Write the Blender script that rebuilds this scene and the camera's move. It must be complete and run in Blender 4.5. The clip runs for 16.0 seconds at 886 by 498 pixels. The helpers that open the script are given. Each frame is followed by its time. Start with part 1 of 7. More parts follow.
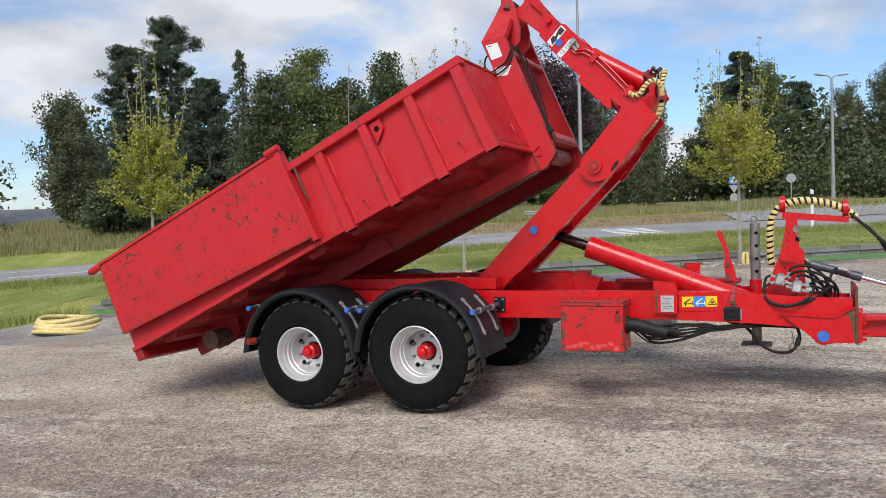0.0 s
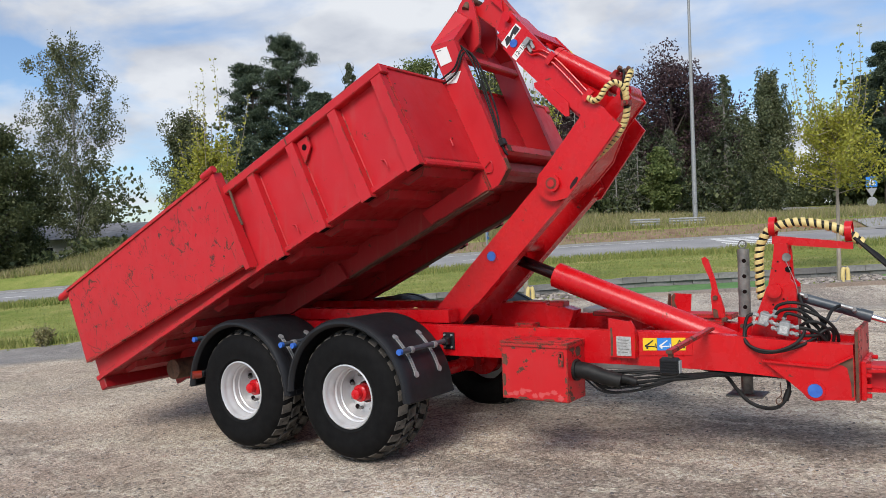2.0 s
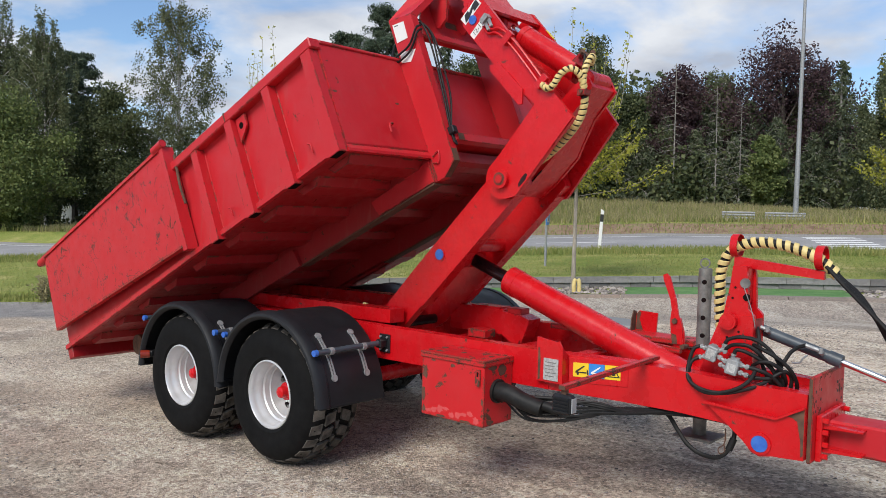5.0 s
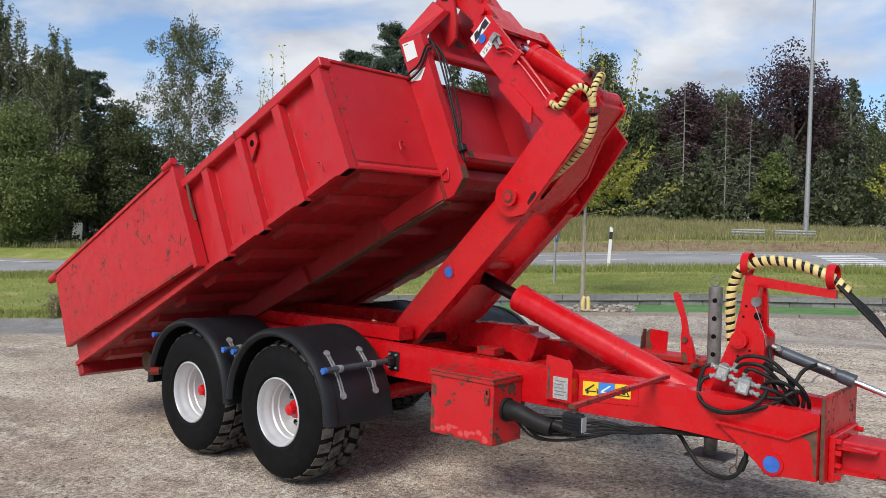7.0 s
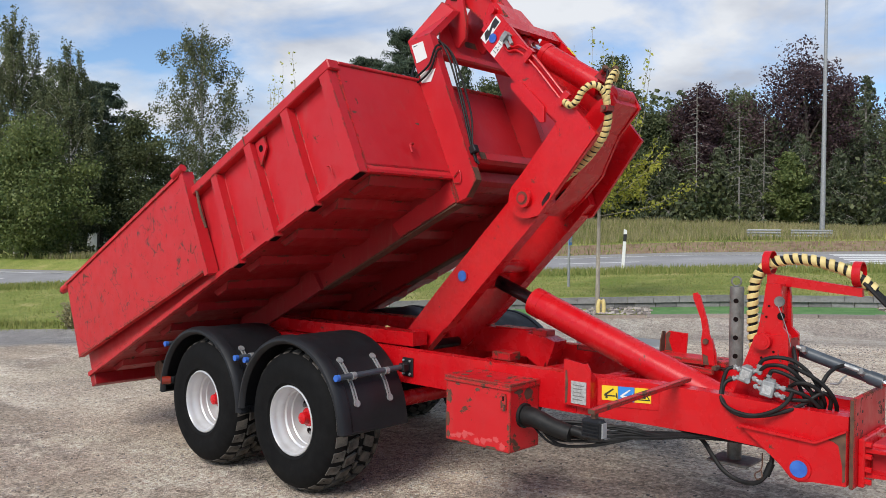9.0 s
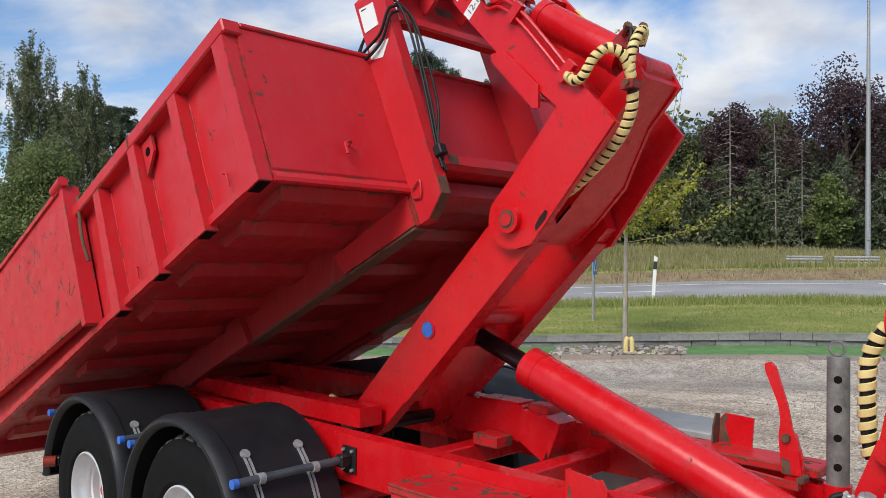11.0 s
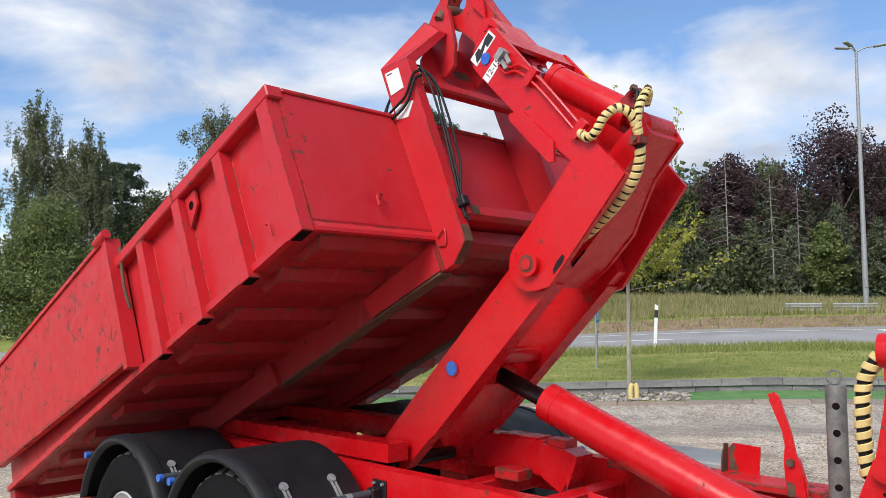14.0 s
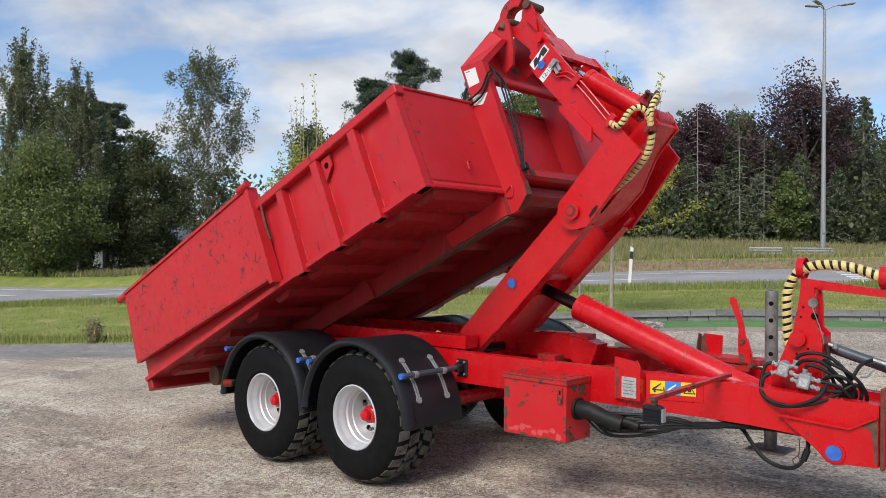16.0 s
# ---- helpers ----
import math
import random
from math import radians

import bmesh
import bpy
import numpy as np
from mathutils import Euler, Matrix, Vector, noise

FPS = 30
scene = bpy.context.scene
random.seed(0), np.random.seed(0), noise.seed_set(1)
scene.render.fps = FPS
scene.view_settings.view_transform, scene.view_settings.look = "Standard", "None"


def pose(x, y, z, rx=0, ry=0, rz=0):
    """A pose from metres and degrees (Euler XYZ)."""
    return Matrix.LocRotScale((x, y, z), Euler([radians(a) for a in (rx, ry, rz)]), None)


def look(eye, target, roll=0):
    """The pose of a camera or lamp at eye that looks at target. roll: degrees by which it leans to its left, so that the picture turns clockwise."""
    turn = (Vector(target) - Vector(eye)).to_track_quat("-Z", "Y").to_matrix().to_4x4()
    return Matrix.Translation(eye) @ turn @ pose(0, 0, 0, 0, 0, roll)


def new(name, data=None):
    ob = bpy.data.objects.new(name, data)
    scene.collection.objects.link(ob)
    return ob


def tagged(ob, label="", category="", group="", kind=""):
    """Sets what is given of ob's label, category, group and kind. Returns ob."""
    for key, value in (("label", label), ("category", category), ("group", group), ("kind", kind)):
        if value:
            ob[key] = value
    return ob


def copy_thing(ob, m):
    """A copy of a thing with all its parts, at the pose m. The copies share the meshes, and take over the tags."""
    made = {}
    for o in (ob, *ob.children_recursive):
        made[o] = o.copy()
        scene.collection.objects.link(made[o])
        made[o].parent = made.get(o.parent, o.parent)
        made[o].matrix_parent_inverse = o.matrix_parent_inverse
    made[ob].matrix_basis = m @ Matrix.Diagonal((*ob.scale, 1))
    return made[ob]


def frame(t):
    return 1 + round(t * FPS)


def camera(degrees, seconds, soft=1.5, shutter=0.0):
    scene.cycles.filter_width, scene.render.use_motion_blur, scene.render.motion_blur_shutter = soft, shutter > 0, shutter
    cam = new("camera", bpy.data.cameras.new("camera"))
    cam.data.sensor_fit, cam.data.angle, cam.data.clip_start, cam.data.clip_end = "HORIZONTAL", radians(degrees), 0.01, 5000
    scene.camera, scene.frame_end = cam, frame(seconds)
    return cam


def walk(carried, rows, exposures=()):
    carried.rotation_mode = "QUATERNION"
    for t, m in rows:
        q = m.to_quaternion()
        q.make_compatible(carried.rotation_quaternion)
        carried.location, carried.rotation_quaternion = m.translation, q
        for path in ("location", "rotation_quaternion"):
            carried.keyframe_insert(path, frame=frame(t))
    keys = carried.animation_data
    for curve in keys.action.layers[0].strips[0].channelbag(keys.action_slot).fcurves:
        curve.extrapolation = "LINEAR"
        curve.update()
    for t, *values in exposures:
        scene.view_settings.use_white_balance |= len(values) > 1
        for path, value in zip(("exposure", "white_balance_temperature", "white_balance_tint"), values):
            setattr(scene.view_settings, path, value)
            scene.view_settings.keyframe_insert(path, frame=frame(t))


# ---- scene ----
cam = camera(58.0, 16.0, soft=0.5)
PATH = [
    (0, (3.132, -6.479, 1.694), (2.317, -4.653, 1.636), -1.7),
    (0.5, (3.356, -6.139, 1.757), (2.49, -4.337, 1.692), -2.3),
    (1, (3.679, -5.777, 1.803), (2.748, -4.007, 1.741), -2.6),
    (1.5, (3.934, -5.345, 1.798), (2.917, -3.623, 1.752), -2.5),
    (2, (4.22, -4.978, 1.81), (3.112, -3.314, 1.779), -2.1),
    (2.5, (4.516, -4.645, 1.843), (3.329, -3.035, 1.812), -1.2),
    (3, (4.671, -4.312, 1.868), (3.431, -2.743, 1.816), -0.1),
    (3.5, (4.819, -4.047, 1.912), (3.549, -2.504, 1.835), 0.7),
    (3.7, (4.897, -3.901, 1.951), (3.611, -2.373, 1.853), 0.9),
    (6, (4.885, -3.725, 1.96), (3.562, -2.227, 1.888), 1.6),
    (6.5, (4.889, -3.737, 1.959), (3.561, -2.243, 1.901), 1.6),
    (7, (4.887, -3.743, 1.963), (3.553, -2.253, 1.912), 1.5),
    (7.5, (4.897, -3.75, 1.961), (3.561, -2.263, 1.911), 1.4),
    (8, (4.9, -3.751, 1.959), (3.56, -2.267, 1.906), 1.2),
    (8.5, (4.881, -3.73, 1.957), (3.534, -2.252, 1.905), 0.9),
    (9, (4.818, -3.668, 1.947), (3.46, -2.2, 1.909), 0.6),
    (9.2, (4.774, -3.569, 1.931), (3.408, -2.108, 1.908), 0.4),
    (11.3, (3.706, -1.871, 2.014), (2.289, -0.46, 2.035), 0.9),
    (11.5, (3.578, -1.724, 1.994), (2.18, -0.297, 1.914), 1.0),
    (12, (3.351, -1.465, 2.007), (2.027, 0.006, 1.717), 1.2),
    (12.5, (3.332, -1.413, 2.004), (2.043, 0.081, 1.673), 0.6),
    (13, (3.495, -1.613, 1.994), (2.18, -0.11, 1.882), 0.3),
    (13.5, (3.8, -2.003, 1.978), (2.431, -0.549, 2.086), 0.3),
    (14, (4.031, -2.443, 1.957), (2.629, -1.026, 2.112), 0.0),
    (14.5, (4.358, -2.923, 1.909), (2.946, -1.511, 2.008), 0.4),
    (15, (4.576, -3.404, 1.89), (3.182, -1.97, 1.917), 0.6),
    (15.5, (4.655, -3.892, 1.887), (3.282, -2.438, 1.891), 0.6),
    (16, (4.83, -4.333, 1.868), (3.477, -2.86, 1.879), 0.6),
]
walk(cam, [(t, look(eye, target, roll)) for t, eye, target, roll in PATH], [(0, 0.38), (10.5, 0.40), (12.0, 0.58), (12.6, 0.68), (13.5, 0.66), (14.0, 0.60), (14.7, 0.40), (16, 0.38)])

# ---- world and light ----
world = bpy.data.worlds.new("world")
scene.world = world
world.use_nodes = True
WN, WL = world.node_tree.nodes, world.node_tree.links
WN.clear()
SUN_UP, SUN_TURN = 44.0, 167.0      # elevation; compass turn from +y towards +x


def wnode(kind, **kw):
    n = WN.new(kind)
    for k, v in kw.items():
        n.inputs[k].default_value = v
    return n


sky = WN.new("ShaderNodeTexSky")
sky.sky_type = "NISHITA"
sky.sun_disc = False
sky.sun_elevation, sky.sun_rotation = radians(SUN_UP), radians(SUN_TURN)
sky.air_density, sky.dust_density, sky.ozone_density = 1.0, 0.6, 1.6
wco = WN.new("ShaderNodeTexCoord")
wsep = WN.new("ShaderNodeSeparateXYZ")
WL.new(wco.outputs["Generated"], wsep.inputs[0])
# flatten the dome so that the clouds lie in a layer
wadd = WN.new("ShaderNodeMath")
wadd.operation = "ADD"
wadd.inputs[1].default_value = 0.30
WL.new(wsep.outputs["Z"], wadd.inputs[0])
wdiv = WN.new("ShaderNodeVectorMath")
wdiv.operation = "DIVIDE"
WL.new(wco.outputs["Generated"], wdiv.inputs[0])
WL.new(wadd.outputs[0], wdiv.inputs[1])
wmap = WN.new("ShaderNodeMapping")
wmap.inputs["Location"].default_value = (3.1, 0.4, 0.0)
wmap.inputs["Scale"].default_value = (1.0, 1.0, 1.6)
WL.new(wdiv.outputs[0], wmap.inputs["Vector"])
cover = wnode("ShaderNodeTexNoise", Scale=2.1, Detail=9.0, Roughness=0.52, Distortion=0.25)
WL.new(wmap.outputs[0], cover.inputs["Vector"])
ramp = WN.new("ShaderNodeValToRGB")
ramp.color_ramp.elements[0].position, ramp.color_ramp.elements[1].position = 0.445, 0.615
WL.new(cover.outputs["Fac"], ramp.inputs[0])
shade = wnode("ShaderNodeTexNoise", Scale=3.2, Detail=6.0, Roughness=0.5)
WL.new(wmap.outputs[0], shade.inputs["Vector"])
cramp = WN.new("ShaderNodeValToRGB")
ce = cramp.color_ramp.elements
ce[0].position, ce[0].color = 0.34, (4.5, 4.9, 5.8, 1)
ce[1].position, ce[1].color = 0.62, (7.7, 8.0, 8.5, 1)
WL.new(shade.outputs["Fac"], cramp.inputs[0])
blend = WN.new("ShaderNodeMixRGB")
WL.new(ramp.outputs[0], blend.inputs[0])
tone = WN.new("ShaderNodeMixRGB")
tone.blend_type = "MULTIPLY"
tone.inputs[0].default_value, tone.inputs[2].default_value = 1.0, (1.12, 1.26, 1.44, 1)
WL.new(sky.outputs[0], tone.inputs[1])
WL.new(tone.outputs[0], blend.inputs[1])
WL.new(cramp.outputs[0], blend.inputs[2])
wback = wnode("ShaderNodeBackground", Strength=0.08)
WL.new(blend.outputs[0], wback.inputs[0])
wout = WN.new("ShaderNodeOutputWorld")
WL.new(wback.outputs[0], wout.inputs[0])

sun = new("sun", bpy.data.lights.new("sun", "SUN"))
sun.data.energy, sun.data.angle, sun.data.color = 2.6, radians(30), (1.0, 0.95, 0.88)
sa, se = radians(SUN_TURN), radians(SUN_UP)
toward = Vector((math.sin(sa) * math.cos(se), math.cos(sa) * math.cos(se), math.sin(se)))
sun.matrix_world = look(toward * 50, (0, 0, 0))


# ---- materials ----
class Mat:
    """A small builder for node materials in object space."""

    def __init__(self, name, color=(0.5, 0.5, 0.5), rough=0.5, metal=0.0, spec=0.5):
        self.m = bpy.data.materials.new(name)
        self.m.use_nodes = True
        self.n, self.l = self.m.node_tree.nodes, self.m.node_tree.links
        self.b = self.n["Principled BSDF"]
        self.b.inputs["Base Color"].default_value = (*color, 1)
        self.b.inputs["Roughness"].default_value = rough
        self.b.inputs["Metallic"].default_value = metal
        self.b.inputs["Specular IOR Level"].default_value = spec
        self.co = self.n.new("ShaderNodeTexCoord").outputs["Object"]

    def where(self, world=False, scale=(1, 1, 1)):
        src = self.co
        if world:
            src = self.n.new("ShaderNodeNewGeometry").outputs["Position"]
        mp = self.n.new("ShaderNodeMapping")
        mp.inputs["Scale"].default_value = scale
        self.l.new(src, mp.inputs["Vector"])
        return mp.outputs[0]

    def noise(self, scale, detail=4.0, rough=0.55, vec=None, distort=0.0):
        t = self.n.new("ShaderNodeTexNoise")
        t.inputs["Scale"].default_value, t.inputs["Detail"].default_value = scale, detail
        t.inputs["Roughness"].default_value, t.inputs["Distortion"].default_value = rough, distort
        self.l.new(vec if vec is not None else self.co, t.inputs["Vector"])
        return t.outputs["Fac"]

    def cells(self, scale, vec=None, feature="F1", out="Distance"):
        t = self.n.new("ShaderNodeTexVoronoi")
        t.feature = feature
        t.inputs["Scale"].default_value = scale
        self.l.new(vec if vec is not None else self.co, t.inputs["Vector"])
        return t.outputs[out]

    def ramp(self, fac, *stops):
        r = self.n.new("ShaderNodeValToRGB")
        e = r.color_ramp.elements
        while len(e) < len(stops):
            e.new(0.5)
        for k, (p, c) in zip(e, stops):
            k.position = p
            k.color = (c, c, c, 1) if not isinstance(c, tuple) else (*c, 1)
        self.l.new(fac, r.inputs[0])
        return r.outputs[0]

    def mix(self, fac, a, b, how="MIX"):
        x = self.n.new("ShaderNodeMixRGB")
        x.blend_type = how
        for sock, v in zip(x.inputs, (fac, a, b)):
            if isinstance(v, (int, float)):
                sock.default_value = v
            elif isinstance(v, tuple):
                sock.default_value = (*v, 1)
            else:
                self.l.new(v, sock)
        return x.outputs[0]

    def math(self, op, a, b=0.0):
        x = self.n.new("ShaderNodeMath")
        x.operation = op
        for sock, v in zip(x.inputs, (a, b)):
            if isinstance(v, (int, float)):
                sock.default_value = v
            else:
                self.l.new(v, sock)
        return x.outputs[0]

    def color(self, sock):
        self.l.new(sock, self.b.inputs["Base Color"])
        return self

    def rough(self, sock):
        self.l.new(sock, self.b.inputs["Roughness"])
        return self

    def bump(self, sock, strength=0.3, dist=0.01):
        x = self.n.new("ShaderNodeBump")
        x.inputs["Strength"].default_value, x.inputs["Distance"].default_value = strength, dist
        self.l.new(sock, x.inputs["Height"])
        self.l.new(x.outputs[0], self.b.inputs["Normal"])
        return self

    def random(self):
        return self.n.new("ShaderNodeObjectInfo").outputs["Random"]

    def island(self):
        return self.n.new("ShaderNodeNewGeometry").outputs["Random Per Island"]


def paint(name, base, chips=0.62, fade=0.25, rough=0.34, dust=0.25, scratch=False, edge=0.0):
    """Sprayed machine paint: faded patches, fine dust, chips down to rust."""
    m = Mat(name, base, rough, 0, 0.4)
    w = m.where(world=True)
    big = m.noise(1.3, 5, 0.6, w)
    pale = tuple(min(1, c * 0.84 + 0.03) for c in base)
    deep = tuple(c * 0.82 for c in base)
    c = m.mix(m.ramp(big, (0.35, 0.0), (0.7, fade * 2)), deep, base)
    c = m.mix(m.ramp(m.noise(5.5, 6, 0.65, w), (0.48, 0.0), (0.75, fade)), c, pale)
    streak = m.noise(4.0, 5, 0.6, m.where(world=True, scale=(5.0, 5.0, 0.5)))
    c = m.mix(m.ramp(streak, (0.55, 0.0), (0.8, dust)), c, (0.30, 0.13, 0.10))
    if scratch:
        # wandering scratches, thick and thin, in patches
        warp = m.n.new("ShaderNodeTexNoise")
        warp.inputs["Scale"].default_value, warp.inputs["Detail"].default_value = 3.0, 4.0
        m.l.new(m.co, warp.inputs["Vector"])
        shift = m.n.new("ShaderNodeVectorMath")
        shift.operation = "MULTIPLY_ADD"
        shift.inputs[1].default_value = (0.55, 0.55, 0.55)
        m.l.new(warp.outputs["Color"], shift.inputs[0])
        m.l.new(m.where(scale=(1.5, 1.0, 0.8)), shift.inputs[2])
        for sc, wd, hold, cut in ((2.4, 0.013, 2.1, 0.54), (5.5, 0.024, 3.3, 0.57), (13.0, 0.06, 5.0, 0.60)):
            line = m.ramp(m.cells(sc, shift.outputs[0], "DISTANCE_TO_EDGE"), (wd * 0.5, 1.0), (wd, 0.0))
            where = m.ramp(m.noise(hold, 5, 0.6, None, 0.3), (cut, 0.0), (cut + 0.03, 1.0))
            c = m.mix(m.math("MULTIPLY", line, where), c, (0.085, 0.022, 0.016))
        fine = m.ramp(m.noise(1.0, 3, 0.6, m.where(scale=(22.0, 22.0, 5.0)), 1.4), (0.635, 0.0), (0.645, 0.9))
        c = m.mix(m.math("MULTIPLY", fine, m.ramp(m.noise(1.9, 3, 0.5), (0.50, 0.0), (0.6, 1.0))), c, (0.10, 0.024, 0.018))
        blot = m.ramp(m.noise(17.0, 6, 0.7, None, 0.8), (0.635, 0.0), (0.645, 1.0))
        c = m.mix(m.math("MULTIPLY", blot, m.ramp(m.noise(2.2, 4, 0.5), (0.48, 0.0), (0.58, 1.0))), c, (0.085, 0.034, 0.022))
    chip = m.ramp(m.noise(7.0, 8, 0.72, w, 0.4), (chips, 0.0), (chips + 0.012, 1.0))
    if edge:
        bev = m.n.new("ShaderNodeBevel")
        bev.samples = 4
        bev.inputs["Radius"].default_value = 0.022
        dot = m.n.new("ShaderNodeVectorMath")
        dot.operation = "DOT_PRODUCT"
        m.l.new(bev.outputs[0], dot.inputs[0])
        m.l.new(m.n.new("ShaderNodeNewGeometry").outputs["Normal"], dot.inputs[1])
        bare = m.math("MULTIPLY", m.math("SUBTRACT", 1.0, dot.outputs["Value"]), m.ramp(m.noise(8.0, 7, 0.7, w), (0.58 - 0.16 * edge, 0.0), (0.64 - 0.16 * edge, 1.0)))
        chip = m.math("MAXIMUM", chip, m.ramp(bare, (0.03, 0.0), (0.06, 1.0)))
    rust = m.mix(m.noise(40, 3, 0.6, w), (0.045, 0.022, 0.015), (0.13, 0.055, 0.03))
    c = m.mix(chip, c, rust)
    m.color(c)
    m.rough(m.mix(chip, m.ramp(m.noise(9, 5, 0.6, w), (0.3, rough - 0.06), (0.7, rough + 0.16)), (0.85, 0.85, 0.85)))
    m.bump(m.mix(0.5, m.noise(26, 3, 0.5, w), chip, "SUBTRACT"), 0.10, 0.006)
    return m.m


RED = (0.62, 0.006, 0.011)
M_RED = paint("red_paint", RED, 0.64, 0.24, 0.22, 0.10)
M_REDWORN = paint("red_paint_worn", (0.54, 0.013, 0.021), 0.665, 0.32, 0.40, 0.20, False, 0.4)
M_REDDOOR = paint("red_paint_scratched", (0.54, 0.013, 0.021), 0.63, 0.32, 0.42, 0.20, True, 0.7)
M_SCRAPE = paint("red_paint_scraped", (0.62, 0.075, 0.075), 0.72, 0.4, 0.6, 0.0)
# deeper copy of the red: underside shade put into the base, with dust streaks
M_REDUNDER = paint("red_paint_dusty_shaded", (0.34, 0.010, 0.014), 0.635, 0.3, 0.40, 0.35, False, 0.4)
M_REDBOX = paint("red_paint_chipped", (0.58, 0.011, 0.016), 0.575, 0.3, 0.38, 0.12, False, 1.0)

m = Mat("tyre_rubber", (0.022, 0.022, 0.023), 0.75, 0, 0.12)
g = m.noise(14, 5, 0.6)
m.color(m.ramp(g, (0.3, (0.004, 0.004, 0.0042)), (0.75, (0.009, 0.009, 0.009)))).bump(m.noise(90, 2), 0.15, 0.003)
M_RUBBER = m.m
m = Mat("tread_rubber_worn", (0.08, 0.075, 0.07), 0.9, 0, 0.2)
m.color(m.ramp(m.noise(12, 6, 0.65), (0.3, (0.030, 0.028, 0.026)), (0.7, (0.14, 0.125, 0.108)))).bump(m.noise(60, 3), 0.2, 0.004)
M_TREAD = m.m
m = Mat("black_plastic", (0.012, 0.012, 0.013), 0.5, 0, 0.35)
m.color(m.ramp(m.noise(3.5, 6, 0.6), (0.3, (0.007, 0.0075, 0.009)), (0.75, (0.014, 0.015, 0.018))))
m.rough(m.ramp(m.noise(8, 4), (0.3, 0.42), (0.7, 0.6))).bump(m.noise(160, 2), 0.06, 0.002)
M_PLASTIC = m.m
m = Mat("rim_silver", (0.6, 0.6, 0.6), 0.36, 0.35)
m.color(m.mix(m.ramp(m.noise(7, 6, 0.65), (0.5, 0.0), (0.8, 0.5)), (0.60, 0.605, 0.61), (0.40, 0.38, 0.35)))
M_RIM = m.m
m = Mat("galvanised_steel", (0.42, 0.43, 0.43), 0.5, 0.35)
m.color(m.ramp(m.noise(22, 6, 0.7), (0.3, (0.22, 0.225, 0.225)), (0.72, (0.40, 0.41, 0.41)))).rough(m.ramp(m.noise(30, 3), (0.3, 0.38), (0.7, 0.66)))
M_ZINC = m.m
m = Mat("grey_post_steel", (0.20, 0.20, 0.19), 0.62, 0.4)
m.color(m.ramp(m.noise(13, 7, 0.7), (0.32, (0.10, 0.10, 0.095)), (0.72, (0.30, 0.29, 0.27)))).bump(m.noise(50, 3), 0.15, 0.003)
M_STEEL = m.m
M_CHROME = Mat("chrome_rod", (0.78, 0.78, 0.79), 0.12, 1.0).m
m = Mat("oily_black_rod", (0.02, 0.015, 0.016), 0.22, 0.6)
m.color(m.ramp(m.noise(9, 4), (0.35, (0.012, 0.008, 0.009)), (0.75, (0.06, 0.02, 0.022))))
M_ROD = m.m
m = Mat("rusty_steel", (0.09, 0.05, 0.035), 0.8, 0.2)
m.color(m.ramp(m.noise(16, 7, 0.7), (0.3, (0.05, 0.030, 0.022)), (0.7, (0.17, 0.085, 0.05)))).bump(m.noise(70, 3), 0.3, 0.003)
M_RUST = m.m
m = Mat("hose_rubber", (0.018, 0.018, 0.019), 0.55, 0, 0.25)
m.color(m.ramp(m.noise(20, 4), (0.3, (0.006, 0.006, 0.006)), (0.7, (0.018, 0.0175, 0.017))))
M_HOSE = m.m
m = Mat("yellow_spiral_plastic", (0.72, 0.56, 0.20), 0.5)
m.color(m.ramp(m.noise(9, 5, 0.65), (0.3, (0.55, 0.42, 0.16)), (0.7, (0.78, 0.63, 0.27))))
M_SPIRAL = m.m
m = Mat("blue_plastic_cap", (0.02, 0.10, 0.48), 0.45)
m.color(m.ramp(m.noise(18, 4), (0.3, (0.015, 0.08, 0.40)), (0.75, (0.05, 0.17, 0.55))))
M_BLUE = m.m
m = Mat("grey_cylinder_paint", (0.09, 0.11, 0.13), 0.4)
m.color(m.ramp(m.noise(9, 5), (0.3, (0.035, 0.046, 0.058)), (0.75, (0.07, 0.085, 0.10))))
M_GREYCYL = m.m
M_WHITE = Mat("white_sticker", (0.72, 0.72, 0.70), 0.45).m
M_DARK = Mat("dark_hollow", (0.012, 0.008, 0.008), 0.9, 0, 0.0).m
M_BLACK = Mat("black_print", (0.015, 0.015, 0.016), 0.5).m
M_YELLOW = Mat("yellow_sticker", (0.80, 0.55, 0.02), 0.4).m
M_STBLUE = Mat("blue_sticker", (0.03, 0.22, 0.62), 0.4).m
m = Mat("aluminium_plate", (0.55, 0.55, 0.53), 0.5, 0.4)
m.color(m.ramp(m.noise(60, 5, 0.7), (0.35, (0.35, 0.35, 0.34)), (0.7, (0.66, 0.66, 0.64))))
M_ALU = m.m
M_LAMP = Mat("red_lamp_lens", (0.22, 0.022, 0.010), 0.2).m
m = Mat("grey_box_paint", (0.30, 0.31, 0.31), 0.5)
m.color(m.ramp(m.noise(5, 5), (0.3, (0.25, 0.26, 0.26)), (0.75, (0.36, 0.37, 0.37))))
M_GREYBOX = m.m


# ---- mesh builders ----
def mesh_ob(name, bm, mat, parent=None, label="", smooth=False, bevel=0.0, keep=False):
    if bevel:
        bmesh.ops.bevel(bm, geom=[e for e in bm.edges if len(e.link_faces) == 2 and e.calc_face_angle(0) > 0.5], offset=bevel,
                        segments=1 if not smooth else 2, affect="EDGES", clamp_overlap=True)
    bmesh.ops.recalc_face_normals(bm, faces=bm.faces)
    me = bpy.data.meshes.new(name)
    bm.to_mesh(me)
    bm.free()
    me.materials.append(mat)
    if smooth:
        me.polygons.foreach_set("use_smooth", [True] * len(me.polygons))
        me.set_sharp_from_angle(angle=radians(38))
    ob = new(name, me)
    if parent is not None:
        ob.parent = parent
    if label:
        ob["label"] = label
    return ob


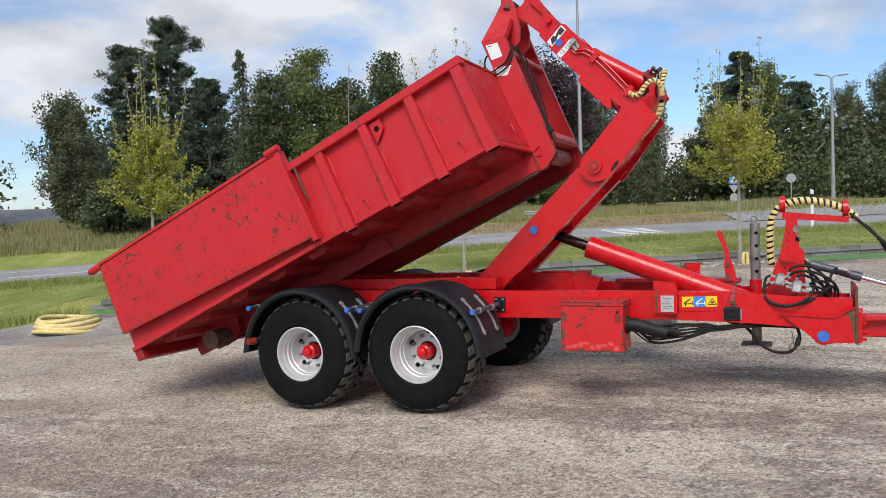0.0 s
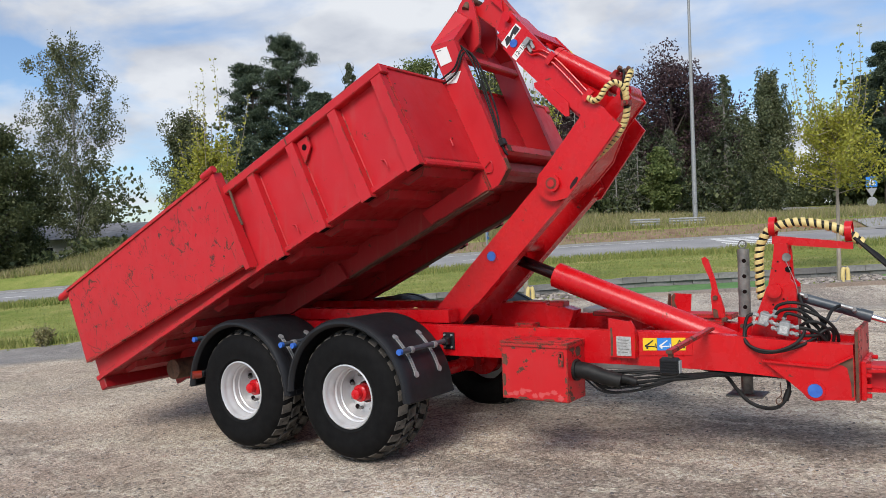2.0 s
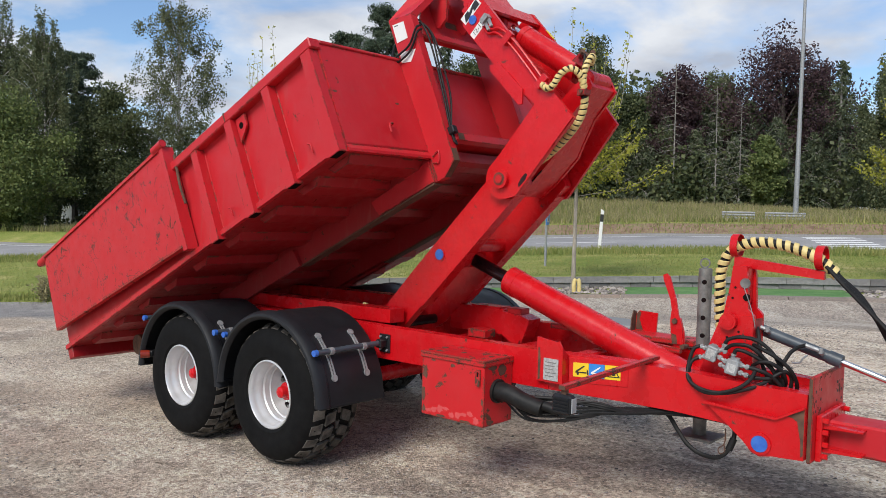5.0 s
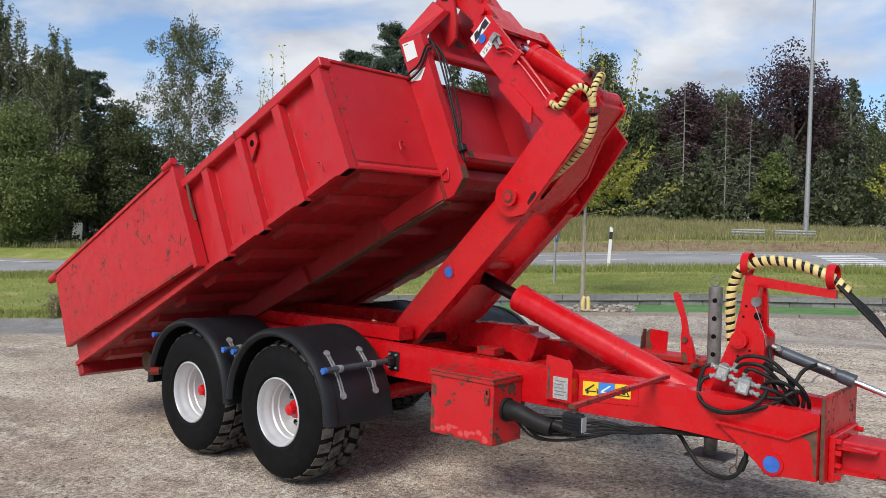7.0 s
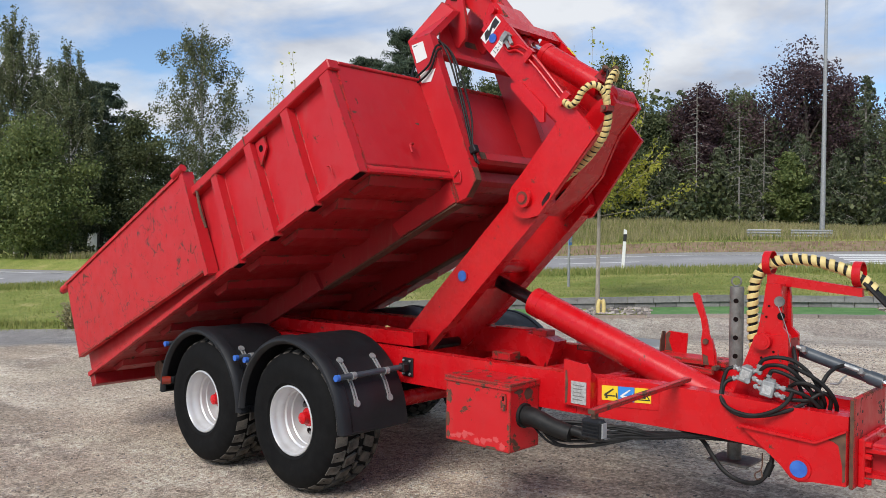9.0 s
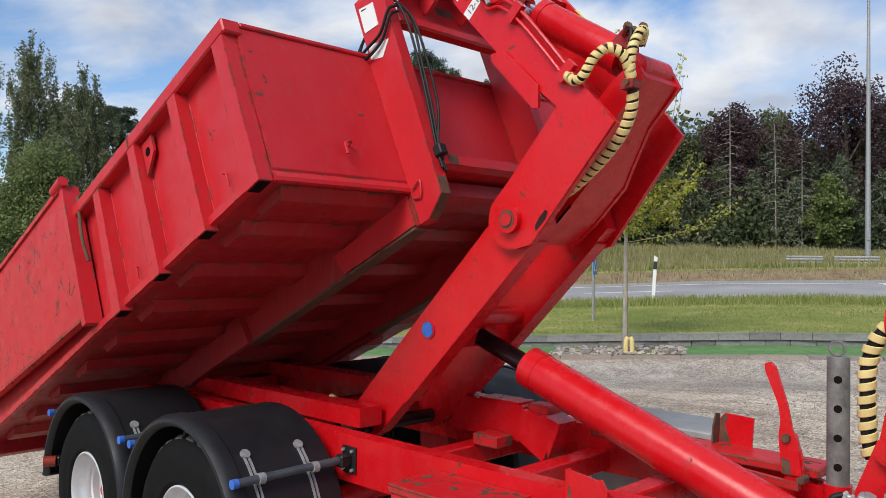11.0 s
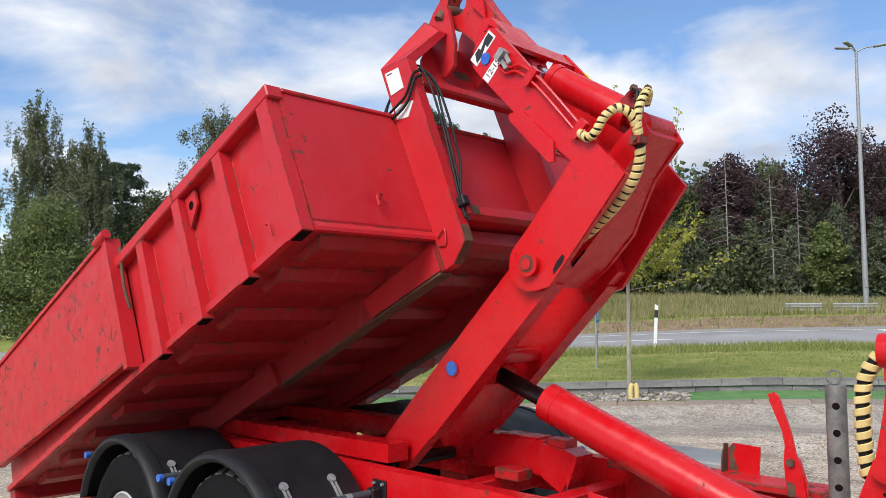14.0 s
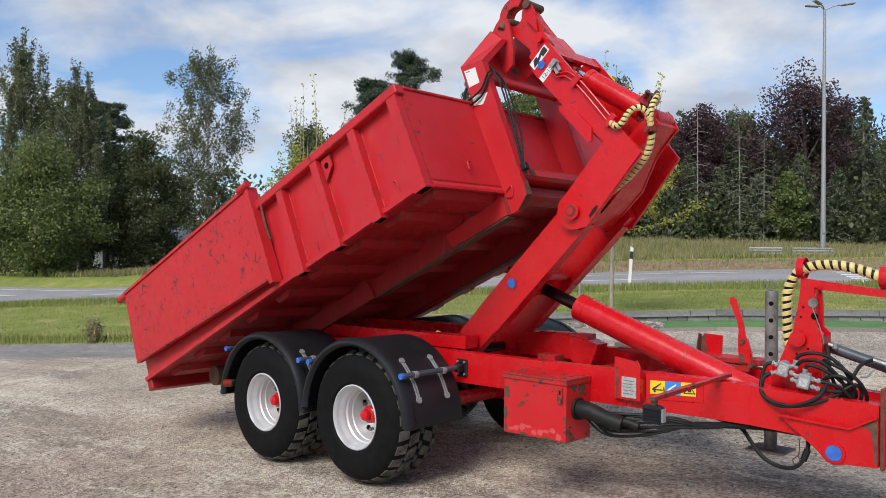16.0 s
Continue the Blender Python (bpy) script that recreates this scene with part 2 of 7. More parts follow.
def part(name, bm, material, parent, label="", smooth=False, bevel=0.0):
    return mesh_ob(name, bm, material, parent, label, smooth, bevel)


def root(name, m, label, category, group="", kind=""):
    e = new(name)
    e.empty_display_size = 0.2
    e.matrix_basis = m
    return tagged(e, label, category, group, kind)


def box(x0, x1, y0, y1, z0, z1, bm=None):
    bm = bm or bmesh.new()
    c = Matrix.Translation(((x0 + x1) / 2, (y0 + y1) / 2, (z0 + z1) / 2)) @ Matrix.Diagonal((abs(x1 - x0), abs(y1 - y0), abs(z1 - z0), 1))
    bmesh.ops.create_cube(bm, size=1, matrix=c)
    return bm


def prism(pts, y0, y1, bm=None, axis="y"):
    """A plate with the outline pts, in (x, z) for axis y, (x, y) for axis z, (y, z) for axis x."""
    bm = bm or bmesh.new()

    def at(p, d):
        return {"y": (p[0], d, p[1]), "z": (p[0], p[1], d), "x": (d, p[0], p[1])}[axis]
    a = [bm.verts.new(at(p, y0)) for p in pts]
    b = [bm.verts.new(at(p, y1)) for p in pts]
    bm.faces.new(a)
    bm.faces.new(b[::-1])
    for i in range(len(pts)):
        j = (i + 1) % len(pts)
        bm.faces.new((a[i], b[i], b[j], a[j]))
    return bm


def rod(p, q, r, seg=20, bm=None, r2=None):
    """A round bar or cone from p to q."""
    bm = bm or bmesh.new()
    p, q = Vector(p), Vector(q)
    d = q - p
    m = Matrix.Translation((p + q) / 2) @ d.to_track_quat("Z", "Y").to_matrix().to_4x4()
    bmesh.ops.create_cone(bm, cap_ends=True, segments=seg, radius1=r, radius2=r if r2 is None else r2, depth=d.length, matrix=m)
    return bm


def smooth_line(pts, n=8):
    """Catmull-Rom points through pts."""
    v = [Vector(p) for p in pts]
    v = [2 * v[0] - v[1], *v, 2 * v[-1] - v[-2]]
    out = []
    for i in range(1, len(v) - 2):
        for k in range(n):
            t = k / n
            a, b, c, d = v[i - 1:i + 3]
            out.append(0.5 * (2 * b + (c - a) * t + (2 * a - 5 * b + 4 * c - d) * t * t + (3 * b - a - 3 * c + d) * t ** 3))
    return out + [v[-2]]


def tube(pts, r, seg=10, bm=None, n=8, radii=None):
    """A hose or bent bar of radius r along a smooth line through pts."""
    bm = bm or bmesh.new()
    line = smooth_line(pts, n) if n > 1 else [Vector(p) for p in pts]
    rings, side = [], None
    for i, p in enumerate(line):
        d = (line[min(i + 1, len(line) - 1)] - line[max(i - 1, 0)]).normalized()
        if side is None:
            side = d.orthogonal().normalized()
        side = (side - d * side.dot(d)).normalized()
        up = d.cross(side)
        rr = r if radii is None else radii[0] + (radii[1] - radii[0]) * i / (len(line) - 1)
        rings.append([bm.verts.new(p + rr * (math.cos(a) * side + math.sin(a) * up)) for a in (2 * math.pi * k / seg for k in range(seg))])
    for a, b in zip(rings, rings[1:]):
        for k in range(seg):
            bm.faces.new((a[k], a[(k + 1) % seg], b[(k + 1) % seg], b[k]))
    bm.faces.new(rings[0][::-1])
    bm.faces.new(rings[-1])
    return bm


def lathe(profile, seg=48, bm=None, closed=False):
    """Turns (radius, y) points round the y axis."""
    bm = bm or bmesh.new()
    rings = []
    for r, y in profile:
        rings.append([bm.verts.new((r * math.cos(a), y, r * math.sin(a))) for a in (2 * math.pi * k / seg for k in range(seg))])
    pairs = list(zip(rings, rings[1:])) + ([(rings[-1], rings[0])] if closed else [])
    for a, b in pairs:
        for k in range(seg):
            bm.faces.new((a[k], a[(k + 1) % seg], b[(k + 1) % seg], b[k]))
    if not closed:
        for ring in (rings[0], rings[-1]):
            bm.faces.new(ring)
    return bm


# ---- the ground ----
O2, U2, V2 = Vector((-3.5, 9.49)), Vector((0.873, 0.488)), Vector((-0.488, 0.873))   # the kerb: along it, and away from the lot


def uv(u, v, z=0.0):
    p = O2 + U2 * u + V2 * v
    return Vector((p.x, p.y, z))


def step(a, b, x):
    t = min(1.0, max(0.0, (x - a) / (b - a)))
    return t * t * (3 - 2 * t)


def lot(u, v):
    """The lot's gentle fall."""
    return 0.047 * (max(-26.0, min(2.5, u)) + 1.58) + 0.004 * max(0.0, min(34.0, u) - 2.5) + 0.018 * (max(-26.0, min(0.4, v)) + 10) - 0.16 * step(-4.0, 0.2, v)


def rim(u):
    """The lot's edge as the strip behind the kerb carries it on."""
    return lot(u, 0.4) + 0.11 + 0.018 * max(0.0, min(34.0, u) - 2.5)


def bank_rise(u):
    """How far the bank climbs behind the road: high in the middle, flat at both ends."""
    keys = ((-900, -0.4), (-30, -0.4), (-22, 1.85), (-17, 1.75), (-11, 1.35), (-5, 1.3), (14.5, 0.3), (900, 0.3))
    for (a, p), (b, q) in zip(keys, keys[1:]):
        if u <= b:
            return p + (q - p) * (u - a) / (b - a)
    return 0.3


def fall(u):
    """The lot's slope along the kerb, as an angle."""
    return math.atan(rim(u + 0.5) - rim(u - 0.5))


def land(u, v):
    """Height of the land: the lot, the lawn rising to the road, the bank behind it."""
    z = lot(u, v)
    if v <= 0.4:
        return z
    z = rim(u)
    lawn = 0.42 if u > -8.4 else 0.37 * step(-10.5, -8.4, u) + 0.10
    if v < 1.75:
        return z + 0.05 * (v - 0.4) / 1.35 + (0.14 if u > -8.4 else 0.14 * step(-10.5, -8.4, u) + 0.03 * step(0.4, 0.8, v))
    z += lawn + (0.58 - lawn) * step(1.9, 10.0, v) + 0.28 * step(12.0, 18.0, v)
    z += 0.55 * step(18.1, 21.0, v) + bank_rise(u) * step(21.0 - 2.5 * step(-5, -16, u), 33.0, v) + 0.03 * max(0.0, min(v, 80) - 33.0)
    return z


m = Mat("gravel_lot", (0.3, 0.28, 0.26), 0.95, 0, 0.2)
w = m.where(world=True)
tracks = m.noise(0.55, 6, 0.6, m.where(world=True, scale=(0.55, 1.6, 1.0)), 0.6)
c = m.ramp(tracks, (0.40, (0.316, 0.265, 0.219)), (0.50, (0.505, 0.427, 0.355)), (0.60, (0.678, 0.585, 0.486)))
lanes = m.noise(0.35, 5, 0.6, m.where(world=True, scale=(0.5, 3.4, 1.0)), 0.5)
c = m.mix(m.ramp(lanes, (0.49, 0.0), (0.57, 0.7)), c, (0.70, 0.60, 0.495))
c = m.mix(m.ramp(lanes, (0.40, 0.55), (0.47, 0.0)), c, (0.277, 0.227, 0.188))
pale = m.ramp(m.noise(0.33, 5, 0.6, w, 0.8), (0.50, 0.0), (0.70, 0.75))
c = m.mix(pale, c, (0.760, 0.711, 0.564))
c = m.mix(m.ramp(m.noise(0.9, 7, 0.72, w, 0.5), (0.52, 0.0), (0.64, 0.6)), c, (0.302, 0.255, 0.218))
ruts = m.noise(1.0, 7, 0.68, m.where(world=True, scale=(2.6, 5.0, 1.0)), 0.9)
c = m.mix(m.ramp(ruts, (0.50, 0.0), (0.66, 0.65)), c, (0.75, 0.70, 0.58))
c = m.mix(m.ramp(m.noise(4.5, 7, 0.75, w, 0.6), (0.53, 0.0), (0.62, 0.75)), c, (0.289, 0.234, 0.186))
c = m.mix(m.ramp(m.noise(0.22, 5, 0.6, w, 0.7), (0.46, 0.0), (0.60, 0.65)), c, (0.380, 0.304, 0.237))
c = m.mix(0.75, c, m.ramp(m.cells(48, w, "F1", "Color"), (0.05, 0.20), (0.95, 0.86)), "OVERLAY")
c = m.mix(0.6, c, m.ramp(m.noise(22, 7, 0.8, w), (0.36, 0.2), (0.64, 0.82)), "OVERLAY")
# darker crushed stone beside the lawn
off = m.n.new("ShaderNodeVectorMath")
off.operation = "DOT_PRODUCT"
off.inputs[1].default_value = (V2.x, V2.y, 0)
m.l.new(w, off.inputs[0])
along_k = m.n.new("ShaderNodeVectorMath")
along_k.operation = "DOT_PRODUCT"
along_k.inputs[1].default_value = (U2.x, U2.y, 0)
m.l.new(w, along_k.inputs[0])
across = m.math("ADD", off.outputs["Value"], -O2.dot(V2))
wobble = m.math("ADD", across, m.math("MULTIPLY", m.noise(0.8, 5, 0.6, w), 1.6))
band = m.math("MULTIPLY", m.ramp(m.math("MULTIPLY", m.math("ADD", wobble, 4.0), 0.125), (0.30, 0.0), (0.42, 1.0)),
              m.ramp(m.math("MULTIPLY", m.math("SUBTRACT", O2.dot(U2) - 6.5, along_k.outputs["Value"]), 0.25), (0.0, 0.42), (1.0, 0.8)))
c = m.mix(band, c, m.ramp(m.noise(3.0, 6, 0.7, w), (0.35, (0.178, 0.182, 0.196)), (0.7, (0.284, 0.286, 0.297))))
c = m.mix(1.0, c, (1.0, 0.975, 0.94), "MULTIPLY")
m.color(c)
hgt = m.mix(0.6, m.noise(70, 6, 0.75, w), m.cells(60, w), "ADD")
m.bump(m.mix(0.8, m.mix(0.7, hgt, m.noise(7, 5, 0.65, w), "ADD"), m.noise(24, 8, 0.75, w), "ADD"), 0.9, 0.022)
M_GRAVEL = m.m
m = Mat("lawn_grass", (0.09, 0.13, 0.03), 0.9, 0, 0.2)
w = m.where(world=True)
c = m.ramp(m.noise(0.7, 6, 0.65, w), (0.34, (0.17, 0.225, 0.045)), (0.55, (0.27, 0.29, 0.08)), (0.72, (0.43, 0.37, 0.16)))
c = m.mix(0.6, c, m.ramp(m.noise(26, 4, 0.7, w), (0.3, 0.25), (0.7, 0.85)), "OVERLAY")
m.color(c).bump(m.noise(45, 4, 0.7, w), 0.8, 0.05)
M_GRASS = m.m
m = Mat("asphalt", (0.16, 0.16, 0.165), 0.9, 0, 0.25)
w = m.where(world=True)
m.color(m.mix(0.35, m.ramp(m.noise(0.5, 5, 0.6, w), (0.35, (0.24, 0.235, 0.235)), (0.7, (0.33, 0.325, 0.32))), m.ramp(m.noise(120, 3, 0.6, w), (0.3, 0.3), (0.7, 0.75)), "OVERLAY")).bump(m.noise(150, 2, 0.5, w), 0.3, 0.005)
M_ASPHALT = m.m
m = Mat("kerb_granite", (0.25, 0.22, 0.2), 0.9, 0, 0.2)
w = m.where(world=True)
tone = m.ramp(m.random(), (0.0, (0.24, 0.185, 0.145)), (0.5, (0.33, 0.275, 0.235)), (1.0, (0.20, 0.175, 0.16)))
m.color(m.mix(0.5, tone, m.ramp(m.noise(35, 5, 0.7, w), (0.3, 0.25), (0.7, 0.8)), "OVERLAY")).bump(m.noise(30, 5, 0.7, w), 0.7, 0.02)
M_KERB = m.m
m = Mat("concrete_block", (0.3, 0.3, 0.3), 0.92, 0, 0.2)
w = m.where(world=True)
tone = m.ramp(m.random(), (0.0, (0.145, 0.14, 0.135)), (1.0, (0.235, 0.23, 0.22)))
m.color(m.mix(0.4, tone, m.ramp(m.noise(18, 6, 0.7, w), (0.3, 0.3), (0.7, 0.75)), "OVERLAY")).bump(m.noise(50, 4, 0.7, w), 0.4, 0.01)
M_BLOCK = m.m
m = Mat("artificial_turf", (0.07, 0.2, 0.06), 0.9, 0, 0.1)
w = m.where(world=True)
m.color(m.ramp(m.noise(3, 6, 0.7, w), (0.35, (0.085, 0.19, 0.065)), (0.7, (0.16, 0.27, 0.11)))).bump(m.noise(160, 2, 0.5, w), 0.5, 0.01)
M_TURF = m.m
m = Mat("bank_mulch", (0.2, 0.15, 0.11), 0.95, 0, 0.1)
w = m.where(world=True)
m.color(m.ramp(m.noise(1.6, 7, 0.7, w), (0.36, (0.19, 0.125, 0.085)), (0.52, (0.29, 0.205, 0.14)), (0.60, (0.24, 0.21, 0.11)), (0.68, (0.19, 0.19, 0.07)))).bump(m.noise(14, 5, 0.7, w), 0.8, 0.06)
M_MULCH = m.m
M_MARK = Mat("road_paint", (0.72, 0.72, 0.70), 0.8).m


def sheet(name, us, vs, mat, lift=0.0, zf=None, jitter=0.0):
    """One sheet of land over a grid of u and v."""
    bm = bmesh.new()
    rng = random.Random(5)
    g = [[bm.verts.new(uv(u, v, (land(u, v) if zf is None else zf(u, v)) + lift + rng.uniform(-jitter, jitter))) for v in vs] for u in us]
    for i in range(len(us) - 1):
        for j in range(len(vs) - 1):
            bm.faces.new((g[i][j], g[i + 1][j], g[i + 1][j + 1], g[i][j + 1]))
    for f in bm.faces:
        f.smooth = True
    return mesh_ob(name, bm, mat)


def span(a, b, d):
    n = max(1, round((b - a) / d))
    return [a + (b - a) * k / n for k in range(n + 1)]


US = [-900, -300, -120, *span(-60, 60, 1.0), 120, 300, 900]
tagged(sheet("ground", US, [-900, -300, -120, -60, *span(-30, 0.4, 0.8)], M_GRAVEL), "grey and tan compacted gravel lot with tyre tracks", "gravel lot", "", "structure")
tagged(sheet("planting_strip", US, [0.4, 0.405, 0.8, 1.2, 1.749], M_GRASS), "narrow strip behind the kerb", "strip", "", "structure")
tagged(sheet("lawn", US, [1.749, 1.751, *span(1.9, 12.0, 0.6)], M_GRASS), "mown green and yellowed lawn rising to the road", "lawn", "", "structure")
tagged(sheet("road", US, span(12.0, 18.0, 0.75), M_ASPHALT, 0.0), "grey asphalt road behind the lawn", "road", "", "structure")
tagged(sheet("verge", [u for u in US if u <= -9], [18.0, 18.1, *span(18.3, 20.4, 0.5)], M_GRASS), "short green grass verge beside the road", "verge", "", "structure")
tagged(sheet("verge", [u for u in US if u >= -9], [18.0, 18.1, *span(18.3, 20.4, 0.5)], M_MULCH), "reddish bark mulch and weeds beside the road", "verge", "", "structure")
tagged(sheet("bank", US, [20.4, *span(21, 34, 0.75), *span(36, 80, 4), 120, 300, 900], M_GRASS), "tall dry grass bank below the trees", "grass bank", "", "structure")


# ---- the container ----
WIDE, LONG, TOP = 2.88, 4.55, 0.82
CMID = WIDE / 2
container = root("hook_lift_container", pose(0.852, -0.21, 2.386, 0, -24.8, 0), "red steel hook-lift container, scratched, tilted on the trailer arm", "container")
# the floor's base red is darkened for the shade beneath it
part("floor", box(-LONG, 0, 0.075, WIDE - 0.075, -0.011, 0.03), M_REDUNDER, container, "dusty red steel floor plate, darkened for shade")
for y0, y1 in ((0.075, 0.082), (WIDE - 0.082, WIDE - 0.075)):
    part("side_wall", box(-LONG, -0.01, y0, y1, 0.031, TOP - 0.03), M_REDWORN, container)
part("front_wall", box(-0.012, 0.0, 0.083, WIDE - 0.083, 0.0125, TOP - 0.032), M_REDWORN, container)
part("front_sill", prism([(-0.012, -0.040), (0.010, -0.040), (0.013, -0.02), (0.002, 0.012), (-0.012, 0.012)], 0.083, WIDE - 0.083), M_REDWORN, container, "scraped lower edge of the front wall", bevel=0.004)
part("rear_wall", box(-LONG, -LONG + 0.03, 0.083, WIDE - 0.083, 0.031, TOP - 0.03), M_REDWORN, container)
for y0 in (0.0, WIDE - 0.10):
    part("top_rim", box(-LONG, 0.012, y0, y0 + 0.10, TOP - 0.078, TOP), M_REDWORN, container, bevel=0.008)
part("top_rim", box(-0.03, 0.012, 0.101, WIDE - 0.101, TOP - 0.03, TOP - 0.003), M_REDWORN, container, bevel=0.006)
RIBS = (-0.062, -0.563, -1.077, -1.592)
for x in RIBS:
    for side in (0, 1):
        y0, y1 = (0.0, 0.074) if side == 0 else (WIDE - 0.074, WIDE)
        wd = 0.055 if x < -0.1 else 0.064
        part("rib", prism([(x - wd, -0.04), (x + wd, -0.04), (x + wd * 0.78, TOP - 0.08), (x - wd * 0.78, TOP - 0.08)], y0, y1), M_REDWORN, container, bevel=0.007)
        part("rib_hollow", box(x - wd + 0.012, x + wd - 0.012, y0 + 0.010, y1 - 0.004, -0.0425, -0.0405), M_DARK, container, "dark open foot of the rib")
# weld beads beside the ribs and the front posts
for x in RIBS[1:]:
    for d in (-1, 1):
        part("weld_seam", tube([(x + d * 0.054, 0.076, -0.01), (x + d * 0.049, 0.0745, 0.36), (x + d * 0.0445, 0.076, TOP - 0.10)], 0.005, 5, n=6), M_REDWORN, container, smooth=True)
for side in (0, 1):
    y0, y1 = (0.03, 0.0745) if side == 0 else (WIDE - 0.0745, WIDE - 0.03)
    part("bottom_rail", box(-LONG, 0.0, y0, y1, -0.012, 0.03), M_REDWORN, container)
# crane eye plate beside the second rib
part("eye_plate", prism([(-1.02, 0.53), (-0.90, 0.63), (-0.90, 0.726), (-1.02, 0.726)], 0.040, 0.055), M_REDWORN, container, bevel=0.003)
part("eye_hole", rod((-0.965, 0.0385, 0.655), (-0.965, 0.041, 0.655), 0.026), M_DARK, container, "dark hole in the eye plate")
part("strap", box(-1.10, -1.087, -0.003, 0.102, TOP - 0.07, TOP + 0.003), M_RUST, container, "frayed brown strap over the rim")
# tie hooks on the side wall and the front wall
for x, z in ((-0.33, 0.12), (-1.38, 0.10)):
    part("tie_hook", tube([(x, 0.078, z + 0.05), (x, 0.05, z + 0.055), (x + 0.03, 0.045, z + 0.04), (x + 0.035, 0.045, z), (x + 0.03, 0.05, z - 0.03)], 0.006, 6), M_REDWORN, container, smooth=True)
part("tie_hook", tube([(0.0, 0.57, 0.20), (0.03, 0.57, 0.205), (0.035, 0.53, 0.19), (0.035, 0.525, 0.13)], 0.008, 6), M_REDWORN, container, smooth=True)
# bare patches where the paint has gone
for y, z, r in ((0.12, 0.42, 0.020), (0.72, 0.40, 0.018), (0.13, 0.66, 0.012)):
    part("bare_patch", prism([(y + r * (1 + 0.35 * math.sin(3 * a)) * math.cos(a), z + 0.55 * r * (1 + 0.3 * math.cos(2 * a)) * math.sin(a)) for a in (2 * math.pi * k / 9 for k in range(9))], 0.0002, 0.0012, axis="x"), M_RUST, container, "chip down to bare metal")
# the side-hung rear door, folded along the side wall
door = part("folded_door", prism([(-4.50, 0.965), (-2.0, 0.945), (-1.975, 0.085), (-4.53, 0.205)], -0.035, 0.025), M_REDDOOR, container, "scratched red steel door plate folded along the side", bevel=0.006)
part("hinge_post", prism([(-2.0, 0.965), (-1.945, 0.965), (-1.915, 0.03), (-1.972, 0.03)], -0.045, 0.06), M_REDWORN, door, bevel=0.006)
part("door_edge", prism([(-4.51, 0.995), (-2.0, 0.975), (-2.0, 0.946), (-4.50, 0.966)], -0.05, 0.03), M_REDWORN, door, bevel=0.005)
part("door_sill", prism([(-4.53, 0.204), (-1.975, 0.084), (-1.975, 0.070), (-4.53, 0.190)], -0.038, 0.02), M_REDBOX, door, "chipped red lower edge with rust")
part("hinge_pin", rod((-2.08, -0.04, 0.985), (-1.92, -0.04, 0.985), 0.033, 14), M_REDWORN, door, smooth=True)
part("latch_knob", lathe([(0.0, -0.10), (0.032, -0.09), (0.042, -0.05), (0.036, 0.0), (0.044, 0.04), (0.030, 0.10), (0.0, 0.11)], 14), M_REDBOX, door, "rusty red latch knob", smooth=True).matrix_basis = Matrix.Translation((-4.57, -0.02, 0.965)) @ Matrix.Rotation(math.pi / 2, 4, "Z")
part("locking_bar", tube([(-1.885, 0.02, 0.86), (-1.875, 0.0, 0.58), (-1.885, 0.02, 0.42)], 0.012, 8), M_RUST, container, "bare rusty locking bar", smooth=True)
# underside: cross members, runners and rear rollers, shade put into the beams' red
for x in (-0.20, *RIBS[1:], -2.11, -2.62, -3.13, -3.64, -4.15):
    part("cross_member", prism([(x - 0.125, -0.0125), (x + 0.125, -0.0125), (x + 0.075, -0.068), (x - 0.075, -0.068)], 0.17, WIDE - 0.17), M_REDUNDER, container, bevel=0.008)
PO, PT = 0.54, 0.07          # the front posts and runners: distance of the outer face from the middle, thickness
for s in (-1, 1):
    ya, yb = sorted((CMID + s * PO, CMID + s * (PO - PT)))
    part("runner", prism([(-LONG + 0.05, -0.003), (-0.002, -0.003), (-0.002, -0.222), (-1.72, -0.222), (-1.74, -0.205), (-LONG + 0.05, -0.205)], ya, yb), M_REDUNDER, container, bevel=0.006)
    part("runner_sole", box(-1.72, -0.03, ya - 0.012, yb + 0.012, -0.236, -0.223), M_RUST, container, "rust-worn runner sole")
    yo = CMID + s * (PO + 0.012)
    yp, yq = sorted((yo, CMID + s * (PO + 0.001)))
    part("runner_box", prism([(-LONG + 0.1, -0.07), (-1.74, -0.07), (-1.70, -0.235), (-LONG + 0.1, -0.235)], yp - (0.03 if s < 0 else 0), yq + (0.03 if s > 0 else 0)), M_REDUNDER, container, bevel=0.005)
    part("splice_plate", prism([(-0.70, -0.085), (-0.02, -0.05), (-0.02, -0.215), (-0.66, -0.215)], yp, yq), M_REDWORN, container)
    part("gusset_rod", tube([(0.03, yo - s * 0.004, -0.04), (0.10, yo, -0.02), (0.075, yo, -0.10), (0.02, yo - s * 0.004, -0.085)], 0.005, 5), M_REDWORN, container, smooth=True)
    ob, oc = (-0.20, -0.18) if s < 0 else (0.18, 0.20)
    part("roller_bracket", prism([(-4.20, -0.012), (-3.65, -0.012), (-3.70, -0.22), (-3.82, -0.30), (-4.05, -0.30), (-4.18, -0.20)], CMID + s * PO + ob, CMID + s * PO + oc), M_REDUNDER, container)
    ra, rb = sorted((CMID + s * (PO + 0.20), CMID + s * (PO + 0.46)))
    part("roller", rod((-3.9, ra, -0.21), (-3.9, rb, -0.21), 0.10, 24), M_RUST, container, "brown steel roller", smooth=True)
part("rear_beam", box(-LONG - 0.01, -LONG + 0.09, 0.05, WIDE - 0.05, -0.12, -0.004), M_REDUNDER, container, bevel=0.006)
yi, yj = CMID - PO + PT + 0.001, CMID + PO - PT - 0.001
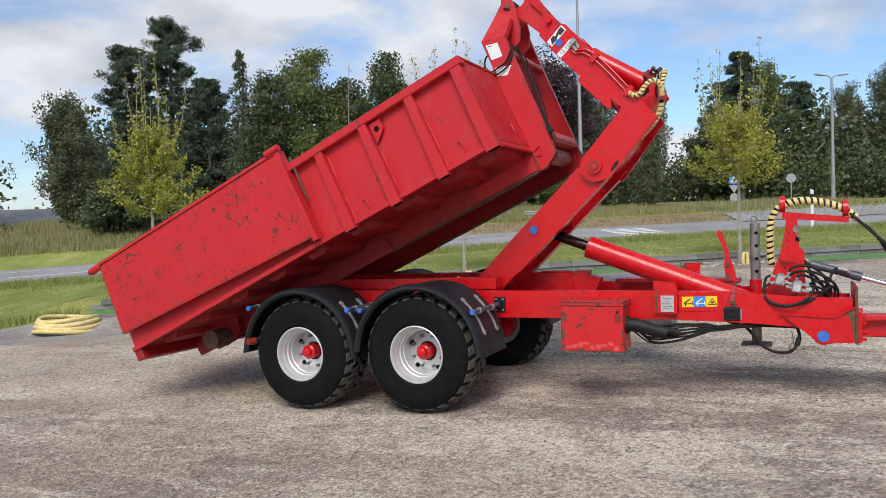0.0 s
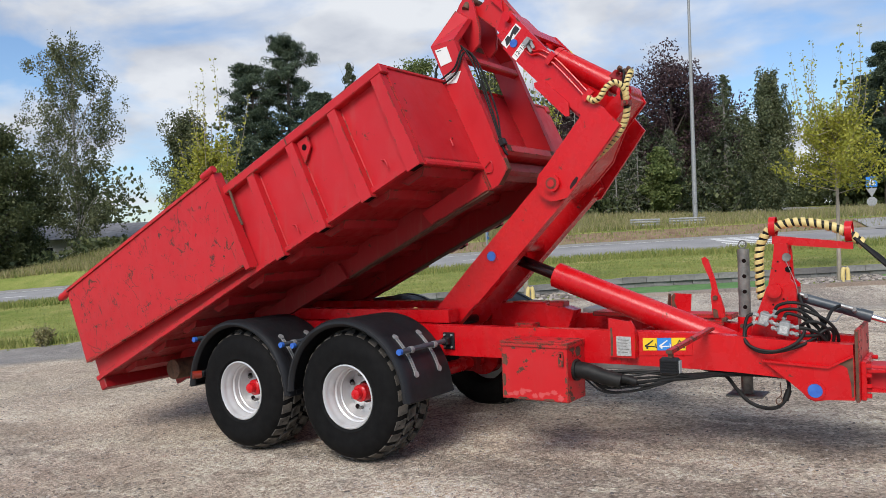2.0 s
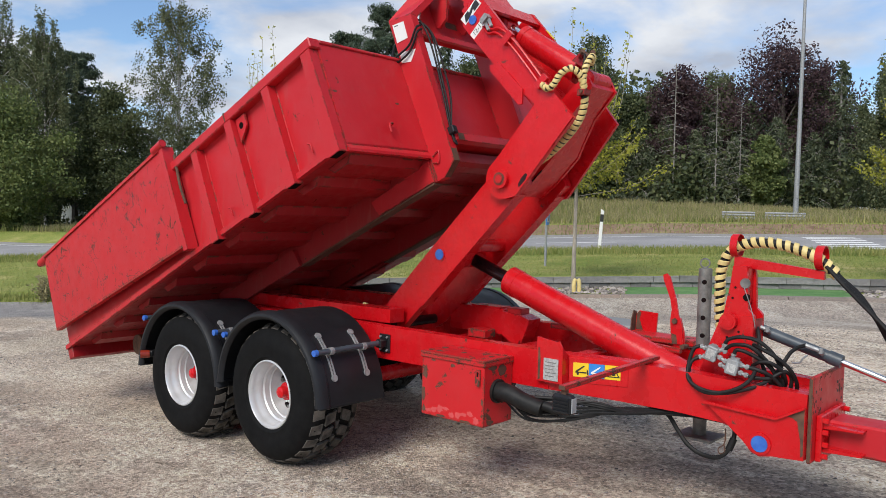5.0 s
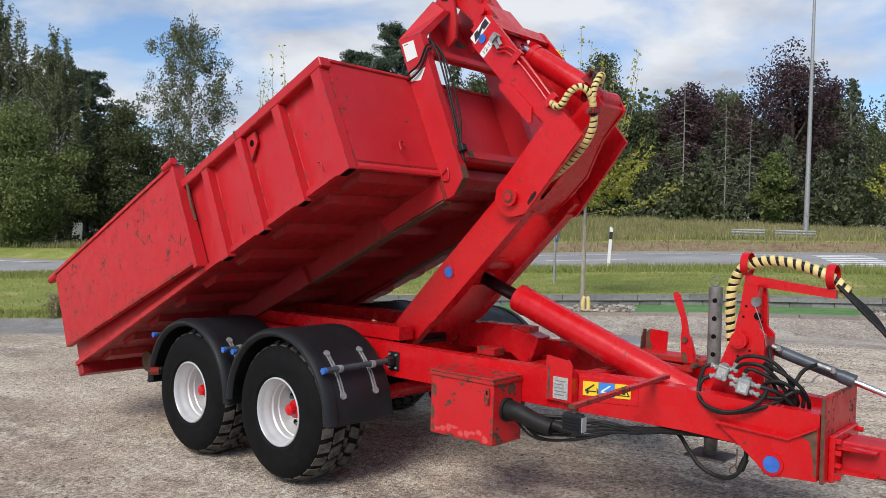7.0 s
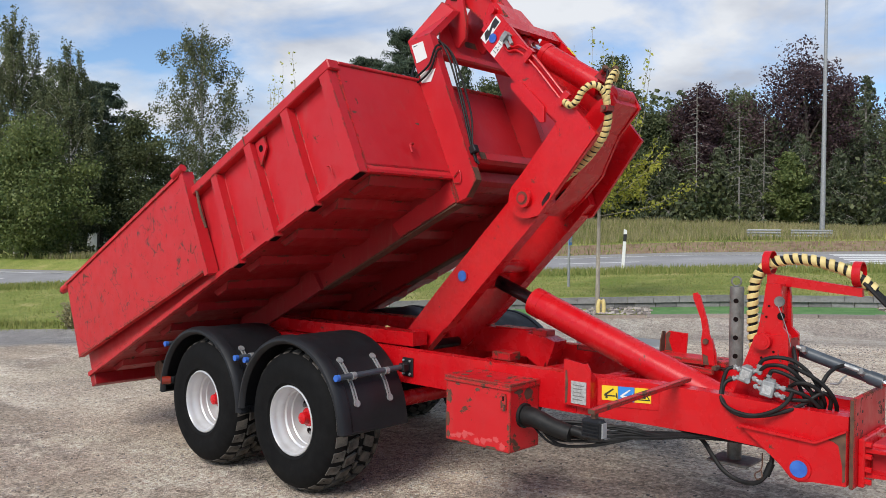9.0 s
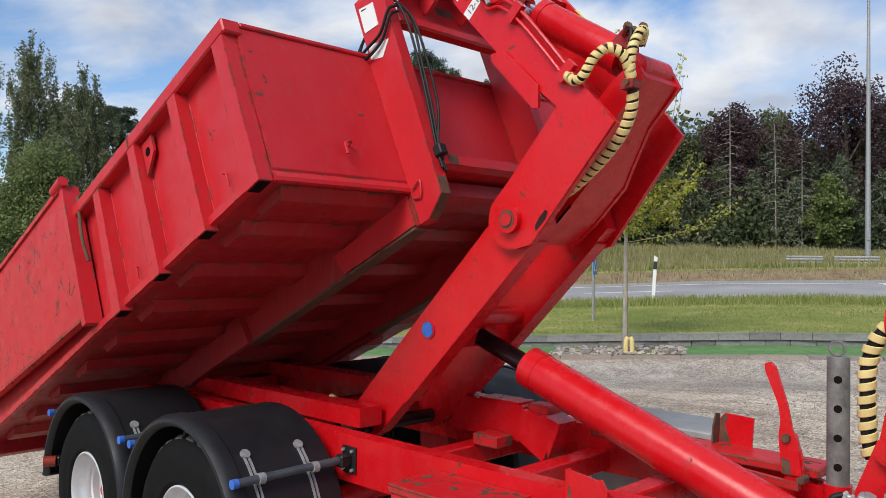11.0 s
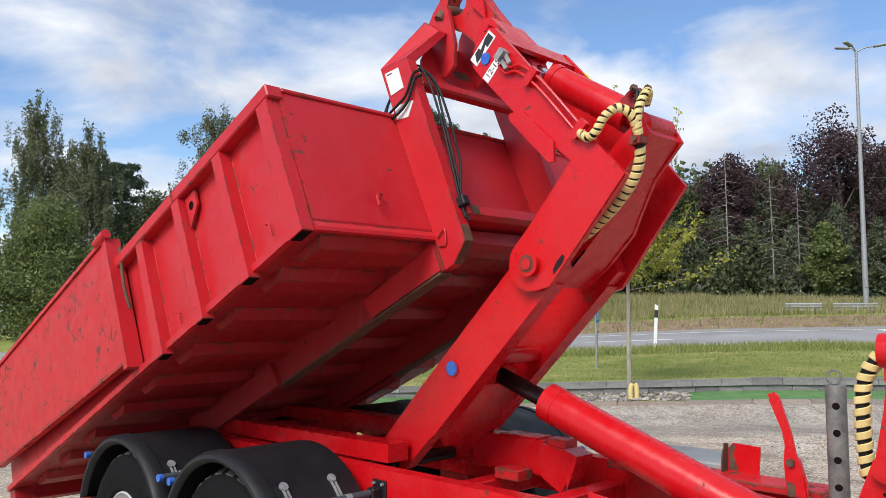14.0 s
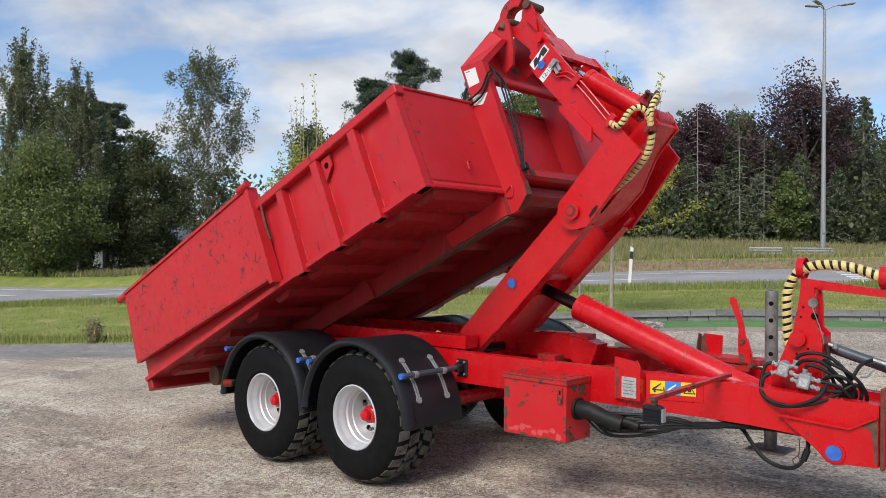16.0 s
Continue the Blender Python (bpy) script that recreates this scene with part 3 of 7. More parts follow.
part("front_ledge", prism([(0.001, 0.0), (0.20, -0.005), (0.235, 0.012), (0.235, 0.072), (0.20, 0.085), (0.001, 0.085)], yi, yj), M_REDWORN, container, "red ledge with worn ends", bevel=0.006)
part("front_beam", prism([(0.001, -0.135), (0.09, -0.135), (0.125, -0.11), (0.125, -0.03), (0.001, -0.006)], yi, yj), M_REDUNDER, container, "dark red scraped front cross beam", bevel=0.008)
for y in (yi + 0.03, yj - 0.10):
    part("ledge_patch", box(0.2352, 0.2364, y, y + 0.07, 0.015, 0.068), M_RUST, container, "bare scuffed patch of the ledge")
# the frame for the hook on the front wall
for s in (-1, 1):
    ya, yb = sorted((CMID + s * PO, CMID + s * (PO - PT)))
    part("frame_post", prism([(0.002, -0.224), (0.07, -0.224), (0.205, -0.145), (0.245, 1.065), (0.022, 1.14), (0.014, TOP), (0.002, TOP)], ya, yb), M_REDWORN, container, bevel=0.008)
    part("worn_corner", prism([(0.075, -0.2255), (0.2065, -0.1475), (0.2085, -0.03), (0.2068, -0.03), (0.2045, -0.1463), (0.073, -0.2245)], ya + 0.004, yb - 0.004), M_RUST, container, "rust along the post's corner")
    # upper limb leaning in to the middle
    bm = bmesh.new()
    yo, yn = CMID + s * PO, CMID + s * (PO - PT)
    a = [bm.verts.new(p) for p in ((0.022, yo, 1.14), (0.245, yo, 1.065), (0.245, yn, 1.05), (0.022, yn, 1.125))]
    b = [bm.verts.new(p) for p in ((0.235, CMID + s * 0.235, 1.435), (0.315, CMID + s * 0.235, 1.30), (0.315, CMID + s * 0.165, 1.30), (0.235, CMID + s * 0.165, 1.435))]
    bm.faces.new(a), bm.faces.new(b[::-1])
    for i in range(4):
        bm.faces.new((a[i], a[(i + 1) % 4], b[(i + 1) % 4], b[i]))
    part("frame_limb", bm, M_REDWORN, container, bevel=0.006)
    part("apex_plate", prism([(0.10, 1.30), (0.115, 1.13), (0.19, 1.05), (0.28, 1.08), (0.345, 1.20), (0.375, 1.36), (0.39, 1.46), (0.35, 1.53), (0.27, 1.50), (0.18, 1.44)], CMID + s * 0.15 - 0.014, CMID + s * 0.15 + 0.014), M_REDWORN, container, bevel=0.004)
part("frame_bar", box(0.17, 0.24, yi, yj, 0.885, 0.955), M_REDWORN, container, bevel=0.012)
part("apex_web", prism([(CMID - 0.40, 0.955), (CMID + 0.40, 0.955), (CMID + 0.30, 1.18), (CMID + 0.16, 1.36), (CMID - 0.16, 1.36), (CMID - 0.30, 1.18)], 0.150, 0.165, axis="x"), M_REDWORN, container)
part("web_patch", box(0.1652, 0.1664, CMID - 0.03, CMID + 0.11, 1.10, 1.16), M_RUST, container, "rubbed patch of the web")
part("hook_bar", tube([(0.30, CMID - 0.17, 1.42), (0.335, CMID - 0.13, 1.465), (0.35, CMID - 0.07, 1.482), (0.352, CMID, 1.486), (0.35, CMID + 0.07, 1.482), (0.335, CMID + 0.13, 1.465), (0.30, CMID + 0.17, 1.42)], 0.034, 14), M_RUST, container, "worn brown hook bar", smooth=True)
PY = CMID - PO
part("hose_clamp", box(0.205, 0.262, PY + 0.03, PY + 0.085, 0.055, 0.115), M_PLASTIC, container, "black hose clamp", bevel=0.006)
part("label_plate", prism([(0.038, 0.93), (0.150, 0.91), (0.160, 1.05), (0.046, 1.085)], PY - 0.004, PY - 0.0005), M_WHITE, container, "white label on the frame post")
part("label_bar", prism([(0.060, 1.066), (0.100, 1.055), (0.100, 1.048), (0.060, 1.059)], PY - 0.0052, PY - 0.0042), M_BLACK, container)
part("label_plate", prism([(0.022, 0.765), (0.110, 0.725), (0.190, 0.79), (0.035, 0.85)], PY - 0.004, PY - 0.0005), M_WHITE, container, "torn white label on the frame post")
# thin hoses: a loose loop round the post, then down to the clamp
for k in range(2):
    o = 0.035 * k
    part("hose", tube([(0.262, PY + 0.05, 0.93 + o), (0.255, PY - 0.012, 0.89 + o), (0.16, PY - 0.020, 0.80 + 1.2 * o), (0.05, PY - 0.026, 0.775 + 1.4 * o), (-0.03 - 0.4 * o, PY - 0.012, 0.80 + o), (-0.06 - 0.3 * o, PY + 0.03, 0.90), (-0.04, PY + 0.09, 1.0), (0.02, PY + 0.12, 1.05)], 0.0085, 7), M_HOSE, container, "thin black hose tied round the post", smooth=True)
for k in range(3):
    o, b = 0.014 * k, (0.0, 0.035, 0.012)[k]
    part("hose", tube([(0.17, PY + 0.13, 1.06), (0.235 + 0.6 * o, PY + 0.10 + o, 1.03 - 2 * o), (0.275 + b, PY + 0.085 + o, 0.86 - o), (0.262 + 1.3 * b, PY + 0.085 + 0.5 * b, 0.60), (0.242 + b, PY + 0.07 + b, 0.34), (0.228 + 0.4 * b, PY + 0.052 + 0.4 * o, 0.14), (0.222, PY + 0.05 + 0.5 * o, 0.06), (0.222, PY + 0.05 + 0.8 * o, -0.01 - 0.6 * o)], 0.0075, 7), M_HOSE, container, "black hydraulic hose", smooth=True)


# ---- the trailer ----
trailer = root("hook_lift_trailer", pose(0, 0, 0), "red two-axle hook-lift trailer with raised loading arm", "trailer")
MID = 1.2


def mirror_y(y):
    return 2 * MID - y


def plate_pair(name, pts, y0, y1, mat, parent=trailer, label="", bevel=0.006):
    for a, b in ((y0, y1), (mirror_y(y1), mirror_y(y0))):
        part(name, prism(pts, a, b), mat, parent, label, bevel=bevel)


# frame rails, drawbar cheeks
plate_pair("frame_rail", [(-2.0, 0.80), (2.05, 0.83), (2.05, 1.075), (-2.0, 1.055)], 0.57, 0.67, M_RED, bevel=0.012)
for s in (0, 1):
    bm = bmesh.new()
    st = [(2.051, 0.575, 0.70, 0.83, 1.07), (2.48, 0.737, 0.86, 0.80, 1.055), (2.80, 0.845, 0.96, 0.775, 1.03), (3.05, 0.90, 1.0, 0.75, 1.01), (3.53, 0.925, 1.02, 0.64, 0.99)]
    rings = []
    for x, y0, y1, z0, z1 in st:
        ya, yb = (y0, y1) if s == 0 else (mirror_y(y0), mirror_y(y1))
        rings.append([bm.verts.new(p) for p in ((x, ya, z0), (x, yb, z0), (x, yb, z1), (x, ya, z1))])
    for a, b in zip(rings, rings[1:]):
        for i in range(4):
            bm.faces.new((a[i], a[(i + 1) % 4], b[(i + 1) % 4], b[i]))
    bm.faces.new(rings[0]), bm.faces.new(rings[-1][::-1])
    part("drawbar_cheek", bm, M_RED, trailer, bevel=0.01)
part("drawbar_deck", prism([(2.3, 0.72), (2.95, 0.98), (3.50, 1.0), (3.50, 1.40), (2.95, 1.42), (2.3, 1.68)], 0.93, 0.955, axis="z"), M_RED, trailer)
for x, z0, z1 in ((-1.9, 0.82, 1.02), (-0.6, 0.86, 1.02), (0.75, 0.84, 0.95), (1.35, 0.84, 0.95), (2.0, 0.84, 1.0)):
    part("cross_beam", box(x - 0.06, x + 0.06, 0.671, mirror_y(0.671), z0, z1), M_RED, trailer, bevel=0.008)
# tilting frame on top of the rails
plate_pair("upper_frame", [(-2.1, 1.059), (0.47, 1.073), (0.47, 1.18), (-2.1, 1.155)], 0.70, 0.86, M_RED, bevel=0.01)
part("upper_beam", box(0.471, 1.04, 1.42, 1.58, 0.975, 1.185), M_RED, trailer, bevel=0.008)
part("beam_cap", box(0.70, 1.0, 1.425, 1.575, 1.185, 1.197), M_RED, trailer, bevel=0.003)
part("lock_plate", prism([(1.045, 1.17), (1.22, 1.15), (1.24, 0.99), (1.19, 0.90), (1.045, 0.98)], 1.40, 1.44), M_RED, trailer, bevel=0.006)
part("lock_wedge", prism([(1.225, 1.16), (1.32, 1.13), (1.31, 1.09), (1.245, 0.93)], 1.38, 1.54), M_RED, trailer, bevel=0.006)
part("lock_block", box(1.05, 1.20, 1.445, 1.56, 1.10, 1.20), M_REDBOX, trailer, bevel=0.006)
part("rest_block", box(0.80, 0.98, 1.26, 1.40, 0.955, 1.02), M_REDBOX, trailer, "red rest block with worn top", bevel=0.006)
part("rail_tab", box(0.10, 0.24, 0.50, 0.569, 1.0, 1.03), M_RED, trailer, bevel=0.004)
part("pipe_wrap", rod((0.0, 0.86, 1.168), (0.09, 0.86, 1.145), 0.020, 12), M_SPIRAL, trailer, "yellow wrapped pipe", smooth=True)
part("pivot_shaft", rod((0.31, 0.84, 1.035), (0.31, 1.40, 1.035), 0.042, 18), M_ROD, trailer, "black pivot shaft", smooth=True)


# wheels
def tyre_profile():
    half = [(0.252, 0.045), (0.268, 0.022), (0.285, 0.012), (0.292, 0.014), (0.335, 0.003), (0.40, 0.0), (0.45, 0.012), (0.49, 0.04), (0.512, 0.075), (0.521, 0.10)]
    return half + [(0.524, 0.18), (0.526, 0.26), (0.524, 0.34)] + [(r, 0.52 - y) for r, y in half[::-1]]


def tread_blocks():
    bm = bmesh.new()
    n = 26
    for k in range(n):
        a0 = 2 * math.pi * k / n
        rows = [(0.052, 0.128, 0.0, 0.05), (0.145, 0.230, 0.17, 0.23), (0.247, 0.273, 0.10, 0.10), (0.290, 0.375, 0.23, 0.17), (0.392, 0.468, 0.05, 0.0)]
        for j, (y0, y1, s0, s1) in enumerate(rows):
            w = 2 * math.pi / n * (0.64 if j != 2 else 0.5)
            top, low = 0.543 - (0.008 if j in (0, 4) else 0), 0.505
            q = []
            for r in (low, top):
                for y, s in ((y0, s0), (y1, s1)):
                    rr = r - (0.030 if (j == 0 and y == y0) or (j == 4 and y == y1) else 0)
                    for e in (0, w):
                        an = a0 + s + e
                        q.append(bm.verts.new((rr * math.cos(an), y, rr * math.sin(an))))
            for f in ((0, 1, 3, 2), (4, 6, 7, 5), (0, 4, 5, 1), (2, 3, 7, 6), (0, 2, 6, 4), (1, 5, 7, 3)):
                bm.faces.new([q[i] for i in f])
    return bm


def build_wheel(x, z):
    rim_line = [(0.258, 0.060), (0.264, 0.042), (0.261, 0.024), (0.252, 0.020), (0.245, 0.030), (0.240, 0.058), (0.236, 0.085), (0.228, 0.095), (0.225, 0.135), (0.213, 0.145), (0.209, 0.185), (0.201, 0.192), (0.199, 0.275), (0.186, 0.300), (0.14, 0.282), (0.09, 0.275), (0.09, 0.38), (0.258, 0.38)]
    hub = part("wheel", lathe(rim_line, 56, closed=True), M_RIM, trailer, "silver steel wheel rim", smooth=True)
    hub.location = (x, WY, z)
    part("tyre", lathe(tyre_profile(), 64, closed=True), M_RUBBER, hub, "black tyre sidewall", smooth=True)
    part("tread", tread_blocks(), M_TREAD, hub, "worn block tread with dusty lugs")
    part("hub", lathe([(0.0, 0.118), (0.030, 0.119), (0.041, 0.126), (0.045, 0.140), (0.046, 0.170), (0.062, 0.176), (0.070, 0.184), (0.072, 0.21), (0.072, 0.33), (0.0, 0.33)], 28), M_RED, hub, "red hub cap", smooth=True)
    for k in range(8):
        a = 2 * math.pi * (k + 0.5) / 8
        part("wheel_nut", rod((0.150 * math.cos(a), 0.250, 0.150 * math.sin(a)), (0.150 * math.cos(a), 0.298, 0.150 * math.sin(a)), 0.015, 6), M_STEEL, hub)
    for k in range(5):
        a = 2 * math.pi * (k + 0.2) / 5
        part("hand_hole", rod((0.178 * math.cos(a), 0.281, 0.178 * math.sin(a)), (0.178 * math.cos(a), 0.301, 0.178 * math.sin(a)), 0.021, 12), M_DARK, hub, "dark hand hole")
    part("valve_stem", rod((0.175, 0.20, -0.10), (0.172, 0.29, -0.098), 0.006, 6), M_STEEL, hub)
    part("brake_drum", rod((0, 0.385, 0), (0, 0.52, 0), 0.19, 28), M_RED, hub, smooth=True)
    return hub


WY = -0.115          # the near wheels' outer faces
wheel = build_wheel(-0.015, 0.548)
FAR = Matrix.Rotation(math.pi, 4, "Z")
for x, z, far in ((-1.255, 0.505, 0), (0.0, 0.578, 1), (-1.25, 0.535, 1)):
    w = copy_thing(wheel, Matrix.Translation((x, 2 * MID - WY if far else WY, z)) @ (FAR if far else Matrix.Rotation(0.11, 4, "Y")))
for x, z in ((0.0, 0.548), (-1.25, 0.503)):
    part("axle", rod((x, 0.46, z), (x, mirror_y(0.46), z), 0.065, 16), M_RED, trailer, smooth=True)
    # brackets below the rails use the red with shade in its base
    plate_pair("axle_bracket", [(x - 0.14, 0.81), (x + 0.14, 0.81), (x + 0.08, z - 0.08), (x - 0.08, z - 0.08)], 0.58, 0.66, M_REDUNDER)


# mudguards
def mudguard(x, z, far=False):
    # one rolled shell, swept over the wheel
    cut = [(-0.118, 0.572), (-0.140, 0.580), (-0.153, 0.598), (-0.150, 0.616), (-0.135, 0.627), (-0.105, 0.638), (-0.055, 0.638), (-0.045, 0.630), (0.46, 0.630), (0.490, 0.627), (0.505, 0.612), (0.507, 0.592),
           (0.490, 0.590), (0.480, 0.606), (0.45, 0.616), (-0.10, 0.616), (-0.125, 0.606), (-0.130, 0.594), (-0.116, 0.584)]
    bm = bmesh.new()
    rings = []
    for k in range(41):
        a = radians(1 + 178 * k / 40)
        grow = 0.010 if k in (0, 40) else 0.0
        rings.append([bm.verts.new(((r + grow * (1 if r > 0.6 else 0)) * math.cos(a), y, (r + grow * (1 if r > 0.6 else 0)) * math.sin(a))) for y, r in cut])
    for p, q in zip(rings, rings[1:]):
        for e in range(len(cut)):
            f = (e + 1) % len(cut)
            bm.faces.new((p[e], p[f], q[f], q[e]))
    bm.faces.new(rings[0]), bm.faces.new(rings[-1][::-1])
    g = part("mudguard", bm, M_PLASTIC, trailer, "matt black plastic mudguard", smooth=True)
    part("end_edge", box(0.612, 0.640, -0.135, 0.49, -0.002, 0.024), M_PLASTIC, g, bevel=0.006)
    part("end_edge", box(-0.640, -0.612, -0.135, 0.49, -0.002, 0.024), M_PLASTIC, g, bevel=0.006)
    if far:
        g.matrix_basis = Matrix.Translation((x, 2 * MID, z)) @ FAR
    else:
        g.location = (x, 0, z)
    return g


def guard_bracket(cx, cz, sx, far=False):
    """A bar from the rail with two slotted straps on the mudguard; sx: the side of the wheel (1 front, -1 rear)."""
    bx, bz = cx + sx * 0.557, 0.942
    ys = (-0.12, 0.575) if not far else (mirror_y(-0.12), mirror_y(0.575))
    bar = part("guard_bar", tube([(bx, ys[0], bz), (bx, ys[1], bz + 0.008)], 0.021, 14, n=1), M_GREYCYL, trailer, "grey mudguard bar", smooth=True)
    part("bar_cap", rod((bx, ys[0] - 0.018, bz), (bx, ys[0] + 0.012, bz), 0.0235, 16), M_BLUE, bar, "blue plastic end cap", smooth=True)
    part("bar_clamp", box(bx - 0.03, bx + 0.03, ys[1] - 0.09, ys[1] - 0.01, bz - 0.03, bz + 0.035), M_PLASTIC, bar, bevel=0.01)
    part("bolt_plate", box(bx - 0.055, bx + 0.055, 0.555, 0.569, bz - 0.07, bz + 0.07) if not far else box(bx - 0.055, bx + 0.055, mirror_y(0.569), mirror_y(0.555), bz - 0.07, bz + 0.07), M_PLASTIC, bar, bevel=0.004)
    for dz in (-0.05, 0.05):
        for dx in (-0.035, 0.035):
            yb = 0.548 if not far else mirror_y(0.548)
            part("bolt", rod((bx + dx, yb - 0.006, bz + dz), (bx + dx, yb + 0.008, bz + dz), 0.009, 6), M_ZINC, bar)
    for y in (0.02, 0.335):
        yy = y if not far else mirror_y(y)
        an = [math.atan2(z - cz, sx * (x - cx)) for x, z in ((cx + sx * 0.405, cz + 0.478), (cx + sx * 0.600, cz + 0.205))]
        r = 0.636
        bm = bmesh.new()
        n = 8
        for d0, d1 in ((-0.016, -0.006), (0.006, 0.016)):
            rows = []
            for k in range(n + 1):
                a = an[0] + (an[1] - an[0]) * k / n
                rows.append([bm.verts.new((cx + sx * rr * math.cos(a), yy + dy, cz + rr * math.sin(a))) for rr, dy in ((r - 0.006, d0), (r + 0.004, d0), (r + 0.004, d1), (r - 0.006, d1))])
            for p, q in zip(rows, rows[1:]):
                for e in range(4):
                    bm.faces.new((p[e], p[(e + 1) % 4], q[(e + 1) % 4], q[e]))
        part("slotted_strap", bm, M_ZINC, bar, "galvanised slotted strap")
        for a in an:
            c = Vector((cx + sx * r * math.cos(a), yy, cz + r * math.sin(a)))
            nrm = Vector((sx * math.cos(a), 0, math.sin(a)))
            part("strap_washer", rod(c - nrm * 0.004, c + nrm * 0.008, 0.026, 14), M_ZINC, bar)
        part("strap_clamp", rod((bx, yy - 0.018, bz), (bx, yy + 0.018, bz), 0.028, 14), M_ZINC, bar, smooth=True)


for x, z in ((0.0, 0.548), (-1.25, 0.503)):
    for far in (False, True):
        mudguard(x, z + (0.03 if far else 0.0), far)
        guard_bracket(x, z, 1, far)
        if not far:
            guard_bracket(x, z, -1, far)

# rear lamps on their arm
arm = part("lamp_bracket", box(-1.80, -1.74, -0.10, 0.57, 0.59, 0.65), M_PLASTIC, trailer, bevel=0.01)
part("rear_lamp", rod((-1.80, -0.168, 0.62), (-1.765, -0.10, 0.62), 0.036, 18), M_LAMP, arm, "round red rear lamp", smooth=True)
part("mud_flap", box(-1.72, -1.70, 0.0, 0.44, 0.45, 0.80), M_PLASTIC, trailer, bevel=0.004)


# ---- the loading arm ----
def along(p, d, n, pts):
    """Outline points given along the direction d and across n, from p."""
    return [(p[0] + a * d[0] + b * n[0], p[1] + a * d[1] + b * n[1]) for a, b in pts]


B0, PIN = (0.318, 1.11), (1.422, 2.203)
AL = math.hypot(PIN[0] - B0[0], PIN[1] - B0[1])
AD = ((PIN[0] - B0[0]) / AL, (PIN[1] - B0[1]) / AL)
AN = (-AD[1], AD[0])
lower = along(B0, AD, AN, [(-0.12, -0.10), (0.0, -0.135), (0.55, -0.14), (AL + 0.10, -0.14), (AL + 0.16, 0.0), (AL + 0.10, 0.12), (0.45, 0.125), (-0.10, 0.115)])
main_arm = part("main_arm", prism(lower, 0.90, 0.985), M_RED, trailer, "bright red welded steel lifting arm", bevel=0.010)
part("arm_beam", prism(lower, 1.415, 1.50), M_RED, main_arm, bevel=0.010)
for y in (0.888, 1.402):
    part("arm_flange", prism(along(B0, AD, AN, [(0.30, -0.153), (AL, -0.153), (AL, -0.141), (0.30, -0.141)]), y, y + 0.110), M_RED, main_arm)
part("arm_tie", rod((1.0, 0.985, 1.70), (1.0, 1.415, 1.70), 0.05, 16), M_RED, main_arm, smooth=True)
elbow = [(1.40, 2.06), (1.56, 2.19), (1.735, 2.37), (1.765, 2.44), (1.865, 2.645), (2.03, 2.832), (1.985, 2.915), (1.87, 2.845), (1.70, 2.68), (1.36, 2.30), (1.30, 2.18)]
for y0, y1 in ((1.032, 1.056), (1.344, 1.368)):
    part("upper_arm", prism(elbow, y0, y1), M_RED, main_arm, bevel=0.006)
part("upper_web", prism([(1.42, 2.085), (1.56, 2.20), (1.733, 2.378), (1.763, 2.448), (1.863, 2.653), (2.018, 2.835), (1.975, 2.905), (1.95, 2.885), (1.98, 2.84), (1.835, 2.665), (1.735, 2.46), (1.70, 2.39), (1.54, 2.225), (1.40, 2.11)], 1.0565, 1.3435), M_RED, main_arm, "red lower web of the arm's end", bevel=0.004)
part("elbow_gusset", prism([(1.60, 2.30), (1.69, 2.36), (1.73, 2.52), (1.70, 2.56)], 1.018, 1.0315), M_RED, main_arm, bevel=0.003)
part("worn_seam", prism([(1.545, 2.178), (1.64, 2.268), (1.632, 2.275), (1.54, 2.19)], 1.0295, 1.0315), M_ROD, main_arm, "paint worn off along the weld")
for yc in (0.843, mirror_y(0.843)):
    s_ = -1 if yc < MID else 1
    part("pin_boss", rod((PIN[0], yc, PIN[1]), (PIN[0], yc + s_ * 0.035, PIN[1]), 0.068, 28), M_RED, main_arm, smooth=True)
    part("pin_ring", rod((PIN[0], yc, PIN[1]), (PIN[0], yc + s_ * 0.037, PIN[1]), 0.046, 20), M_RUST, main_arm, "worn ring round the pin")
    part("pin_end", rod((PIN[0], yc, PIN[1]), (PIN[0], yc + s_ * 0.043, PIN[1]), 0.035, 20), M_REDBOX, main_arm, smooth=True)
part("blue_cap", rod((0.802, 0.888, 1.628), (0.802, 0.901, 1.628), 0.042, 24), M_BLUE, main_arm, "round blue plastic cap", smooth=True)
part("cap_ring", rod((0.802, 0.892, 1.628), (0.802, 0.901, 1.628), 0.050, 24), M_RED, main_arm, smooth=True)

# jib with the hook: one bent piece that turns on the pin
JP = (1.818, 2.698)
JD, JN = (-0.700, 0.714), (0.714, 0.700)
inner, outer = (1.678, 2.718), (1.998, 2.608)
foot = [(1.543, 2.083)] + [(PIN[0] + 0.145 * math.cos(radians(a)), PIN[1] + 0.145 * math.sin(radians(a))) for a in (-75, -100, -125, -150, -175, -200, -215)]
jib_out = [outer] + foot + [inner] + along(JP, JD, JN, [(0.55, -0.13), (0.95, -0.13), (1.03, -0.125), (1.09, -0.04), (1.09, 0.10), (1.05, 0.125), (0.80, 0.115), (0.05, 0.07)])
jib = part("jib", prism(jib_out, 0.855, 0.885), M_RED, trailer, "red bent jib of the loading arm with the hook", bevel=0.006)
part("jib_plate", prism([(1.955, 2.63)] + jib_out[1:], 1.515, 1.545), M_RED, jib, bevel=0.006)
part("foot_plate", prism([(1.995, 2.612)] + foot + [(1.70, 2.69), (1.845, 2.78)], 0.842, 0.8545), M_RED, jib, bevel=0.004)
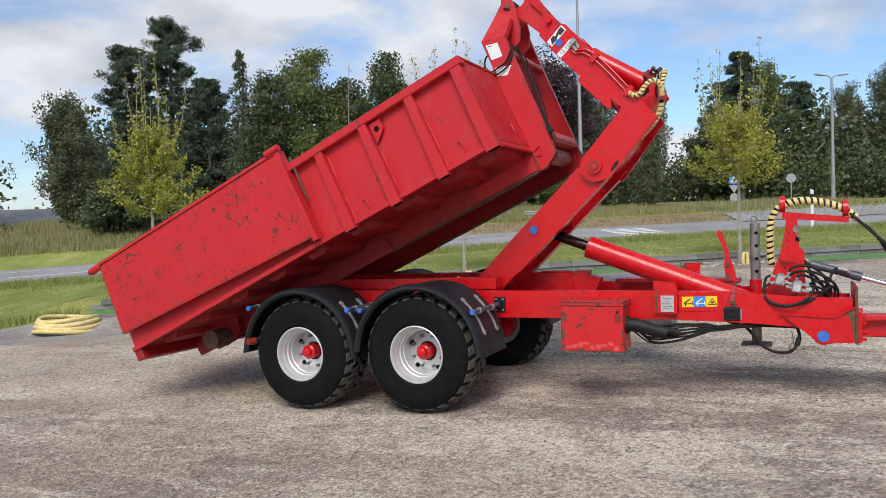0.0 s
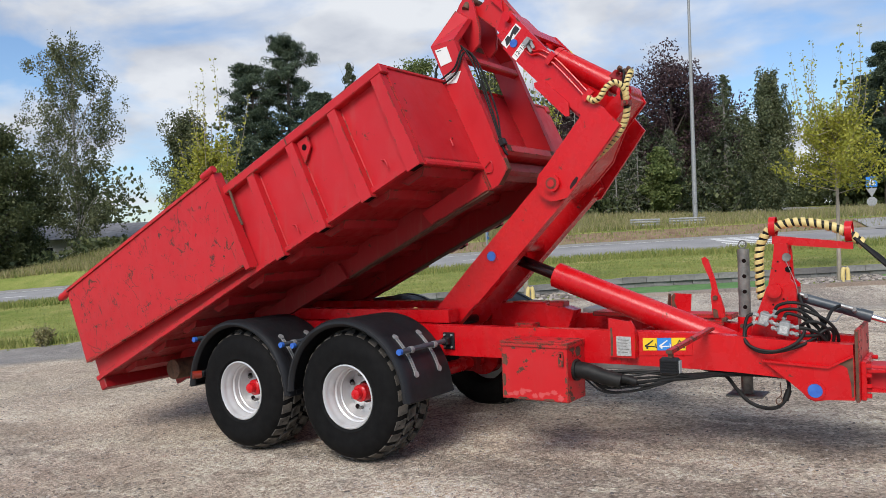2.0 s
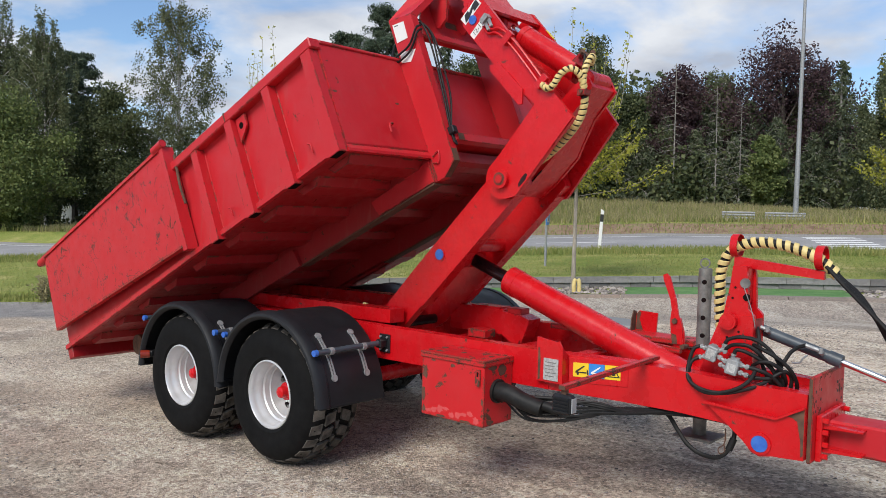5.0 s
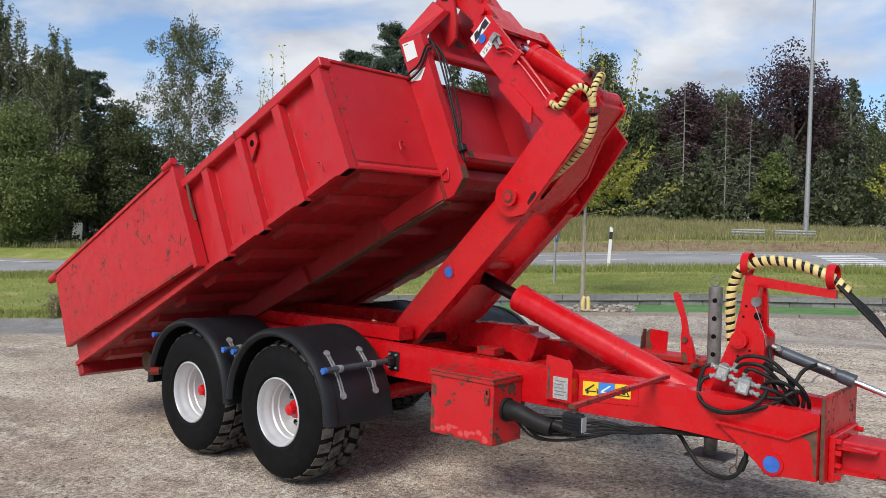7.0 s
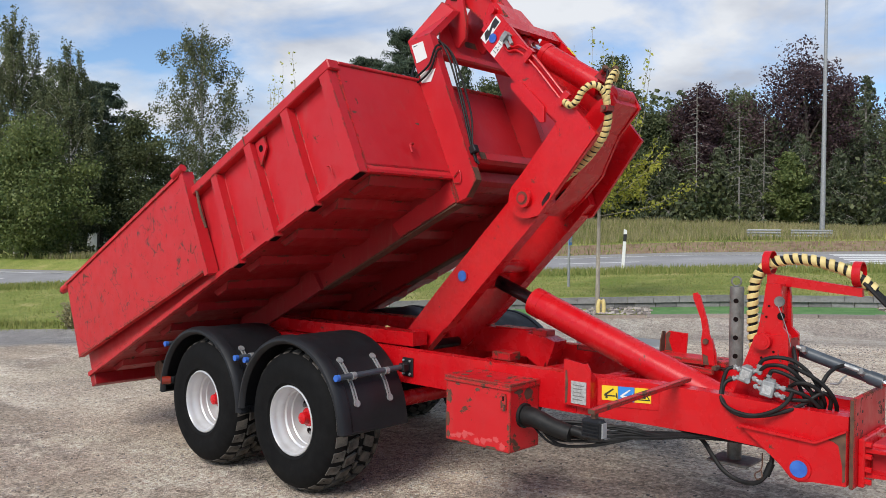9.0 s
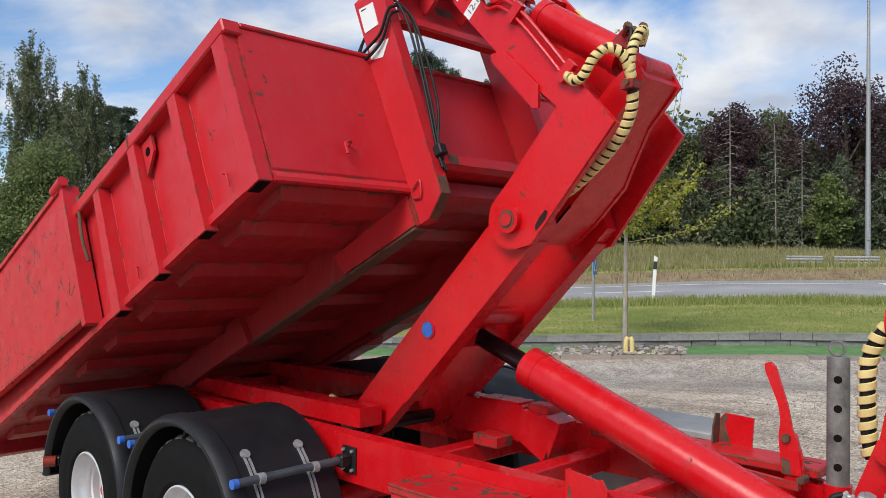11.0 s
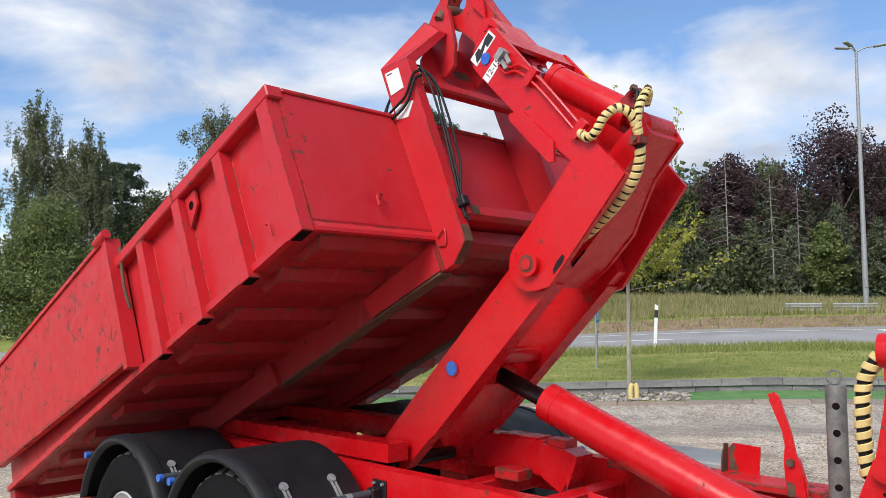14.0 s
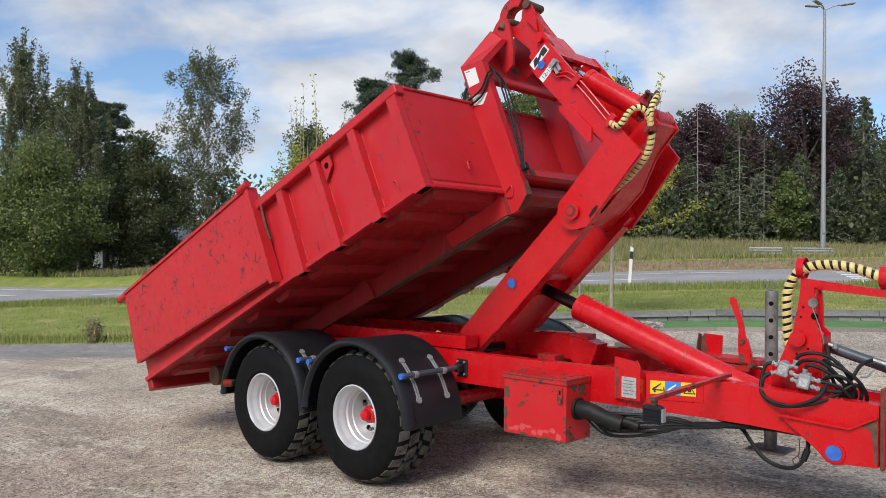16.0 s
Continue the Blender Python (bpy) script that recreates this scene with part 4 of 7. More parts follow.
part("worn_edge", prism([(1.573, 2.143), (1.628, 2.198), (1.643, 2.233), (1.628, 2.243), (1.593, 2.208), (1.568, 2.168)], 0.8402, 0.8418), M_ROD, jib, "paint worn off to dark steel")
part("jib_web", prism(along(JP, JD, JN, [(0.05, -0.115), (1.04, -0.115), (1.04, -0.09), (0.05, -0.09)]), 0.886, 1.514), M_RED, jib)
part("jib_web", prism(along(JP, JD, JN, [(0.93, 0.088), (1.05, 0.095), (1.05, 0.118), (0.93, 0.112)]), 0.886, 1.514), M_RED, jib)
for y0, y1 in ((0.838, 0.8545), (1.5455, 1.562)):
    part("jib_flap", prism([(1.287, 3.022), (1.372, 3.030), (1.582, 2.828), (1.584, 2.722), (1.549, 2.722), (1.29, 2.985)], y0, y1), M_RED, jib, bevel=0.003)
HC = (1.72, -0.01)      # centre of the claw


def claw(r, a0, a1, n):
    return [(HC[0] + r * math.sin(radians(a0 + (a1 - a0) * k / n)), HC[1] + r * math.cos(radians(a0 + (a1 - a0) * k / n))) for k in range(n + 1)]


hook = along(JP, JD, JN, claw(0.165, 14, 222, 18) + [(1.50, -0.12), (1.30, -0.10), (1.05, -0.09), (1.05, 0.09), (1.30, 0.10), (1.48, 0.115), (1.63, 0.14), (1.69, 0.115), (1.685, 0.07)] + claw(0.085, 292, 20, 16))
part("hook", prism(hook, 1.145, 1.255), M_REDBOX, jib, "thick red lifting hook with worn paint", bevel=0.014)
part("hook_block", prism(along(JP, JD, JN, [(1.00, -0.10), (1.30, -0.09), (1.36, 0.06), (1.30, 0.10), (1.00, 0.09)]), 1.05, 1.35), M_RED, jib, bevel=0.012)


def jp(a, b, y):
    x, z = along(JP, JD, JN, [(a, b)])[0]
    return (x, y, z)


part("latch", rod(jp(1.655, 0.15, 1.09), jp(1.655, 0.15, 1.31), 0.036, 16), M_RUST, jib, "dark worn latch roller", smooth=True)
part("latch_plate", prism(along(JP, JD, JN, [(1.40, 0.05), (1.56, 0.05), (1.69, 0.12), (1.67, 0.185), (1.54, 0.15)]), 1.115, 1.135), M_RED, jib, bevel=0.004)
part("clamp_block", prism(along(JP, JD, JN, [(1.12, -0.125), (1.24, -0.115), (1.24, -0.055), (1.12, -0.065)]), 1.005, 1.049), M_RED, jib, bevel=0.005)
for a, b in ((1.27, 0.045), (1.12, 0.02)):
    part("jib_pin", rod(jp(a, b, 1.005), jp(a, b, 1.051), 0.030, 18), M_RED, jib, smooth=True)
part("blue_cap", rod(jp(0.978, -0.035, 0.847), jp(0.978, -0.035, 0.856), 0.034, 20), M_BLUE, jib, "round blue plastic cap", smooth=True)


def jib_plate(name, a0, a1, b0, b1, y, mat, label, thick=0.002):
    part(name, prism(along(JP, JD, JN, [(a0, b0), (a1, b0), (a1, b1), (a0, b1)]), y - thick, y), mat, jib, label)


jib_plate("logo_plate", 1.005, 1.075, -0.105, 0.095, 0.8545, M_WHITE, "white emblem plate")
part("emblem", prism(along(JP, JD, JN, [(1.014, -0.092), (1.066, -0.060), (1.066, -0.02), (1.045, -0.02), (1.066, 0.045), (1.066, 0.082), (1.014, 0.082), (1.014, 0.02), (1.036, 0.02), (1.014, -0.04)]), 0.8508, 0.8522), M_BLACK, jib, "black angular emblem")
jib_plate("number_plate", 0.865, 0.92, -0.125, 0.055, 0.8545, M_WHITE, "white strip with black figures")
txt = bpy.data.curves.new("type_text", "FONT")
txt.body, txt.size, txt.align_x, txt.align_y, txt.extrude = "12-15", 0.052, "CENTER", "CENTER", 0.0006
tob = new("type_text", txt)
cx, cy, cz = jp(0.8925, -0.045, 0.8518)
tob.matrix_basis = Matrix.Translation((cx, cy, cz)) @ Matrix(((JN[0], JD[0], 0, 0), (0, 0, -1, 0), (JN[1], JD[1], 0, 0), (0, 0, 0, 1)))
txt.materials.append(M_BLACK)
tob.parent = jib
# jib cylinder
cyl = part("jib_cylinder", rod(jp(0.20, 0.195, MID), jp(0.755, 0.058, MID), 0.086, 28), M_RED, trailer, "red jib cylinder", smooth=True)
part("cylinder_collar", rod(jp(0.72, 0.067, MID), jp(0.765, 0.056, MID), 0.090, 28), M_RED, cyl, smooth=True)
part("cylinder_rod", rod(jp(0.76, 0.057, MID), jp(0.93, 0.015, MID), 0.038, 20), M_CHROME, cyl, "chrome piston rod", smooth=True)
part("rod_eye", rod(jp(0.94, 0.012, 1.13), jp(0.94, 0.012, 1.27), 0.055, 20), M_RED, cyl, smooth=True)
part("cylinder_base", rod(jp(0.19, 0.198, MID), jp(0.235, 0.187, MID), 0.091, 28), M_RED, cyl, smooth=True)
# neck and port block share the shade-darkened underside red
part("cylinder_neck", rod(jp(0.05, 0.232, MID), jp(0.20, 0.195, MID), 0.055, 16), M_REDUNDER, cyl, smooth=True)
part("cylinder_eye", rod(jp(0.05, 0.232, 1.08), jp(0.05, 0.232, 1.32), 0.062, 20), M_RED, cyl, smooth=True)
part("port_block", prism([(1.83, 3.035), (1.925, 2.975), (1.955, 3.02), (1.885, 3.08)], 1.075, 1.125), M_REDUNDER, cyl, "dark red oil port block", bevel=0.006)
part("label_plate", prism(along(JP, JD, JN, [(0.76, 0.1165), (0.86, 0.1185), (0.86, 0.121), (0.76, 0.119)]), 1.516, 1.5445), M_YELLOW, jib, "yellow warning label")
part("pocket_boss", rod(jp(0.90, 0.04, 1.44), jp(0.90, 0.04, 1.5145), 0.035, 16), M_RED, jib, smooth=True)
# steel pipes along the jib, block and hoses
for k, b in enumerate((-0.005, 0.035)):
    part("jib_pipe", tube([jp(0.86, b, 0.846), jp(0.78, b, 0.836), jp(0.72, b + 0.05, 0.836), jp(0.55, b + 0.07, 0.836), jp(0.2, b + 0.05, 0.836), jp(0.12, b + 0.04, 0.836)], 0.0085, 8), M_RED, jib, "red steel oil pipe", smooth=True)
for a, b in ((0.62, 0.08), (0.17, 0.065)):
    part("pipe_clamp", prism(along(JP, JD, JN, [(a - 0.025, b - 0.05), (a + 0.025, b - 0.05), (a + 0.025, b + 0.05), (a - 0.025, b + 0.05)]), 0.820, 0.855), M_RED, jib, bevel=0.006)
part("valve_block", prism(along(JP, JD, JN, [(0.85, 0.02), (0.89, 0.02), (0.89, 0.085), (0.85, 0.085)]), 0.800, 0.855), M_ZINC, jib, "zinc-plated valve block", bevel=0.006)
for b in (0.035, 0.07):
    part("fitting", rod(jp(0.79, b - 0.02, 0.831), jp(0.86, b, 0.831), 0.014, 6), M_ZINC, jib)


def spiral_hose(pts, r, parent, name="spiral_hose", pitch=0.036, core=M_HOSE, label="yellow spiral-wrapped hose", band=0.78):
    """A dark hose with a flat plastic band wound round it."""
    h = part(name, tube(pts, r * 0.86, 10), core, parent, label, smooth=True)
    line = smooth_line(pts, 24)
    bm = bmesh.new()
    side = None
    rows = []
    cum = [0.0]
    for a, b in zip(line, line[1:]):
        cum.append(cum[-1] + (b - a).length)
    total, n = cum[-1], int(cum[-1] / pitch * 14)
    idx, rings_ = 0, []
    for i, p in enumerate(line):
        d = (line[min(i + 1, len(line) - 1)] - line[max(i - 1, 0)]).normalized()
        if side is None:
            side = d.orthogonal().normalized()
        side = (side - d * side.dot(d)).normalized()
        rings_.append((p, d, side.copy(), d.cross(side)))
    for k in range(n + 1):
        s = total * k / n
        while idx < len(cum) - 2 and cum[idx + 1] < s:
            idx += 1
        f = (s - cum[idx]) / max(1e-9, cum[idx + 1] - cum[idx])
        p = rings_[idx][0].lerp(rings_[idx + 1][0], f)
        d, sd, up = rings_[idx][1:]
        a = 2 * math.pi * s / pitch
        o = math.cos(a) * sd + math.sin(a) * up
        h2 = pitch * band / 2
        rows.append([bm.verts.new(p + o * r - d * h2), bm.verts.new(p + o * (r + 0.004) - d * h2 * 0.8), bm.verts.new(p + o * (r + 0.004) + d * h2 * 0.8), bm.verts.new(p + o * r + d * h2)])
    for a, b in zip(rows, rows[1:]):
        for j in range(3):
            bm.faces.new((a[j], b[j], b[j + 1], a[j + 1]))
    part("wrap", bm, M_SPIRAL, h, "faded yellow spiral wrap", smooth=True)
    return h


spiral_hose([jp(0.15, 0.055, 0.832), (1.80, 0.822, 2.812), (1.85, 0.818, 2.828), (1.905, 0.822, 2.90), (1.965, 0.845, 2.935), (2.012, 0.885, 2.90), (2.018, 0.925, 2.835), (2.012, 0.945, 2.785)], 0.0195, jib, "spiral_hose", 0.034)
spiral_hose([(1.99, 1.06, 2.985), (2.03, 1.02, 3.025), (2.048, 0.965, 3.015), (2.036, 0.925, 2.95), (2.026, 0.915, 2.87), (2.024, 0.935, 2.80)], 0.0195, jib, "spiral_hose", 0.034)
spiral_hose([(2.016, 0.955, 2.765), (2.003, 0.972, 2.70), (1.975, 0.985, 2.635), (1.925, 0.995, 2.565), (1.85, 1.0, 2.49), (1.77, 1.003, 2.425), (1.68, 1.004, 2.362), (1.60, 1.005, 2.32)], 0.024, jib, "spiral_hose", 0.040)
part("hose_clamp", prism([(1.985, 2.76), (2.045, 2.765), (2.05, 2.80), (1.99, 2.805)], 0.905, 0.975), M_REDUNDER, jib, "red two-hose clamp", bevel=0.008)
part("clamp_bolt", rod((2.02, 0.89, 2.785), (2.02, 0.906, 2.785), 0.013, 6), M_RUST, jib)
for k, (x, y, z) in enumerate(((1.90, 1.06, 3.045), (1.94, 1.05, 3.015), (1.955, 1.10, 3.04))):
    part("elbow_fitting", rod((x, y, z), (x + 0.035, y - 0.02, z + 0.03), 0.015, 6), M_REDUNDER, jib)
    part("fitting_nut", rod((x + 0.028, y - 0.016, z + 0.024), (x + 0.045, y - 0.026, z + 0.038), 0.020, 6), M_RUST, jib)
part("oil_pipe", tube([(1.945, 1.03, 3.05), (1.985, 0.99, 3.04), (1.985, 0.975, 2.96), (1.96, 0.99, 2.86), (1.98, 0.995, 2.78)], 0.009, 7), M_HOSE, jib, "thin black oil line", smooth=True)

# lift cylinder
lift = part("lift_cylinder", rod((2.86, MID, 0.855), (1.27, MID, 1.445), 0.105, 36), M_RED, trailer, "bright red main lift cylinder", smooth=True)
part("cylinder_collar", rod((1.34, MID, 1.419), (1.26, MID, 1.449), 0.108, 36), M_RED, lift, smooth=True)
part("cylinder_rod", rod((1.27, MID, 1.445), (0.84, MID, 1.605), 0.050, 24), M_ROD, lift, "oily dark piston rod", smooth=True)
part("rod_eye", rod((0.84, 1.08, 1.605), (0.84, 1.32, 1.605), 0.085, 24), M_RED, lift, smooth=True)

# tool box on the near rail
tool = part("tool_box", box(1.225, 1.765, 0.262, 0.567, 0.578, 0.998), M_REDBOX, trailer, "chipped red steel tool box on the frame", bevel=0.004)
part("tool_box_lid", box(1.217, 1.773, 0.252, 0.567, 0.9985, 1.012), M_REDBOX, tool, bevel=0.003)
part("lid_edge", box(1.217, 1.773, 0.2525, 0.2605, 0.972, 0.998), M_REDBOX, tool, bevel=0.002)
part("lid_edge", box(1.7655, 1.773, 0.262, 0.567, 0.972, 0.998), M_REDBOX, tool, bevel=0.002)
hasp = part("hasp", prism([(1.700, 0.845), (1.738, 0.845), (1.742, 0.90), (1.735, 0.95), (1.705, 0.95), (1.698, 0.90)], 0.250, 0.2612), M_REDBOX, tool, bevel=0.003)
part("hasp_pin", rod((1.733, 0.243, 0.845), (1.733, 0.243, 0.885), 0.005, 8), M_RUST, hasp)
part("hasp_slot", box(1.712, 1.727, 0.2488, 0.2498, 0.905, 0.935), M_DARK, hasp)


def ragged(cx, cz, rx, rz, seed, n=13):
    """A ragged outline round a centre, as flaking paint leaves it."""
    r = random.Random(seed)
    return [(cx + rx * r.uniform(0.55, 1.1) * math.cos(2 * math.pi * k / n), cz + rz * r.uniform(0.55, 1.1) * math.sin(2 * math.pi * k / n)) for k in range(n)]


for k, (x, z, rx, rz) in enumerate(((1.255, 0.86, 0.026, 0.045), (1.246, 0.72, 0.018, 0.055), (1.40, 0.592, 0.05, 0.012), (1.62, 0.590, 0.06, 0.010), (1.752, 0.74, 0.010, 0.03), (1.25, 0.62, 0.018, 0.03), (1.50, 0.945, 0.018, 0.014), (1.33, 0.96, 0.022, 0.010))):
    part("bare_patch", prism(ragged(x, z, rx, rz, 40 + k), 0.2602, 0.2616), M_RUST, tool, "rust where the paint has flaked off")
for k, (y, z, ry, rz) in enumerate(((0.45, 0.93, 0.07, 0.04), (0.35, 0.955, 0.05, 0.018), (0.33, 0.60, 0.04, 0.016), (0.47, 0.75, 0.05, 0.04))):
    part("bare_patch", prism(ragged(y, z, ry, rz, 60 + k), 1.7652, 1.7664, axis="x"), M_RUST, tool, "rust where the paint has flaked off")
for k, (x, y, rx, ry) in enumerate(((1.33, 0.33, 0.04, 0.02), (1.48, 0.40, 0.03, 0.02), (1.62, 0.31, 0.035, 0.012), (1.70, 0.42, 0.02, 0.03), (1.27, 0.45, 0.02, 0.04))):
    part("bare_patch", prism(ragged(x, y, rx, ry, 80 + k), 1.0122, 1.0134, axis="z"), M_RUST, tool, "rust where the paint has flaked off")
for k in range(9):
    part("scrape", prism(ragged(1.29 + 0.052 * k, 0.612 + 0.012 * ((k * 5) % 4), 0.030, 0.016 + 0.006 * (k % 3), 90 + k, 17), 0.2610, 0.2618), M_SCRAPE, tool, "pale scraped paint")
boot = part("cable_boot", tube([(1.768, 0.40, 0.80), (1.83, 0.40, 0.80), (1.90, 0.405, 0.785), (1.98, 0.415, 0.76), (2.10, 0.435, 0.735)], 0.05, 14, radii=(0.064, 0.052)), M_HOSE, trailer, "black rubber cable boot", smooth=True)
part("boot_ring", rod((1.764, 0.40, 0.80), (1.785, 0.40, 0.80), 0.078, 24), M_HOSE, boot)
part("boot_end", tube([(1.93, 0.40, 0.77), (2.02, 0.42, 0.765), (2.12, 0.45, 0.75), (2.20, 0.47, 0.73)], 0.034, 10, radii=(0.036, 0.028)), M_HOSE, boot, smooth=True)
rng = random.Random(3)
for k in range(9):
    d = [rng.uniform(-0.03, 0.03) for _ in range(9)]
    lo = 0.62 + 0.018 * k + d[3]
    part("cable", tube([(1.80 + 0.02 * k, 0.43 + d[0], 0.76 + 0.5 * d[1]), (1.97 + d[2], 0.45 + d[2], lo + 0.02), (2.16 + d[4], 0.50 + d[4], lo + 0.03), (2.36 + d[6], 0.60 + d[6], 0.70 + 0.012 * k), (2.56, 0.74 + d[7], 0.755 + 0.5 * d[7]), (2.85, 0.93, 0.755 + 0.5 * d[8]), (3.1, 1.0, 0.73)], 0.0075 + 0.001 * (k % 4), 7), M_HOSE, trailer, "loose black cable", smooth=True)
flood = part("side_lamp", box(2.61, 2.73, -0.25, -0.19, 0.925, 1.03), M_PLASTIC, trailer, "small black side lamp on the red arm", bevel=0.014)
for k in range(5):
    part("cooling_fin", box(2.622, 2.718, -0.258, -0.249, 0.94 + 0.017 * k, 0.947 + 0.017 * k), M_PLASTIC, flood)
part("lamp_lens", box(2.728, 2.734, -0.24, -0.20, 0.94, 1.015), M_GREYBOX, flood, "grey lamp lens")
part("lamp_stem", box(2.662, 2.688, -0.235, -0.205, 1.031, 1.0555), M_RUST, flood)
lamp_arm = part("lamp_arm", prism([(2.58, 0.97), (2.62, 0.97), (2.695, -0.25), (2.655, -0.25)], 1.056, 1.078, axis="z"), M_REDBOX, trailer, "red arm that carries the side lamp", bevel=0.004)
part("bare_end", box(2.656, 2.694, -0.2525, -0.2505, 1.057, 1.077), M_RUST, lamp_arm, "rusty end of the arm")
# stickers and the type plate
sb = part("plate_bracket", prism([(1.985, 0.885), (2.172, 0.885), (2.172, 1.115), (2.145, 1.158), (2.125, 1.15), (1.985, 1.168)], 0.537, 0.547), M_RED, trailer, bevel=0.003)
part("bracket_side", prism([(0.537, 0.885), (0.60, 0.885), (0.60, 1.10), (0.58, 1.165), (0.537, 1.168)], 1.975, 1.9845, axis="x"), M_RED, sb, bevel=0.002)
part("bracket_side", prism([(0.548, 0.885), (0.61, 0.885), (0.61, 1.06), (0.548, 1.11)], 2.165, 2.172, axis="x"), M_RED, sb)
part("rust_strip", prism([(1.989, 0.89), (2.004, 0.90), (2.008, 1.02), (2.0, 1.10), (1.989, 1.10)], 0.5356, 0.5368), M_RUST, sb, "rust along the bracket's fold")
part("type_plate", box(2.035, 2.145, 0.5305, 0.5345, 0.90, 1.04), M_ALU, sb, "worn aluminium type plate")
for k in range(5):
    part("print_bar", box(2.048, 2.132 - 0.012 * (k % 3), 0.5292, 0.5304, 1.012 - 0.022 * k, 1.018 - 0.022 * k), M_STEEL, sb)
# the warning stickers stand on the slanting drawbar cheek
SL = math.atan(0.3777)


def on_cheek(x, z, off=0.0):
    return Matrix.Translation((x, 0.575 + (x - 2.051) * 0.3777 - 0.0085 - off, z)) @ Matrix.Rotation(SL, 4, "Z")


panel = part("sticker_panel", box(-0.03, 0.345, 0.0, 0.010, -0.085, 0.075), M_RED, trailer, bevel=0.003)
panel.matrix_basis = on_cheek(2.20, 0.977, -0.002)
for k, (mat, lab) in enumerate(((M_YELLOW, "yellow warning sticker with a crane pictogram"), (M_STBLUE, "blue notice sticker with a white pictogram"), (M_YELLOW, "yellow warning sticker with a triangle"))):
    s = part("warning_sticker", box(0.0, 0.098, -0.001, 0.0015, -0.045, 0.045), mat, trailer, lab)
    s.matrix_basis = on_cheek(2.20 + k * 0.0935, 0.977)
    ink = M_WHITE if k == 1 else M_BLACK
    if k == 2:
        tri3 = [(0.056, 0.032), (0.016, -0.030), (0.096, -0.030)]
        inn = [(0.056, 0.020), (0.028, -0.023), (0.084, -0.023)]
        bm = bmesh.new()
        a = [bm.verts.new((x, -0.0022, z)) for x, z in tri3]
        b = [bm.verts.new((x, -0.0022, z)) for x, z in inn]
        for i in range(3):
            bm.faces.new((a[i], a[(i + 1) % 3], b[(i + 1) % 3], b[i]))
        part("pictogram", bm, ink, s)
        part("pictogram", box(0.046, 0.066, -0.0026, -0.0016, -0.018, 0.0), ink, s)
    else:
        part("pictogram", prism([(0.015, -0.020), (0.085, -0.020), (0.085, -0.012), (0.03, -0.012), (0.075, 0.025), (0.068, 0.030), (0.015, -0.008)], -0.0026, -0.0016), ink, s)
        part("pictogram", rod((0.03, -0.0026, -0.026), (0.03, -0.0016, -0.026), 0.008, 10), ink, s)
        part("pictogram", prism([(0.088, -0.025), (0.098, -0.03), (0.094, 0.0), (0.086, 0.008)], -0.0026, -0.0016), ink, s)

# ---- the drawbar's front ----
gus = [(2.981, 0.861), (3.385, 0.838), (3.54, 0.925), (3.54, 0.632), (3.37, 0.622), (3.30, 0.606), (3.255, 0.622), (3.21, 0.672), (3.10, 0.762), (3.0, 0.838)]
part("front_gusset", prism(gus, 0.862, 0.914), M_RED, trailer, bevel=0.006)
part("front_gusset", prism(gus, mirror_y(0.914), mirror_y(0.895)), M_RED, trailer, bevel=0.006)
part("rust_streak", prism([(3.44, 0.868), (3.537, 0.918), (3.537, 0.66), (3.524, 0.65), (3.52, 0.74), (3.508, 0.80), (3.50, 0.845), (3.475, 0.86)], 0.8605, 0.8618), M_RUST, trailer, "rust streak beside the coupling plate")
part("gusset_flange", prism([(2.97, 0.872), (3.385, 0.848), (3.54, 0.934), (3.54, 0.922), (3.388, 0.835), (2.97, 0.858)], 0.844, 0.862), M_RED, trailer, bevel=0.003)
part("blue_cap", rod((3.303, 0.846, 0.682), (3.303, 0.863, 0.682), 0.047, 24), M_BLUE, trailer, "large round blue plastic cap", smooth=True)
part("cap_ring", rod((3.303, 0.850, 0.682), (3.303, 0.863, 0.682), 0.064, 24), M_RED, trailer, smooth=True)
part("cross_tube", rod((3.28, 0.9, 0.662), (3.28, 1.5, 0.662), 0.05, 20), M_RED, trailer, smooth=True)
endp = part("end_plate", box(3.542, 3.567, 0.90, 1.50, 0.612, 1.095), M_REDBOX, trailer, "rust-edged coupling plate", bevel=0.005)
part("plate_edge", box(3.5455, 3.5635, 0.897, 0.8995, 0.62, 1.085), M_RUST, endp, "bare rusty edge of the plate")
for y in (0.95, 1.36):
    for k in range(6):
        part("bolt_hole", rod((3.5672, y + 0.09 * (k // 3), 0.90 + 0.055 * (k % 3)), (3.569, y + 0.09 * (k // 3), 0.90 + 0.055 * (k % 3)), 0.009, 8), M_BLACK, endp)
ton = part("tow_bar", box(3.60, 4.60, 1.08, 1.32, 0.655, 0.835), M_REDWORN, trailer, "red bolted tow bar", bevel=0.012)
part("tow_plate", box(3.5675, 3.60, 0.965, 1.435, 0.615, 0.875), M_RED, ton, bevel=0.006)
for z in (0.645, 0.71, 0.78, 0.845):
    for y in (0.99, 1.41):
        part("bolt", rod((3.60, y, z), (3.63, y, z), 0.016, 6), M_RED, ton)
for z in (0.68, 0.812):
    part("tow_web", prism([(3.60, z - 0.012), (3.80, z - 0.004), (3.80, z + 0.004), (3.60, z + 0.012)], 1.0, 1.0795), M_RED, ton)

